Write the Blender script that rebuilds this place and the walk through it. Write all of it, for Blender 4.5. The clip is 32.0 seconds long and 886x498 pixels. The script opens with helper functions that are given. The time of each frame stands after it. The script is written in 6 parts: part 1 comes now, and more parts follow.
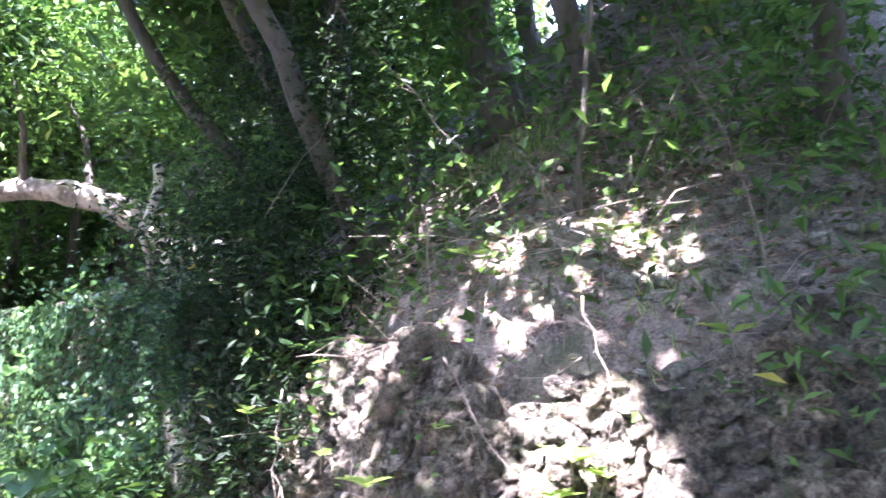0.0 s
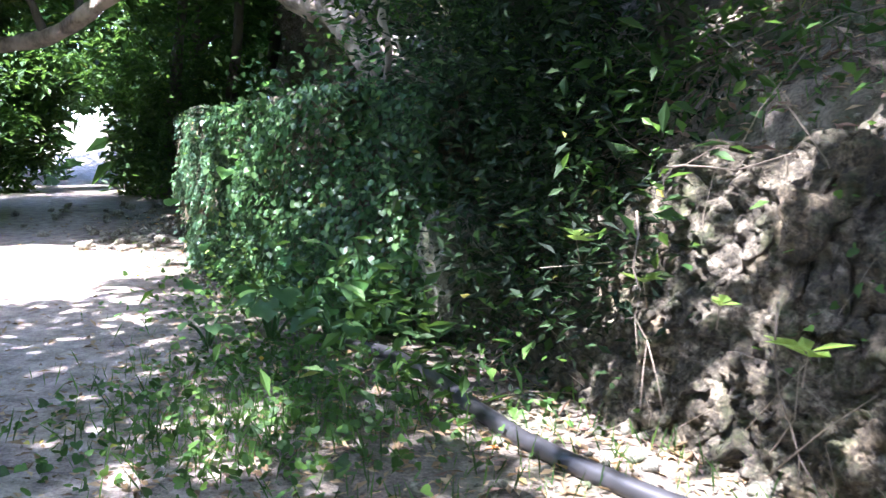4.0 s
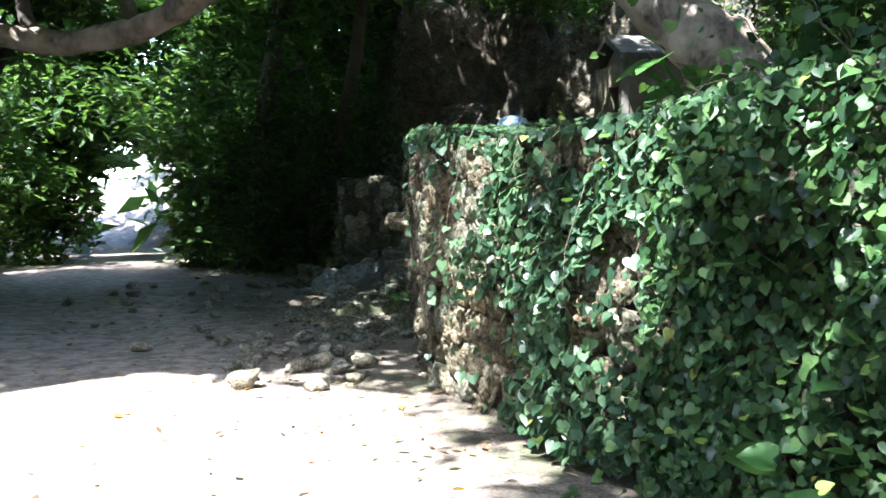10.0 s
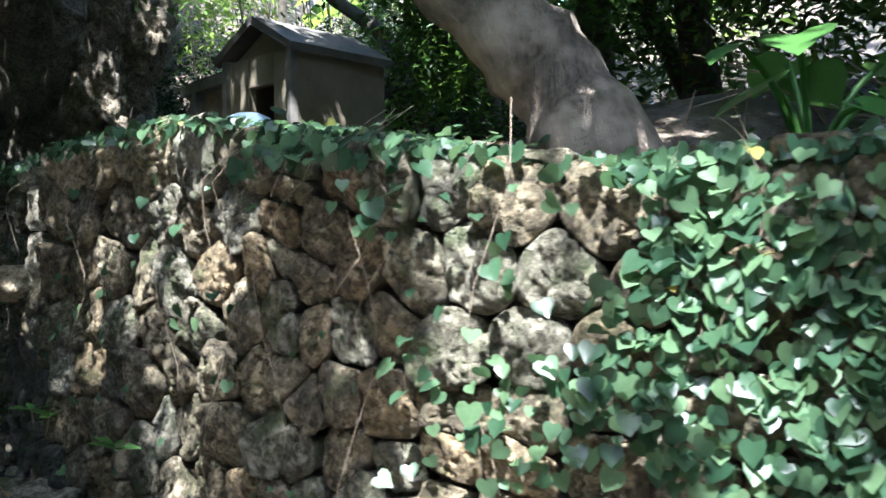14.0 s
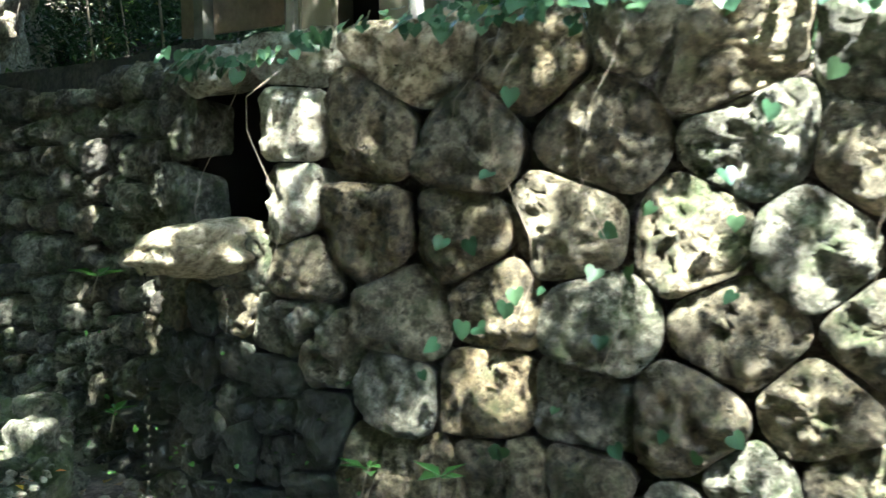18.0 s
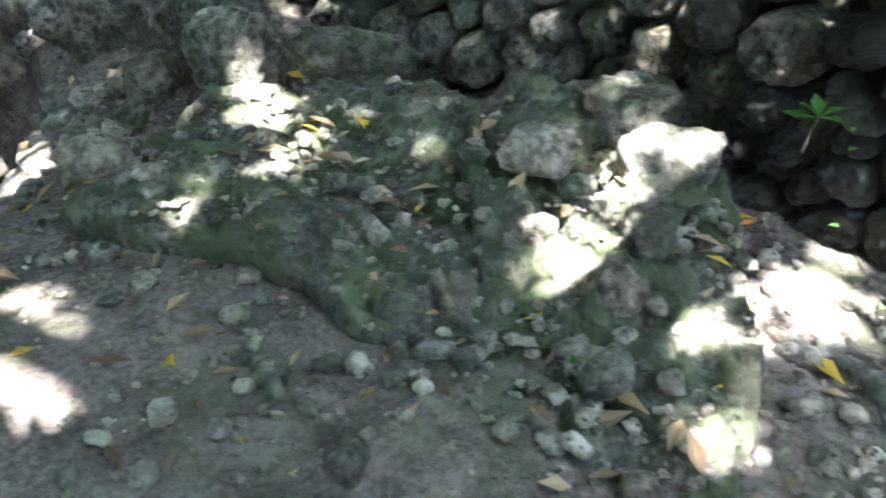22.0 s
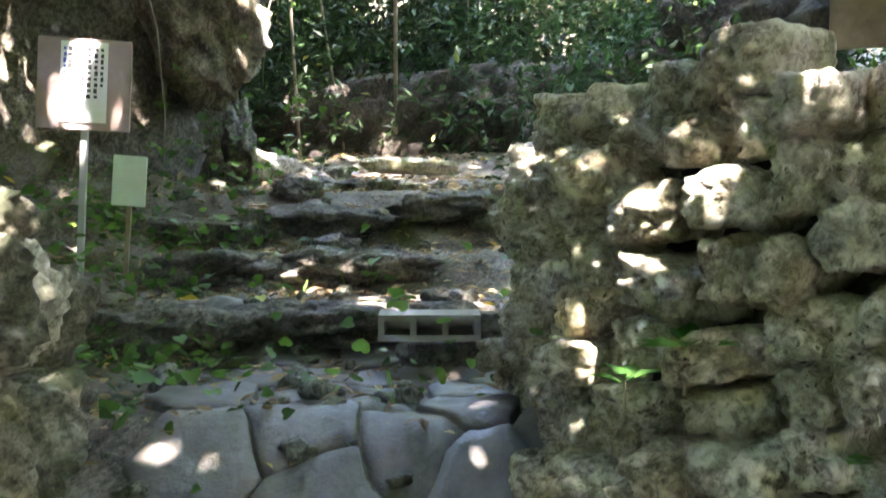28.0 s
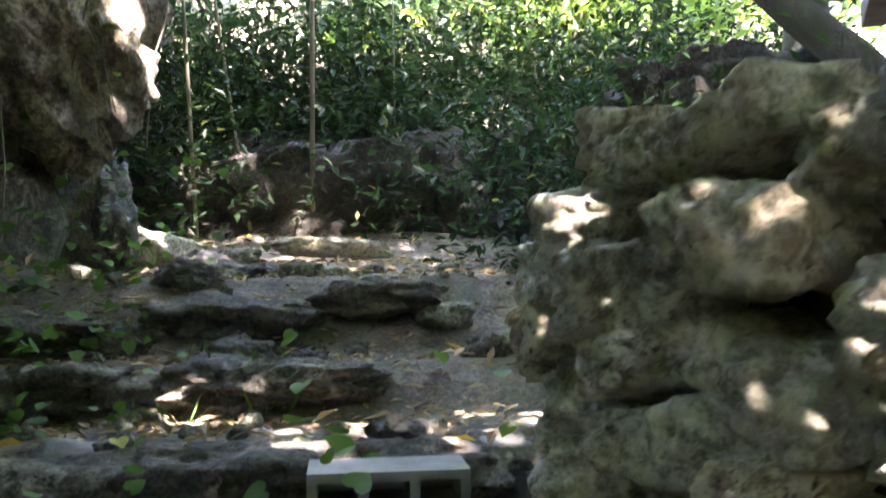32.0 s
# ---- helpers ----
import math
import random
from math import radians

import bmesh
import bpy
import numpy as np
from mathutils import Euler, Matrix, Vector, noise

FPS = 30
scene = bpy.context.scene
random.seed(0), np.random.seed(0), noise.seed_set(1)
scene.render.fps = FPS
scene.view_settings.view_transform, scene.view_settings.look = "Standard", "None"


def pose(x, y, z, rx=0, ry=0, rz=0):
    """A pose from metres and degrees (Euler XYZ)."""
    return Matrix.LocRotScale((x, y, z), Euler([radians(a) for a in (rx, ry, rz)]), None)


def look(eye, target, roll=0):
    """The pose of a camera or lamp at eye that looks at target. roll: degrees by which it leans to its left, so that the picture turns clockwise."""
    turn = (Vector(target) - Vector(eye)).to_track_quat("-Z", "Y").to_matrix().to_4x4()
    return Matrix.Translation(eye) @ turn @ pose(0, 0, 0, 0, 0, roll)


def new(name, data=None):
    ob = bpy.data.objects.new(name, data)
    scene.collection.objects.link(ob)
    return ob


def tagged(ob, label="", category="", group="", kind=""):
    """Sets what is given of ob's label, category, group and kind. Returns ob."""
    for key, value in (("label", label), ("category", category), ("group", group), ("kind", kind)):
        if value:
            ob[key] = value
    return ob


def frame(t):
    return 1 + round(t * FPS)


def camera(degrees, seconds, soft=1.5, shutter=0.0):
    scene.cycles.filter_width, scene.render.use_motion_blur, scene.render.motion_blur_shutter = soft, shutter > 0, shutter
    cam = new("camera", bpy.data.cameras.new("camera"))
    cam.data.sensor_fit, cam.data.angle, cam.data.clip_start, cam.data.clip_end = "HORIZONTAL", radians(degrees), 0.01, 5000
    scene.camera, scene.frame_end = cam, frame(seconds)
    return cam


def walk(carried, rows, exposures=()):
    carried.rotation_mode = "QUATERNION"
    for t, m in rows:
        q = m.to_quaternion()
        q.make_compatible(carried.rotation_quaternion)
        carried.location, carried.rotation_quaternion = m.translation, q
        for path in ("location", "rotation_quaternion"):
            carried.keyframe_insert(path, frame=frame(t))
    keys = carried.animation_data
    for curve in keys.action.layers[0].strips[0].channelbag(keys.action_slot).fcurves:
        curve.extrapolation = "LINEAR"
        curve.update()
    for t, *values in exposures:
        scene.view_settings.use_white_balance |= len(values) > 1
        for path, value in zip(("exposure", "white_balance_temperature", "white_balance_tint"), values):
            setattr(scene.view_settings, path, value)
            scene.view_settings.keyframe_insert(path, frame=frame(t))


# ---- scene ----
cam = camera(53.92, 32.0, soft=1.5, shutter=0.3)
PATH = [
    (0.0, (0.000, 0.000, 1.500, 95.85, 0.84, -0.00)),
    (0.5, (-0.253, 0.216, 1.474, 94.31, 0.70, 2.97)),
    (1.0, (-0.420, 0.456, 1.443, 89.82, 0.77, 3.62)),
    (1.5, (-0.536, 0.633, 1.453, 86.56, 0.78, 3.75)),
    (2.0, (-0.637, 0.638, 1.478, 84.92, 0.80, 3.87)),
    (2.5, (-0.731, 0.650, 1.485, 84.19, 0.79, 3.89)),
    (3.0, (-0.894, 0.801, 1.487, 84.06, 0.44, 5.26)),
    (3.5, (-1.099, 1.056, 1.484, 83.75, -0.01, 6.87)),
    (4.0, (-1.320, 1.375, 1.477, 83.43, -0.45, 8.10)),
    (4.5, (-1.531, 1.721, 1.462, 83.15, -0.75, 8.61)),
    (5.0, (-1.706, 2.057, 1.434, 83.17, -0.68, 10.33)),
    (5.5, (-2.011, 2.445, 1.407, 83.14, -0.54, 11.09)),
    (6.0, (-2.365, 2.869, 1.397, 83.37, -0.75, 11.89)),
    (6.5, (-2.767, 3.339, 1.390, 83.44, -0.94, 14.11)),
    (7.0, (-3.223, 3.719, 1.382, 84.19, -0.93, 18.17)),
    (7.5, (-3.594, 4.124, 1.369, 85.84, -1.01, 19.84)),
    (8.0, (-3.992, 4.522, 1.363, 86.84, -1.00, 20.24)),
    (8.5, (-4.282, 4.899, 1.362, 87.26, -0.95, 18.95)),
    (9.0, (-4.651, 5.301, 1.344, 87.38, -0.76, 15.76)),
    (9.5, (-5.003, 5.634, 1.360, 87.67, -0.55, 12.44)),
    (10.0, (-5.275, 6.065, 1.356, 87.52, -0.18, 7.83)),
    (10.5, (-5.583, 6.487, 1.397, 87.47, -0.09, 4.33)),
    (11.0, (-5.850, 6.922, 1.434, 87.51, -0.11, -0.05)),
    (11.5, (-6.082, 7.315, 1.471, 87.77, -0.03, -7.75)),
    (12.0, (-6.330, 7.639, 1.501, 88.63, 0.06, -18.06)),
    (12.5, (-6.586, 8.033, 1.486, 88.97, 0.15, -25.93)),
    (13.0, (-6.876, 8.449, 1.497, 88.88, 0.08, -28.67)),
    (13.5, (-7.159, 8.852, 1.559, 89.05, 0.05, -29.99)),
    (14.0, (-7.360, 9.249, 1.538, 89.01, 0.14, -31.41)),
    (14.5, (-7.607, 9.661, 1.508, 89.01, 0.25, -33.43)),
    (15.0, (-7.817, 10.054, 1.506, 88.17, 0.18, -35.80)),
    (15.5, (-7.992, 10.434, 1.522, 87.35, 0.03, -38.80)),
    (16.0, (-8.135, 10.811, 1.546, 86.56, -0.11, -42.43)),
    (16.5, (-8.245, 11.192, 1.562, 85.98, -0.17, -46.64)),
    (17.0, (-8.325, 11.584, 1.547, 85.36, -0.05, -47.54)),
    (17.5, (-8.475, 11.917, 1.555, 85.81, -0.06, -46.78)),
    (18.0, (-8.581, 12.272, 1.541, 84.66, 0.07, -46.92)),
    (18.5, (-8.702, 12.664, 1.539, 83.51, 0.09, -47.05)),
    (19.0, (-8.783, 13.032, 1.539, 81.31, 0.08, -46.80)),
    (19.5, (-8.756, 13.410, 1.469, 75.00, 0.29, -47.20)),
    (20.0, (-8.699, 13.749, 1.402, 70.05, 0.63, -46.87)),
    (20.5, (-8.737, 14.038, 1.397, 64.74, 0.66, -46.79)),
    (21.0, (-8.753, 14.274, 1.377, 60.02, 0.51, -46.94)),
    (21.5, (-8.752, 14.603, 1.361, 58.41, 0.10, -47.05)),
    (22.0, (-8.892, 14.942, 1.370, 57.68, -0.05, -45.95)),
    (22.5, (-9.015, 15.182, 1.422, 58.20, -0.23, -44.02)),
    (23.0, (-9.065, 15.509, 1.426, 57.53, 0.04, -42.51)),
    (23.5, (-9.091, 15.791, 1.450, 57.57, 0.34, -41.07)),
    (24.0, (-9.100, 16.137, 1.502, 57.82, 0.53, -40.25)),
    (24.5, (-9.110, 16.490, 1.531, 57.43, 0.71, -40.03)),
    (25.0, (-9.101, 16.878, 1.603, 57.96, 0.60, -40.22)),
    (25.5, (-9.179, 17.243, 1.693, 60.80, 0.59, -41.93)),
    (26.0, (-9.185, 17.575, 1.769, 63.50, 0.51, -46.72)),
    (26.5, (-9.085, 17.920, 1.867, 67.20, 0.13, -51.92)),
    (27.0, (-9.072, 17.933, 1.869, 70.92, 0.11, -52.71)),
    (27.5, (-9.043, 17.960, 1.874, 79.10, 0.06, -54.46)),
    (28.0, (-9.013, 17.988, 1.878, 87.28, 0.02, -56.21)),
    (28.5, (-9.000, 18.000, 1.880, 91.00, -0.00, -57.00)),
    (29.0, (-8.999, 18.010, 1.863, 93.13, 0.10, -57.63)),
    (29.5, (-8.848, 18.125, 1.861, 94.17, 0.17, -58.12)),
    (30.0, (-8.662, 18.284, 1.905, 95.35, 0.22, -58.41)),
    (30.5, (-8.459, 18.477, 1.940, 95.98, 0.25, -58.55)),
    (31.0, (-8.306, 18.551, 1.991, 96.22, 0.30, -59.34)),
    (31.5, (-8.185, 18.593, 1.978, 96.17, 0.48, -61.11)),
    (32.0, (-8.101, 18.768, 1.888, 93.02, 0.68, -62.26)),
]
EXPOSURES = [(0.0, 5.65, 5500, 42.0), (1.0, 5.15, 5400, 40.0), (2.0, 4.45, 5500, 30.0), (4.5, 4.7, 5500, 26.0), (6.0, 5.0, 5600, 24.0), (9.0, 4.0, 5700, 12.0), (11.0, 4.13, 5700, 18.0), (13.0, 3.87, 5500, 18.0), (15.0, 4.06, 5800, 12.0), (17.0, 4.81, 6000, 4.0), (20.0, 6.04, 5300, 10.0), (22.0, 6.27, 5700, 22.0), (23.0, 6.41, 5700, 22.0), (24.5, 6.5, 5750, 26.0), (25.2, 6.42, 5800, 27.0), (26.0, 6.75, 5700, 22.0), (27.0, 7.03, 5900, 20.0), (29.0, 6.8, 7050, 32.0), (32.0, 6.5, 6500, 32.0)]
walk(cam, [(t, pose(*p)) for t, p in PATH], EXPOSURES)

# ---- light ----
TO_SUN = Vector((-0.30, -0.42, 1.0)).normalized()
world = bpy.data.worlds.new("world")
scene.world = world
world.use_nodes = True
wn = world.node_tree
sky = wn.nodes.new("ShaderNodeTexSky")
sky.sky_type = "NISHITA"
sky.sun_disc = False
sky.sun_elevation = math.asin(TO_SUN.z)
sky.sun_rotation = math.atan2(TO_SUN.x, TO_SUN.y)
wn.links.new(sky.outputs[0], wn.nodes["Background"].inputs[0])
wn.nodes["Background"].inputs[1].default_value = 0.15
sun = new("sun", bpy.data.lights.new("sun", "SUN"))
sun.data.energy = 2.5
sun.data.angle = radians(0.6)
sun.data.color = (1.0, 0.95, 0.86)
sun.matrix_world = look((0, 0, 30), Vector((0, 0, 30)) - TO_SUN)

RNG = np.random.default_rng(7)


# ---- materials ----
class Nodes:
    """Short hand for node materials."""

    def __init__(self, name):
        self.mat = bpy.data.materials.new(name)
        self.mat.use_nodes = True
        self.t = self.mat.node_tree
        self.bsdf = self.t.nodes["Principled BSDF"]
        self.out = self.t.nodes["Material Output"]

    def node(self, kind, **inputs):
        n = self.t.nodes.new(kind)
        for k, v in inputs.items():
            n.inputs[k.replace("_", " ")].default_value = v
        return n

    def link(self, a, b):
        self.t.links.new(a, b)

    def coords(self, kind="Object"):
        return self.t.nodes.new("ShaderNodeTexCoord").outputs[kind]

    def noise(self, vec, scale, detail=5.0, rough=0.6):
        n = self.node("ShaderNodeTexNoise", Scale=scale, Detail=detail, Roughness=rough)
        self.link(vec, n.inputs["Vector"])
        return n.outputs["Fac"]

    def ramp(self, fac, stops):
        n = self.t.nodes.new("ShaderNodeValToRGB")
        e = n.color_ramp.elements
        while len(e) < len(stops):
            e.new(0.5)
        for el, (p, c) in zip(e, stops):
            el.position = p
            el.color = (*c, 1) if len(c) == 3 else c
        self.link(fac, n.inputs[0])
        return n.outputs[0]

    def mix(self, fac, a, b, mode="MIX"):
        n = self.t.nodes.new("ShaderNodeMix")
        n.data_type = "RGBA"
        n.blend_type = mode
        for v, i in ((fac, 0), (a, 6), (b, 7)):
            if isinstance(v, (int, float)):
                n.inputs[i].default_value = v
            elif isinstance(v, tuple):
                n.inputs[i].default_value = (*v, 1)
            else:
                self.link(v, n.inputs[i])
        return n.outputs[2]

    def bump(self, height, strength, distance):
        n = self.node("ShaderNodeBump", Strength=strength, Distance=distance)
        self.link(height, n.inputs["Height"])
        self.link(n.outputs[0], self.bsdf.inputs["Normal"])


def world_coords(m):
    return m.t.nodes.new("ShaderNodeNewGeometry").outputs["Position"]


def rock_material(name, dark, mid, light, moss, moss_amount, pits=0.5, worn=0.0):
    """Weathered limestone: broad stains, a finer mottle, lichen and moss, and pits of two sizes with their shade in the
    colour.
    """
    m = Nodes(name)
    v = world_coords(m)
    info = m.t.nodes.new("ShaderNodeObjectInfo").outputs["Random"]
    big = m.noise(v, 4.0, 4)
    fine = m.noise(v, 34.0, 8, 0.72)
    col = m.ramp(m.mix(0.55, big, fine), [(0.38 - 0.1 * worn, dark), (0.5, mid), (0.63 + 0.1 * worn, light)])
    tint = m.ramp(info, [(0.0, (0.62, 0.6, 0.56)), (0.35, (1, 1, 1)), (0.7, (1.0, 0.97, 0.88)), (1.0, (1.0, 0.84, 0.64))])
    col = m.mix(0.75, col, tint, "MULTIPLY")
    mo = m.ramp(m.noise(v, 6.5, 7, 0.7), [(0.64 - moss_amount * 0.3, (0, 0, 0)), (0.76 - moss_amount * 0.25, (0.85, 0.85, 0.85))])
    col = m.mix(mo, col, moss)
    pit = m.node("ShaderNodeTexVoronoi", Scale=46.0)
    warp = m.mix(0.04, v, m.node("ShaderNodeTexNoise", Scale=9.0).outputs["Color"], "ADD")
    m.link(warp, pit.inputs["Vector"])
    # the pits get their shade as colour too, besides the bump
    pr = m.ramp(pit.outputs["Distance"], [(0.10, (0.2, 0.19, 0.17)), (0.34, (1, 1, 1))])
    hole = m.ramp(m.noise(v, 10.0, 4), [(0.48, (0, 0, 0)), (0.60, (1, 1, 1))])
    pr = m.mix(hole, (1.0, 1.0, 1.0), pr)
    col = m.mix(pits, col, pr, "MULTIPLY")
    crust = m.ramp(m.noise(v, 17.0, 9, 0.72), [(0.42, (0.45, 0.44, 0.4)), (0.54, (1, 1, 1))])
    col = m.mix(0.72 * (1 - worn * 0.75), col, crust, "MULTIPLY")
    m.link(col, m.bsdf.inputs["Base Color"])
    m.bsdf.inputs["Roughness"].default_value = 0.88
    m.bump(m.mix(0.4, m.mix(0.45, fine, pr), m.mix(0.5, m.noise(v, 12.0, 6, 0.65), crust)), 1.0 - 0.5 * worn, 0.05)
    return m.mat


def leaf_material(name, dark, mid, light, glow, gloss=0.55):
    m = Nodes(name)
    rnd = m.t.nodes.new("ShaderNodeNewGeometry").outputs["Random Per Island"]
    col = m.ramp(rnd, [(0.0, dark), (0.45, mid), (0.95, light), (0.992, light), (1.0, (0.34, 0.30, 0.06))])
    vein = m.noise(world_coords(m), 60.0, 3)
    col = m.mix(0.35, col, m.ramp(vein, [(0.3, (0.6, 0.6, 0.6)), (0.7, (1.2, 1.2, 1.1))]), "MULTIPLY")
    m.link(col, m.bsdf.inputs["Base Color"])
    m.bsdf.inputs["Roughness"].default_value = gloss
    m.bsdf.inputs["Specular IOR Level"].default_value = 0.3
    tr = m.node("ShaderNodeBsdfTranslucent")
    m.link(m.mix(0.6, col, glow, "ADD"), tr.inputs["Color"])
    mx = m.node("ShaderNodeMixShader", Fac=0.4)
    m.link(m.bsdf.outputs[0], mx.inputs[1])
    m.link(tr.outputs[0], mx.inputs[2])
    m.link(mx.outputs[0], m.out.inputs["Surface"])
    return m.mat


def plain_material(name, a, b, scale=12.0, rough=0.85, bump=0.3, depth=0.01, metal=0.0):
    m = Nodes(name)
    v = world_coords(m)
    fac = m.mix(0.5, m.noise(v, scale, 6, 0.65), m.noise(v, scale * 0.18, 3))
    m.link(m.ramp(fac, [(0.34, a), (0.64, b)]), m.bsdf.inputs["Base Color"])
    m.bsdf.inputs["Roughness"].default_value = rough
    m.bsdf.inputs["Metallic"].default_value = metal
    m.bump(m.noise(v, scale * 2.5, 6, 0.7), bump, depth)
    return m.mat


def bark_material(name, a, b, c):
    m = Nodes(name)
    v = m.coords("Object")
    mp = m.node("ShaderNodeMapping", Scale=(9.0, 9.0, 2.2))
    m.link(v, mp.inputs["Vector"])
    n = m.noise(mp.outputs[0], 2.2, 7, 0.7)
    big = m.noise(v, 2.6, 3)
    col = m.mix(m.ramp(big, [(0.42, (0, 0, 0)), (0.62, (1, 1, 1))]), m.ramp(n, [(0.3, a), (0.7, b)]), c)
    m.link(col, m.bsdf.inputs["Base Color"])
    m.bsdf.inputs["Roughness"].default_value = 0.9
    m.bump(m.mix(0.5, n, m.noise(v, 9.0, 5, 0.6)), 1.0, 0.06)
    return m.mat


def ground_material():
    m = Nodes("forest_soil")
    v = world_coords(m)
    big = m.noise(v, 0.9, 4)
    mid = m.noise(v, 7.0, 6, 0.7)
    fine = m.noise(v, 55.0, 5, 0.7)
    soil = m.ramp(m.mix(0.5, mid, fine), [(0.40, (0.03, 0.024, 0.017)), (0.5, (0.11, 0.09, 0.066)), (0.60, (0.21, 0.178, 0.135))])
    grav = m.ramp(m.mix(0.6, fine, mid), [(0.4, (0.105, 0.083, 0.066)), (0.6, (0.36, 0.305, 0.25))])
    sep = m.node("ShaderNodeSeparateXYZ")
    m.link(v, sep.inputs[0])
    # the trodden road lies along a slanted line through the grove
    road = m.node("ShaderNodeMath")
    road.operation = "MULTIPLY_ADD"
    m.link(sep.outputs["Y"], road.inputs[0])
    road.inputs[1].default_value = 0.62
    m.link(sep.outputs["X"], road.inputs[2])
    fac = m.node("ShaderNodeMath")
    fac.operation = "MULTIPLY_ADD"
    m.link(big, fac.inputs[0])
    fac.inputs[1].default_value = 2.0
    m.link(road.outputs[0], fac.inputs[2])
    mask = m.node("ShaderNodeMapRange", From_Min=0.9, From_Max=1.9, To_Min=1.0, To_Max=0.0)
    m.link(fac.outputs[0], mask.inputs[0])
    edge = m.node("ShaderNodeMapRange", From_Min=-6.5, From_Max=-4.5, To_Min=0.0, To_Max=1.0)
    m.link(fac.outputs[0], edge.inputs[0])
    both = m.node("ShaderNodeMath")
    both.operation = "MULTIPLY"
    m.link(mask.outputs[0], both.inputs[0])
    m.link(edge.outputs[0], both.inputs[1])
    moss = m.ramp(m.noise(v, 2.3, 5), [(0.5, (0, 0, 0)), (0.64, (0.7, 0.7, 0.7))])
    forest = m.mix(moss, soil, (0.045, 0.06, 0.022))
    m.link(m.mix(both.outputs[0], forest, grav), m.bsdf.inputs["Base Color"])
    m.bsdf.inputs["Roughness"].default_value = 0.95
    m.bump(m.mix(0.5, mid, fine), 0.8, 0.03)
    return m.mat


SOIL = ground_material()
STONE = rock_material("limestone", (0.045, 0.04, 0.024), (0.15, 0.128, 0.078), (0.33, 0.29, 0.19), (0.06, 0.075, 0.025), 0.35, 0.75)
STONE_PALE = rock_material("pale_coral_limestone", (0.17, 0.15, 0.1), (0.43, 0.395, 0.29), (0.66, 0.62, 0.49), (0.10, 0.11, 0.04), 0.2, 1.0)
STONE_MOSSY = rock_material("mossy_limestone", (0.05, 0.05, 0.034), (0.16, 0.155, 0.11), (0.34, 0.325, 0.25), (0.05, 0.075, 0.02), 0.5, 0.75)
# darker limestone copy that holds shade in its colour
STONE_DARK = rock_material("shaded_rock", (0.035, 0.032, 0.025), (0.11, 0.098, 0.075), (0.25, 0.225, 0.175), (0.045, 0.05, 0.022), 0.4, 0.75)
MOSS_ROCK = rock_material("moss_covered_rock", (0.05, 0.05, 0.034), (0.14, 0.14, 0.095), (0.30, 0.29, 0.22), (0.075, 0.105, 0.03), 0.75, 0.8)
SLAB = rock_material("grey_slab_stone", (0.15, 0.155, 0.135), (0.29, 0.295, 0.265), (0.46, 0.46, 0.415), (0.1, 0.115, 0.065), 0.3, 0.6, 0.35)
BANK_ROCK = rock_material("earthy_rock", (0.03, 0.025, 0.016), (0.095, 0.08, 0.053), (0.26, 0.23, 0.165), (0.06, 0.07, 0.025), 0.45, 0.85)
# near-black earth: shade of gaps and hollows is put into its colour
EARTH = rock_material("near_black_earth", (0.012, 0.01, 0.007), (0.035, 0.028, 0.02), (0.09, 0.075, 0.055), (0.02, 0.028, 0.01), 0.4, 0.6)
WET_ROCK = rock_material("wet_dark_rock", (0.014, 0.015, 0.011), (0.045, 0.047, 0.034), (0.11, 0.11, 0.085), (0.022, 0.038, 0.014), 0.5, 0.6)
WET_ROCK.node_tree.nodes["Principled BSDF"].inputs["Roughness"].default_value = 0.42
ROCK_GREY = rock_material("grey_pitted_rock", (0.08, 0.072, 0.05), (0.2, 0.18, 0.135), (0.40, 0.37, 0.29), (0.08, 0.09, 0.035), 0.3, 0.8)
CONCRETE = plain_material("weathered_concrete", (0.10, 0.095, 0.082), (0.25, 0.24, 0.21), 9.0, 0.9, 0.25, 0.006)
CONCRETE_DARK = plain_material("damp_concrete", (0.05, 0.048, 0.04), (0.14, 0.135, 0.115), 9.0, 0.75, 0.3, 0.008)
PAVING = plain_material("wet_paving", (0.028, 0.025, 0.019), (0.12, 0.108, 0.085), 11.0, 0.5, 0.8, 0.015)
IVY = leaf_material("ivy_leaf", (0.018, 0.048, 0.026), (0.042, 0.092, 0.048), (0.11, 0.19, 0.095), (0.06, 0.11, 0.03), 0.34)
HEDGE = leaf_material("hedge_leaf", (0.016, 0.042, 0.017), (0.036, 0.088, 0.032), (0.1, 0.185, 0.06), (0.06, 0.12, 0.025), 0.42)
LEAF = leaf_material("tree_leaf", (0.018, 0.045, 0.012), (0.035, 0.085, 0.02), (0.08, 0.16, 0.03), (0.08, 0.14, 0.01))
# darker copy of the tree leaf, with shade put into its colour
LEAF_SHADED = leaf_material("shaded_leaf", (0.007, 0.016, 0.007), (0.013, 0.031, 0.011), (0.028, 0.058, 0.017), (0.01, 0.02, 0.003), 0.65)
# young leaves; on the slope their light colour also stands in for sunlight
LEAF_BRIGHT = leaf_material("young_sunlit_leaf", (0.055, 0.1, 0.02), (0.11, 0.19, 0.035), (0.22, 0.32, 0.07), (0.24, 0.32, 0.05))
LEAF_BROAD = leaf_material("broad_leaf", (0.03, 0.09, 0.025), (0.055, 0.15, 0.035), (0.09, 0.21, 0.05), (0.08, 0.14, 0.02), 0.4)
LEAF_DRY = leaf_material("fallen_leaf", (0.10, 0.07, 0.04), (0.24, 0.17, 0.09), (0.42, 0.31, 0.18), (0.05, 0.03, 0.01), 0.7)
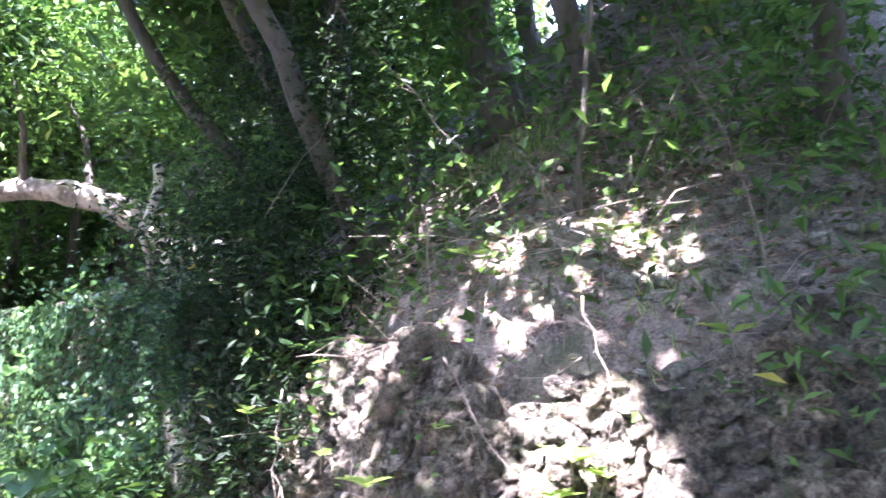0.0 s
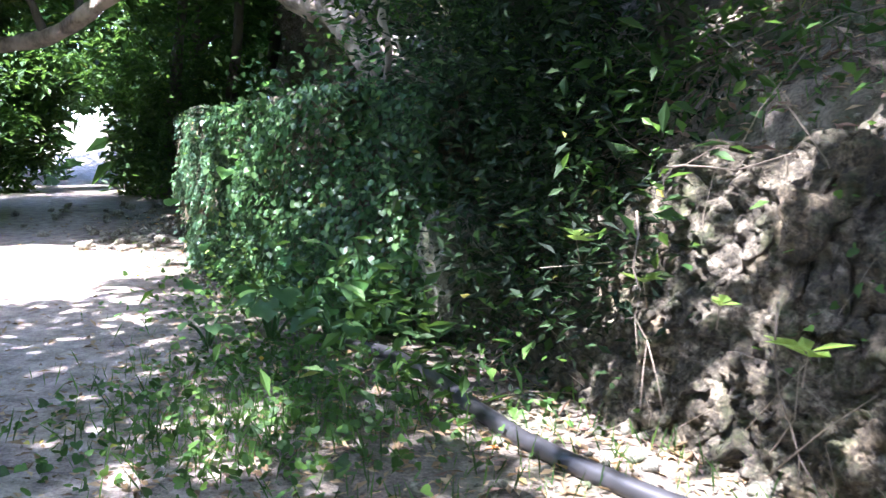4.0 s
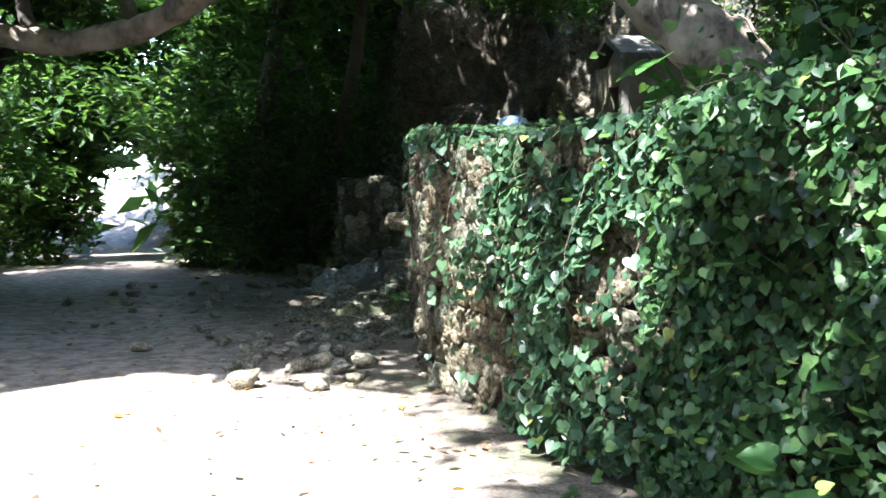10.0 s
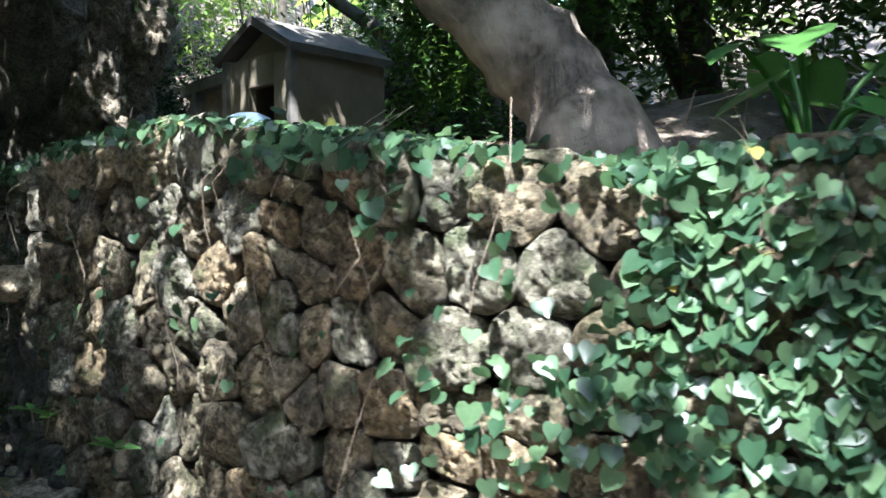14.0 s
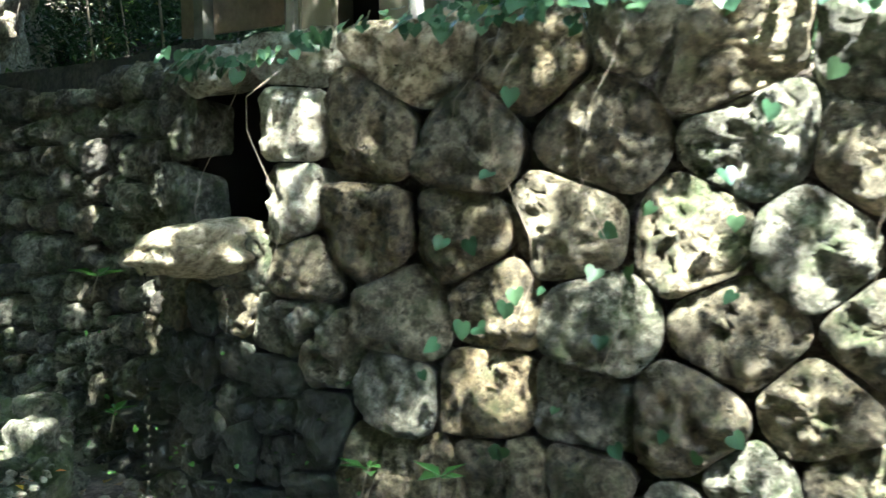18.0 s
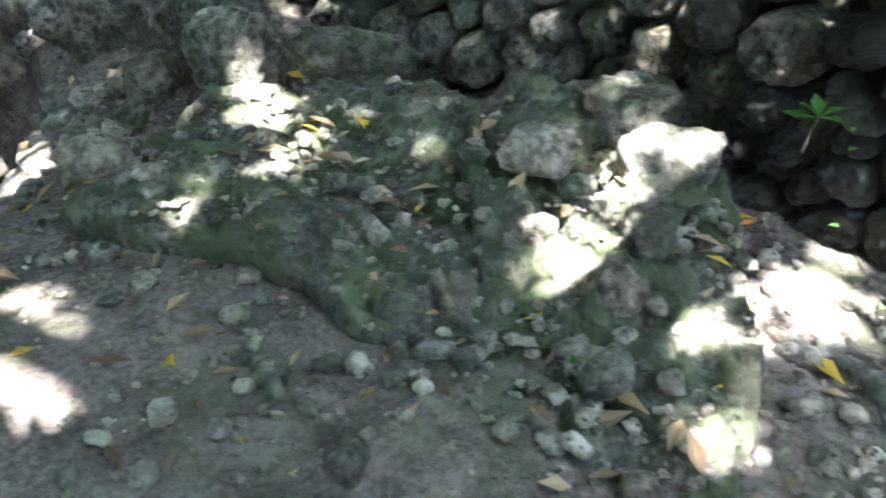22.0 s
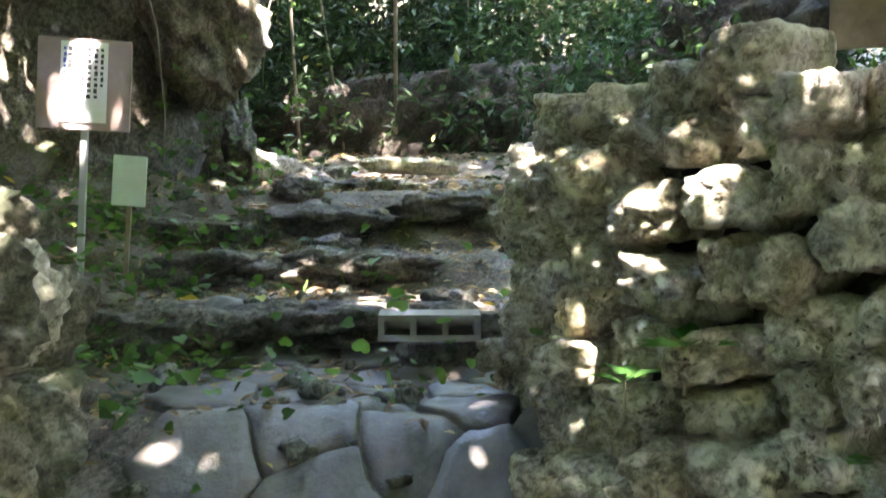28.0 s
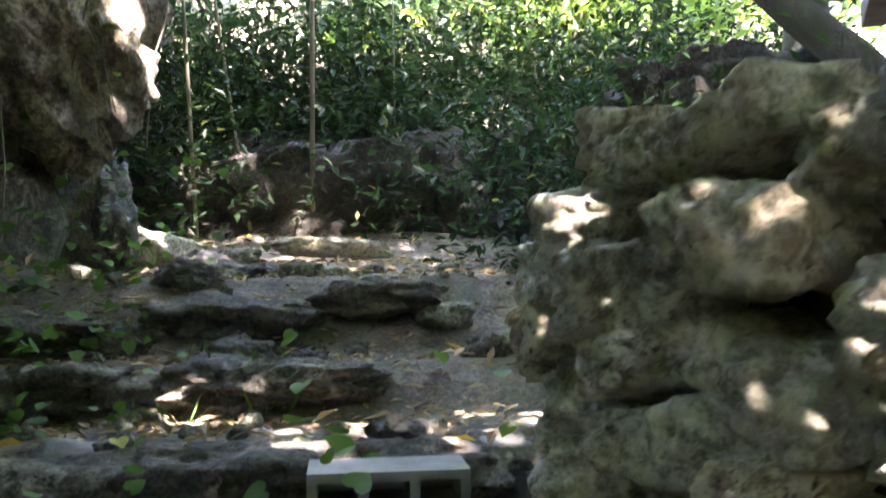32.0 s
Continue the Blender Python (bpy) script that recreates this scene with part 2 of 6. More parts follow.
LEAF_PINK = leaf_material("withered_leaf", (0.1, 0.06, 0.045), (0.22, 0.14, 0.11), (0.36, 0.26, 0.2), (0.06, 0.03, 0.02), 0.7)
LEAF_YELLOW = leaf_material("yellow_leaf", (0.45, 0.28, 0.03), (0.6, 0.42, 0.05), (0.55, 0.2, 0.04), (0.1, 0.06, 0.0), 0.5)
BARK = bark_material("pale_bark", (0.06, 0.048, 0.035), (0.26, 0.215, 0.165), (0.42, 0.35, 0.27))
BARK_DARK = bark_material("dark_bark", (0.035, 0.03, 0.022), (0.11, 0.095, 0.07), (0.08, 0.075, 0.05))
TWIG = plain_material("dry_twig", (0.11, 0.088, 0.06), (0.27, 0.225, 0.16), 20.0)
ROOT = plain_material("dark_root", (0.07, 0.055, 0.04), (0.2, 0.165, 0.12), 20.0)
PIPE = plain_material("black_pipe", (0.012, 0.012, 0.013), (0.03, 0.03, 0.032), 14.0, 0.4, 0.1, 0.002)
WHITE = plain_material("white_painted_board", (0.68, 0.68, 0.66), (0.82, 0.82, 0.8), 5.0, 0.6, 0.05, 0.002)
INK = plain_material("black_lettering", (0.02, 0.02, 0.02), (0.04, 0.04, 0.04), 9.0, 0.7, 0.0)
INK_RED = plain_material("red_lettering", (0.4, 0.02, 0.05), (0.55, 0.05, 0.09), 9.0, 0.7, 0.0)
INK_BLUE = plain_material("blue_lettering", (0.05, 0.1, 0.4), (0.08, 0.15, 0.5), 9.0, 0.7, 0.0)
WOOD = plain_material("weathered_wood", (0.13, 0.09, 0.06), (0.3, 0.22, 0.15), 10.0, 0.8, 0.4, 0.006)
PANEL = plain_material("brown_painted_panel", (0.24, 0.17, 0.15), (0.36, 0.27, 0.24), 6.0, 0.7, 0.1, 0.003)
PLASTER = plain_material("yellowed_plaster", (0.15, 0.13, 0.085), (0.27, 0.24, 0.165), 4.0, 0.9, 0.3, 0.006)
# near-black colour that stands in for shade inside hollows
DARK = plain_material("interior_shade", (0.012, 0.011, 0.01), (0.03, 0.027, 0.022), 8.0)
METAL = plain_material("galvanised_steel", (0.4, 0.4, 0.4), (0.6, 0.6, 0.6), 12.0, 0.45, 0.05, 0.002, 0.8)


def water_material():
    m = Nodes("still_water")
    m.bsdf.inputs["Base Color"].default_value = (0.02, 0.02, 0.014, 1)
    m.bsdf.inputs["Roughness"].default_value = 0.12
    m.bsdf.inputs["IOR"].default_value = 1.33
    m.bump(m.noise(world_coords(m), 14.0, 3), 0.25, 0.01)
    return m.mat


WATER = water_material()


# ---- building helpers ----
def mesh_of(name, verts, faces, material, smooth=True):
    me = bpy.data.meshes.new(name)
    me.from_pydata([tuple(v) for v in verts], [], faces)
    me.materials.append(material)
    if smooth:
        me.shade_smooth()
    me.update()
    return me


def from_bm(name, bm, material, smooth=False):
    me = bpy.data.meshes.new(name)
    bm.to_mesh(me)
    bm.free()
    me.materials.append(material)
    if smooth:
        me.shade_smooth()
    return me


def part(name, me, parent, label="", m=None):
    ob = new(name, me)
    ob.parent = parent
    if m is not None:
        ob.matrix_basis = m
    return tagged(ob, label)


def box_bm(x, y, z, bevel=0.004, at=(0, 0, 0)):
    bm = bmesh.new()
    bmesh.ops.create_cube(bm, size=1.0, matrix=Matrix.Translation(at) @ Matrix.Diagonal((x, y, z, 1)))
    if bevel:
        bmesh.ops.bevel(bm, geom=bm.edges[:], offset=bevel, segments=2, affect="EDGES", profile=0.6)
    return bm


def rock_mesh(name, seed, sub, boxy, rough, material, pit=0.0):
    """A weathered stone of about unit size: a rounded block with lumps and hollows."""
    bm = bmesh.new()
    bmesh.ops.create_icosphere(bm, subdivisions=sub, radius=1.0)
    off = Vector((seed * 7.31, seed * 3.17, seed * 1.93))
    for v in bm.verts:
        p = v.co.copy()
        k = max(abs(p.x), abs(p.y), abs(p.z))
        q = p.lerp(p / k * 0.86, boxy)
        d = noise.noise(p * 1.1 + off) * rough + noise.noise(p * 2.7 + off) * rough * 0.5
        if sub > 2:
            d += noise.noise(p * 6.0 + off) * rough * 0.28
            d -= pit * max(0.0, noise.noise(p * 4.3 - off) - 0.12)
        if sub > 4 and name != "cliff":
            d += noise.noise(p * 11.0 + off) * rough * 0.16
            d -= 0.45 * pit * max(0.0, noise.noise(p * 8.5 - off) - 0.22) + 0.3 * pit * max(0.0, noise.noise(p * 16.0 - off) - 0.25)
        if name == "cliff":
            d += noise.noise(p * 10.0 + off) * 0.06 + noise.noise(p * 22.0 + off) * 0.035 - 0.12 * max(0.0, noise.noise(p * 14.0 - off) - 0.15)
        v.co = q * (0.5 * (1.0 + d))
    return from_bm(name, bm, material, True)


def tube(points, radii, sides=8, cap=True):
    """Vertices and faces of a tapered tube along points."""
    pts = [Vector(p) for p in points]
    verts, faces = [], []
    up = Vector((0.13, 0.31, 0.94))
    for i, p in enumerate(pts):
        d = (pts[min(i + 1, len(pts) - 1)] - pts[max(i - 1, 0)]).normalized()
        a = d.cross(up if abs(d.dot(up)) < 0.95 else Vector((1, 0, 0))).normalized()
        b = d.cross(a)
        for k in range(sides):
            t = 2 * math.pi * k / sides
            verts.append(p + (a * math.cos(t) + b * math.sin(t)) * radii[i])
    n = len(pts)
    for i in range(n - 1):
        for k in range(sides):
            k2 = (k + 1) % sides
            faces.append((i * sides + k, i * sides + k2, (i + 1) * sides + k2, (i + 1) * sides + k))
    if cap:
        faces.append(tuple(range(sides - 1, -1, -1)))
        faces.append(tuple((n - 1) * sides + k for k in range(sides)))
    return verts, faces


def curve_points(points, steps=6, wobble=0.0, seed=0):
    """A smooth line through points (Catmull-Rom), with some wobble."""
    p = [Vector(q) for q in points]
    p = [p[0] * 2 - p[1]] + p + [p[-1] * 2 - p[-2]]
    out = []
    for i in range(1, len(p) - 2):
        for s in range(steps):
            t = s / steps
            a, b, c, d = p[i - 1], p[i], p[i + 1], p[i + 2]
            out.append(0.5 * ((2 * b) + (c - a) * t + (2 * a - 5 * b + 4 * c - d) * t * t + (3 * b - a - 3 * c + d) * t * t * t))
    out.append(p[-2])
    if wobble:
        out = [q + Vector((noise.noise(q * 1.7 + Vector((seed, 0, 0))), noise.noise(q * 1.7 + Vector((0, seed, 5))), noise.noise(q * 1.7 + Vector((3, 0, seed))))) * wobble for q in out]
    return out


def join_tubes(name, lines, material, sides=6):
    verts, faces = [], []
    for pts, radii in lines:
        v, f = tube(pts, radii, sides)
        n = len(verts)
        verts += v
        faces += [tuple(i + n for i in q) for q in f]
    return mesh_of(name, verts, faces, material)


HEART = np.array([(0, 0.3, -0.02), (0, -0.02, 0), (0.18, -0.16, 0.03), (0.4, -0.12, 0.06), (0.5, 0.1, 0.08), (0.42, 0.36, 0.06), (0.2, 0.62, 0.02), (0, 0.82, -0.06), (-0.2, 0.62, 0.02), (-0.42, 0.36, 0.06), (-0.5, 0.1, 0.08), (-0.4, -0.12, 0.06), (-0.18, -0.16, 0.03)])
HEART_FACES = [(0, k, k % 12 + 1) for k in range(1, 13)]
BLADE = np.array([(0, 0, 0), (0.2, 0.45, 0.06), (0, 1.0, -0.08), (-0.2, 0.45, 0.06)])
BLADE_FACES = [(0, 1, 2), (0, 2, 3)]
GRASS = np.array([(0, 0, 0), (0.03, 0.4, 0.04), (0, 1.0, 0.22), (-0.03, 0.4, 0.04)])


def leaf_cloud(name, centres, normals, sizes, material, shape="blade", droop=None, spin=None):
    """One mesh of many single leaves; each lies along its normal and hangs with its tip turned by spin."""
    base, fc = (HEART, HEART_FACES) if shape == "heart" else (GRASS if shape == "grass" else BLADE, BLADE_FACES)
    n = len(centres)
    nz = normals / np.linalg.norm(normals, axis=1, keepdims=True)
    down = np.tile(np.array([0.0, 0.0, -1.0]), (n, 1)) if droop is None else droop
    ty = down - nz * np.sum(down * nz, axis=1, keepdims=True)
    ty += RNG.normal(0, 0.02, (n, 3))
    ty /= np.linalg.norm(ty, axis=1, keepdims=True)
    tx = np.cross(ty, nz)
    a = RNG.normal(0, 0.5, n) if spin is None else RNG.uniform(-spin, spin, n)
    c, s = np.cos(a)[:, None], np.sin(a)[:, None]
    ty, tx = ty * c + tx * s, tx * c - ty * s
    sz = np.asarray(sizes)[:, None]
    verts = np.concatenate([(centres + sz * (tx * p[0] + ty * p[1] + nz * p[2]))[:, None] for p in base], axis=1).reshape(-1, 3)
    k = len(base)
    faces = [tuple(i * k + j for j in q) for i in range(n) for q in fc]
    return mesh_of(name, verts.tolist(), faces, material, shape == "heart")


# ---- plan ----
# foot of the bank, then of the stone wall, then of the rock on the passage's other side
FOOT = [(9, 1.8), (4.5, 3.3), (2.5, 3.9), (0.9, 4.3), (0.15, 4.5), (-0.4, 4.95), (-1.0, 5.7), (-1.5, 6.8), (-2.15, 7.65), (-3.2, 8.05), (-4.1, 9.1), (-4.85, 9.95), (-5.45, 10.75),
        (-6.0, 11.6), (-6.28, 12.4), (-6.45, 13.1), (-6.6, 13.8), (-6.78, 14.5), (-6.85, 15.3), (-6.75, 16.3), (-6.85, 17.4), (-7.2, 18.3), (-6.95, 18.95), (-6.42, 19.45), (-5.9, 19.35), (-5.0, 18.9), (-3.0, 18.6), (2.0, 19.0)]
FOOT_A = np.array(FOOT, float)
BANK_END, WALL_END, ROCK_END = 8, 19, 24
U = Vector((0.79, 0.61, 0)).normalized()
STEP0 = Vector((-7.8, 18.98, 0))


def foot_distance(x, y):
    """Signed distance from the foot line, positive behind it, and the index of the nearest stretch."""
    x, y = np.asarray(x, float), np.asarray(y, float)
    best = np.full(x.shape, 1e9)
    sign = np.ones(x.shape)
    idx = np.zeros(x.shape)
    for i in range(len(FOOT_A) - 1):
        a, b = FOOT_A[i], FOOT_A[i + 1]
        d = b - a
        L = d @ d
        t = np.clip(((x - a[0]) * d[0] + (y - a[1]) * d[1]) / L, 0, 1)
        px, py = a[0] + t * d[0], a[1] + t * d[1]
        dist = np.hypot(x - px, y - py)
        cr = d[0] * (y - a[1]) - d[1] * (x - a[0])
        near = dist < best - 1e-9
        best = np.where(near, dist, best)
        sign = np.where(near, np.where(cr > 0, -1.0, 1.0), sign)
        idx = np.where(near, i + t, idx)
    return best * sign, idx


def smooth(a, b, v):
    t = np.clip((v - a) / (b - a), 0, 1)
    return t * t * (3 - 2 * t)


def lumps(x, y, k, seed):
    return (np.sin(x * k + seed) * np.cos(y * k * 1.13 - seed * 2) + np.sin((x + y) * k * 0.71 + seed * 3) * 0.7 + np.sin((x * 1.9 - y * 1.3) * k + seed) * 0.5) / 2.2


def ground_height(x, y):
    x, y = np.asarray(x, float), np.asarray(y, float)
    z = 0.03 + 0.011 * np.clip(y, 0, 14) + lumps(x, y, 2.1, 1.0) * 0.02 + lumps(x, y, 6.0, 2.0) * 0.01
    # rubble in front of the spring, the hollow under the spout, the channel
    z = z + 0.05 * np.exp(-(((x + 7.45) / 0.55) ** 2 + ((y - 16.5) / 0.9) ** 2))
    z = z - 0.10 * np.exp(-(((x + 7.0) / 0.35) ** 2 + ((y - 15.0) / 0.5) ** 2))
    z = z - 0.10 * np.exp(-(((x + 8.1) / 0.35) ** 2 + ((y - 17.75) / 0.5) ** 2))
    z = z - 0.34 * np.exp(-((((x + 7.95) * 0.86 - (y - 18.1) * 0.5) / 0.13) ** 2 + (((x + 7.95) * 0.5 + (y - 18.1) * 0.86) / 0.5) ** 2))
    # the passage climbs in steps
    s = (x + 7.8) * U.x + (y - 18.98) * U.y
    w = -(x + 7.8) * U.y + (y - 18.98) * U.x
    ramp = 0.26 * smooth(-0.75, -0.2, s) + 0.24 * smooth(-0.02, 0.1, s) + 0.56 * np.clip((s - 0.3) / 0.75, 0, 1)
    ramp = ramp + 0.22 * smooth(2.1, 2.25, s) + 0.16 * smooth(2.75, 2.95, s) + 0.36 * smooth(3.3, 4.0, s) + 0.12 * smooth(4.4, 5.2, s) + 0.3 * np.clip(s - 5.6, 0, 7) + 0.62 * np.clip(s - 7.0, 0, 3.2)
    lat = smooth(-2.6, -1.4, -np.abs(w - 0.3))
    z = z + ramp * np.where(s > 0.9, 1.0, lat) * np.where(s > -1.2, 1, 0) * smooth(-14, -9.5, x)
    z = z + 0.5 * smooth(0.9, 2.6, w) * smooth(1.2, 2.4, s) + 1.6 * smooth(2.0, 4.5, w) * smooth(1.0, 2.5, s)
    d, i = foot_distance(x, y)
    d = np.where(d > 0, np.maximum(d - 1.1 * np.exp(-(((y - 15.08) / 0.42) ** 4)), 0.001), d)
    bank = smooth(0.05, 0.7, d) * 1.35 + np.clip(d - 0.4, 0, 6) * 1.0 + lumps(x, y, 2.7, 4.0) * 0.14 * smooth(0.1, 0.6, d)
    terrace = (1.56 + 0.1 * smooth(11.5, 13.0, y) + 0.24 * smooth(12.8, 13.9, y)) * smooth(0.1, 0.32, d) + np.clip(d - 0.5, 0, 2.5) * 0.08 + np.clip(d - 3.0, 0, 12) * 0.28 + lumps(x, y, 3.0, 5.0) * 0.04
    rocky = np.maximum(1.75 * smooth(0.1, 0.45, d), 0) + np.clip(d - 0.6, 0, 8) * 0.2
    mixw = smooth(7.3, 8.8, i)
    over = bank * (1 - mixw) + terrace * mixw
    over = np.where(i > 19.5, rocky, over)
    z = np.where(d > 0.0, np.maximum(z, 0.1 + over) if True else z, z)
    return z


# ---- ground ----
def spread(lo, hi, step, far):
    inner = np.arange(lo, hi + 1e-6, step)
    grow = step * np.cumsum(1.32 ** np.arange(1, 24))
    grow = grow[grow < far]
    return np.concatenate([lo - grow[::-1], inner, hi + grow])


gx, gy = spread(-13.0, 3.0, 0.11, 400), spread(-2.0, 24.5, 0.11, 400)
GX, GY = np.meshgrid(gx, gy)
GZ = ground_height(GX, GY)
far = np.maximum(np.hypot(GX + 5, GY - 11) - 26, 0)
GZ = GZ * np.exp(-far / 60) + 0.02 * np.minimum(far, 60)
way = np.exp(-(((GX + 3.6) * 0.875 + (GY - 4.1) * 0.485) / 9.0) ** 2) * (GY > 8)
lane = np.exp(-(((GX + 9) * 0.633 - (GY - 18) * 0.765) / 3.5) ** 2) * (GX > 0)
way = np.maximum(way, lane)
GZ = GZ + 0.55 * np.clip(np.hypot(GX + 6, GY - 12) - 19.5, 0, 16) * (1 - way)
nx = len(gx)
gv = np.stack([GX.ravel(), GY.ravel(), GZ.ravel()], 1)
gf = [(j * nx + i, j * nx + i + 1, (j + 1) * nx + i + 1, (j + 1) * nx + i) for j in range(len(gy) - 1) for i in range(nx - 1)]
ground = new("ground", mesh_of("ground", gv.tolist(), gf, SOIL))
tagged(ground, "trodden soil and gravel under trees with leaf litter", "ground", kind="structure")


def bisect(row, v):
    lo, hi = 0, len(row)
    while lo < hi:
        mid = (lo + hi) // 2
        if row[mid] <= v:
            lo = mid + 1
        else:
            hi = mid
    return lo


GZ_ROWS, GX0, GY0 = GZ.tolist(), gx.tolist(), gy.tolist()


def on_ground(x, y):
    """The height of the ground's mesh at a place."""
    if -12.9 < x < 2.9 and -1.9 < y < 24.4:
        i, j = bisect(GX0, x) - 1, bisect(GY0, y) - 1
        u, v = (x - GX0[i]) / (GX0[i + 1] - GX0[i]), (y - GY0[j]) / (GY0[j + 1] - GY0[j])
        a, b = GZ_ROWS[j], GZ_ROWS[j + 1]
        return (a[i] * (1 - u) + a[i + 1] * u) * (1 - v) + (b[i] * (1 - u) + b[i + 1] * u) * v
    return float(ground_height(x, y))


# ---- stone wall ----
STONES_MOSSY = [rock_mesh("stone", 41 + i, 4, 0.48, 0.28, STONE_MOSSY, 0.14) for i in range(8)]
STONES_PALE = [rock_mesh("stone", 71 + i, 4, 0.55, 0.22, STONE_PALE, 0.2) for i in range(9)]
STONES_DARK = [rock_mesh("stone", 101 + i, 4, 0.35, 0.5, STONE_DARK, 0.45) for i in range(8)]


class Line:
    """A line on the plan, walked by length."""

    def __init__(self, pts):
        self.p = np.array(pts, float)
        self.s = np.concatenate([[0], np.cumsum(np.hypot(*np.diff(self.p, axis=0).T))])
        self.cum, self.pts = self.s.tolist(), self.p.tolist()
        self.length = self.cum[-1]
        self.turns = {}

    def at(self, s):
        x, y = self.place(s)
        key = round(s * 50)
        if key not in self.turns:
            a, b = self.place(key / 50 - 0.15), self.place(key / 50 + 0.15)
            self.turns[key] = math.atan2(b[1] - a[1], b[0] - a[0])
        return x, y, self.turns[key]

    def place(self, s):
        s = min(max(s, 0.0), self.length)
        i = 0
        while i < len(self.cum) - 2 and self.cum[i + 1] < s:
            i += 1
        t = (s - self.cum[i]) / (self.cum[i + 1] - self.cum[i])
        (x0, y0), (x1, y1) = self.pts[i], self.pts[i + 1]
        return x0 + (x1 - x0) * t, y0 + (y1 - y0) * t


def wall_core(name, line, height, back, material, s0, s1, base=None, lean=0.1):
    """The earth-filled core behind the stones."""
    n = max(2, int((s1 - s0) / 0.25))
    verts, faces = [], []
    for k in range(n + 1):
        x, y, a = line.at(s0 + (s1 - s0) * k / n)
        nxn, nyn = -math.sin(a), math.cos(a)
        b = (on_ground(x + 0.25 * nxn, y + 0.25 * nyn) if base is None else base) - 0.2
        top = b + 0.2 + height - 0.16
        for off, z in ((0.15, b), (0.15 + lean * height, top), (0.15 + lean * height + back, top), (0.15 + back + lean * height, b)):
            verts.append((x - nxn * off, y - nyn * off, z))
        if k:
            o = 4 * k
            for i in range(4):
                faces.append((o - 4 + i, o - 4 + (i + 1) % 4, o + (i + 1) % 4, o + i))
    faces += [(3, 2, 1, 0), (4 * n, 4 * n + 1, 4 * n + 2, 4 * n + 3)]
    return mesh_of(name, verts, faces, material, False)


def clip_half(poly, px, pz, nx, nz):
    """The part of a convex polygon on the near side of a line."""
    out = []
    for k, a in enumerate(poly):
        b = poly[(k + 1) % len(poly)]
        da, db = (a[0] - px) * nx + (a[1] - pz) * nz, (b[0] - px) * nx + (b[1] - pz) * nz
        if da <= 0:
            out.append(a)
        if da * db < 0:
            t = da / (da - db)
            out.append((a[0] + (b[0] - a[0]) * t, a[1] + (b[1] - a[1]) * t))
    return out


def fitted_stone(poly, line, seed, material, joint, round_off, bulge, rough, pit, lean, out, sides=40):
    """One stone of a dry wall, dressed to fit the gap between its neighbours; its face swells outwards."""
    cs, cz = sum(p[0] for p in poly) / len(poly), sum(p[1] for p in poly) / len(poly)
    rad = []
    for k in range(sides):
        a = 2 * math.pi * k / sides
        dx, dz = math.cos(a), math.sin(a)
        best = 9.0
        for i, p in enumerate(poly):
            q = poly[(i + 1) % len(poly)]
            ex, ez = q[0] - p[0], q[1] - p[1]
            den = dx * ez - dz * ex
            if abs(den) > 1e-9:
                t = ((p[0] - cs) * ez - (p[1] - cz) * ex) / den
                u = ((p[0] - cs) * dz - (p[1] - cz) * dx) / den
                if t > 0 and -1e-6 <= u <= 1 + 1e-6:
                    best = min(best, t)
        rad.append(best if best < 8 else 0.02)
    for _ in range(round_off):
        rad = [0.25 * rad[k - 1] + 0.5 * rad[k] + 0.25 * rad[(k + 1) % sides] for k in range(sides)]
    size = sum(rad) / sides
    x0, y0, ang = line.at(min(max(cs, 0.0), line.length))
    o = Vector((x0, y0, cz))
    rr = random.Random(seed)
    bulge *= rr.uniform(0.6, 1.25)
    tilt_s, tilt_z, push = rr.uniform(-0.22, 0.22), rr.uniform(-0.15, 0.25), out + rr.uniform(-0.025, 0.02)
    off = Vector((seed * 1.37, seed * 0.71, seed * 2.13))
    prof = ((0.72, -2.0), (0.93, -0.8), (1.0, -0.35), (1.0, 0.0), (0.965, 0.28), (0.90, 0.5), (0.80, 0.68), (0.68, 0.8), (0.54, 0.9), (0.4, 0.96), (0.26, 1.0), (0.12, 1.02))
    verts, faces = [], []
    for f, d in prof:
        for k in range(sides):
            a = 2 * math.pi * k / sides
            r = max(rad[k] - joint, 0.015) * f
            u, w = math.cos(a) * r, math.sin(a) * r
            q = Vector((u, w, d * bulge * size)) / max(size, 0.05)
            n1 = noise.noise(q * 1.3 + off)
            lump = n1 * rough + noise.noise(q * 2.9 - off) * rough * 0.55 + noise.noise(q * 6.5 + off) * rough * 0.4 + noise.noise(q * 15.0 - off) * rough * 0.22
            hollow = pit * (max(0.0, noise.noise(q * 3.6 + off * 2) - 0.1) + 0.6 * max(0.0, noise.noise(q * 8.0 - off) - 0.15))
            depth = (d * bulge * size if d > -1 else -0.2) + (lump - hollow) * size * (0.9 if d > 0 else 0.3) + tilt_s * u + tilt_z * w
            g = 1 + (lump - hollow) * 0.35 if d > 0 else 1.0
            s, z = cs + u * g, cz + w * g
            x, y, an = line.at(min(max(s, 0.0), line.length))
            e = push + depth - lean * z - 0.02
            verts.append(Vector((x - math.sin(an) * e, y + math.cos(an) * e, z)) - o)
    n = len(prof)
    for j in range(n - 1):
        for k in range(sides):
            k2 = (k + 1) % sides
            faces.append((j * sides + k, j * sides + k2, (j + 1) * sides + k2, (j + 1) * sides + k))
    faces.append(tuple((n - 1) * sides + k for k in range(sides)))
    return mesh_of("stone", verts, faces, material), o


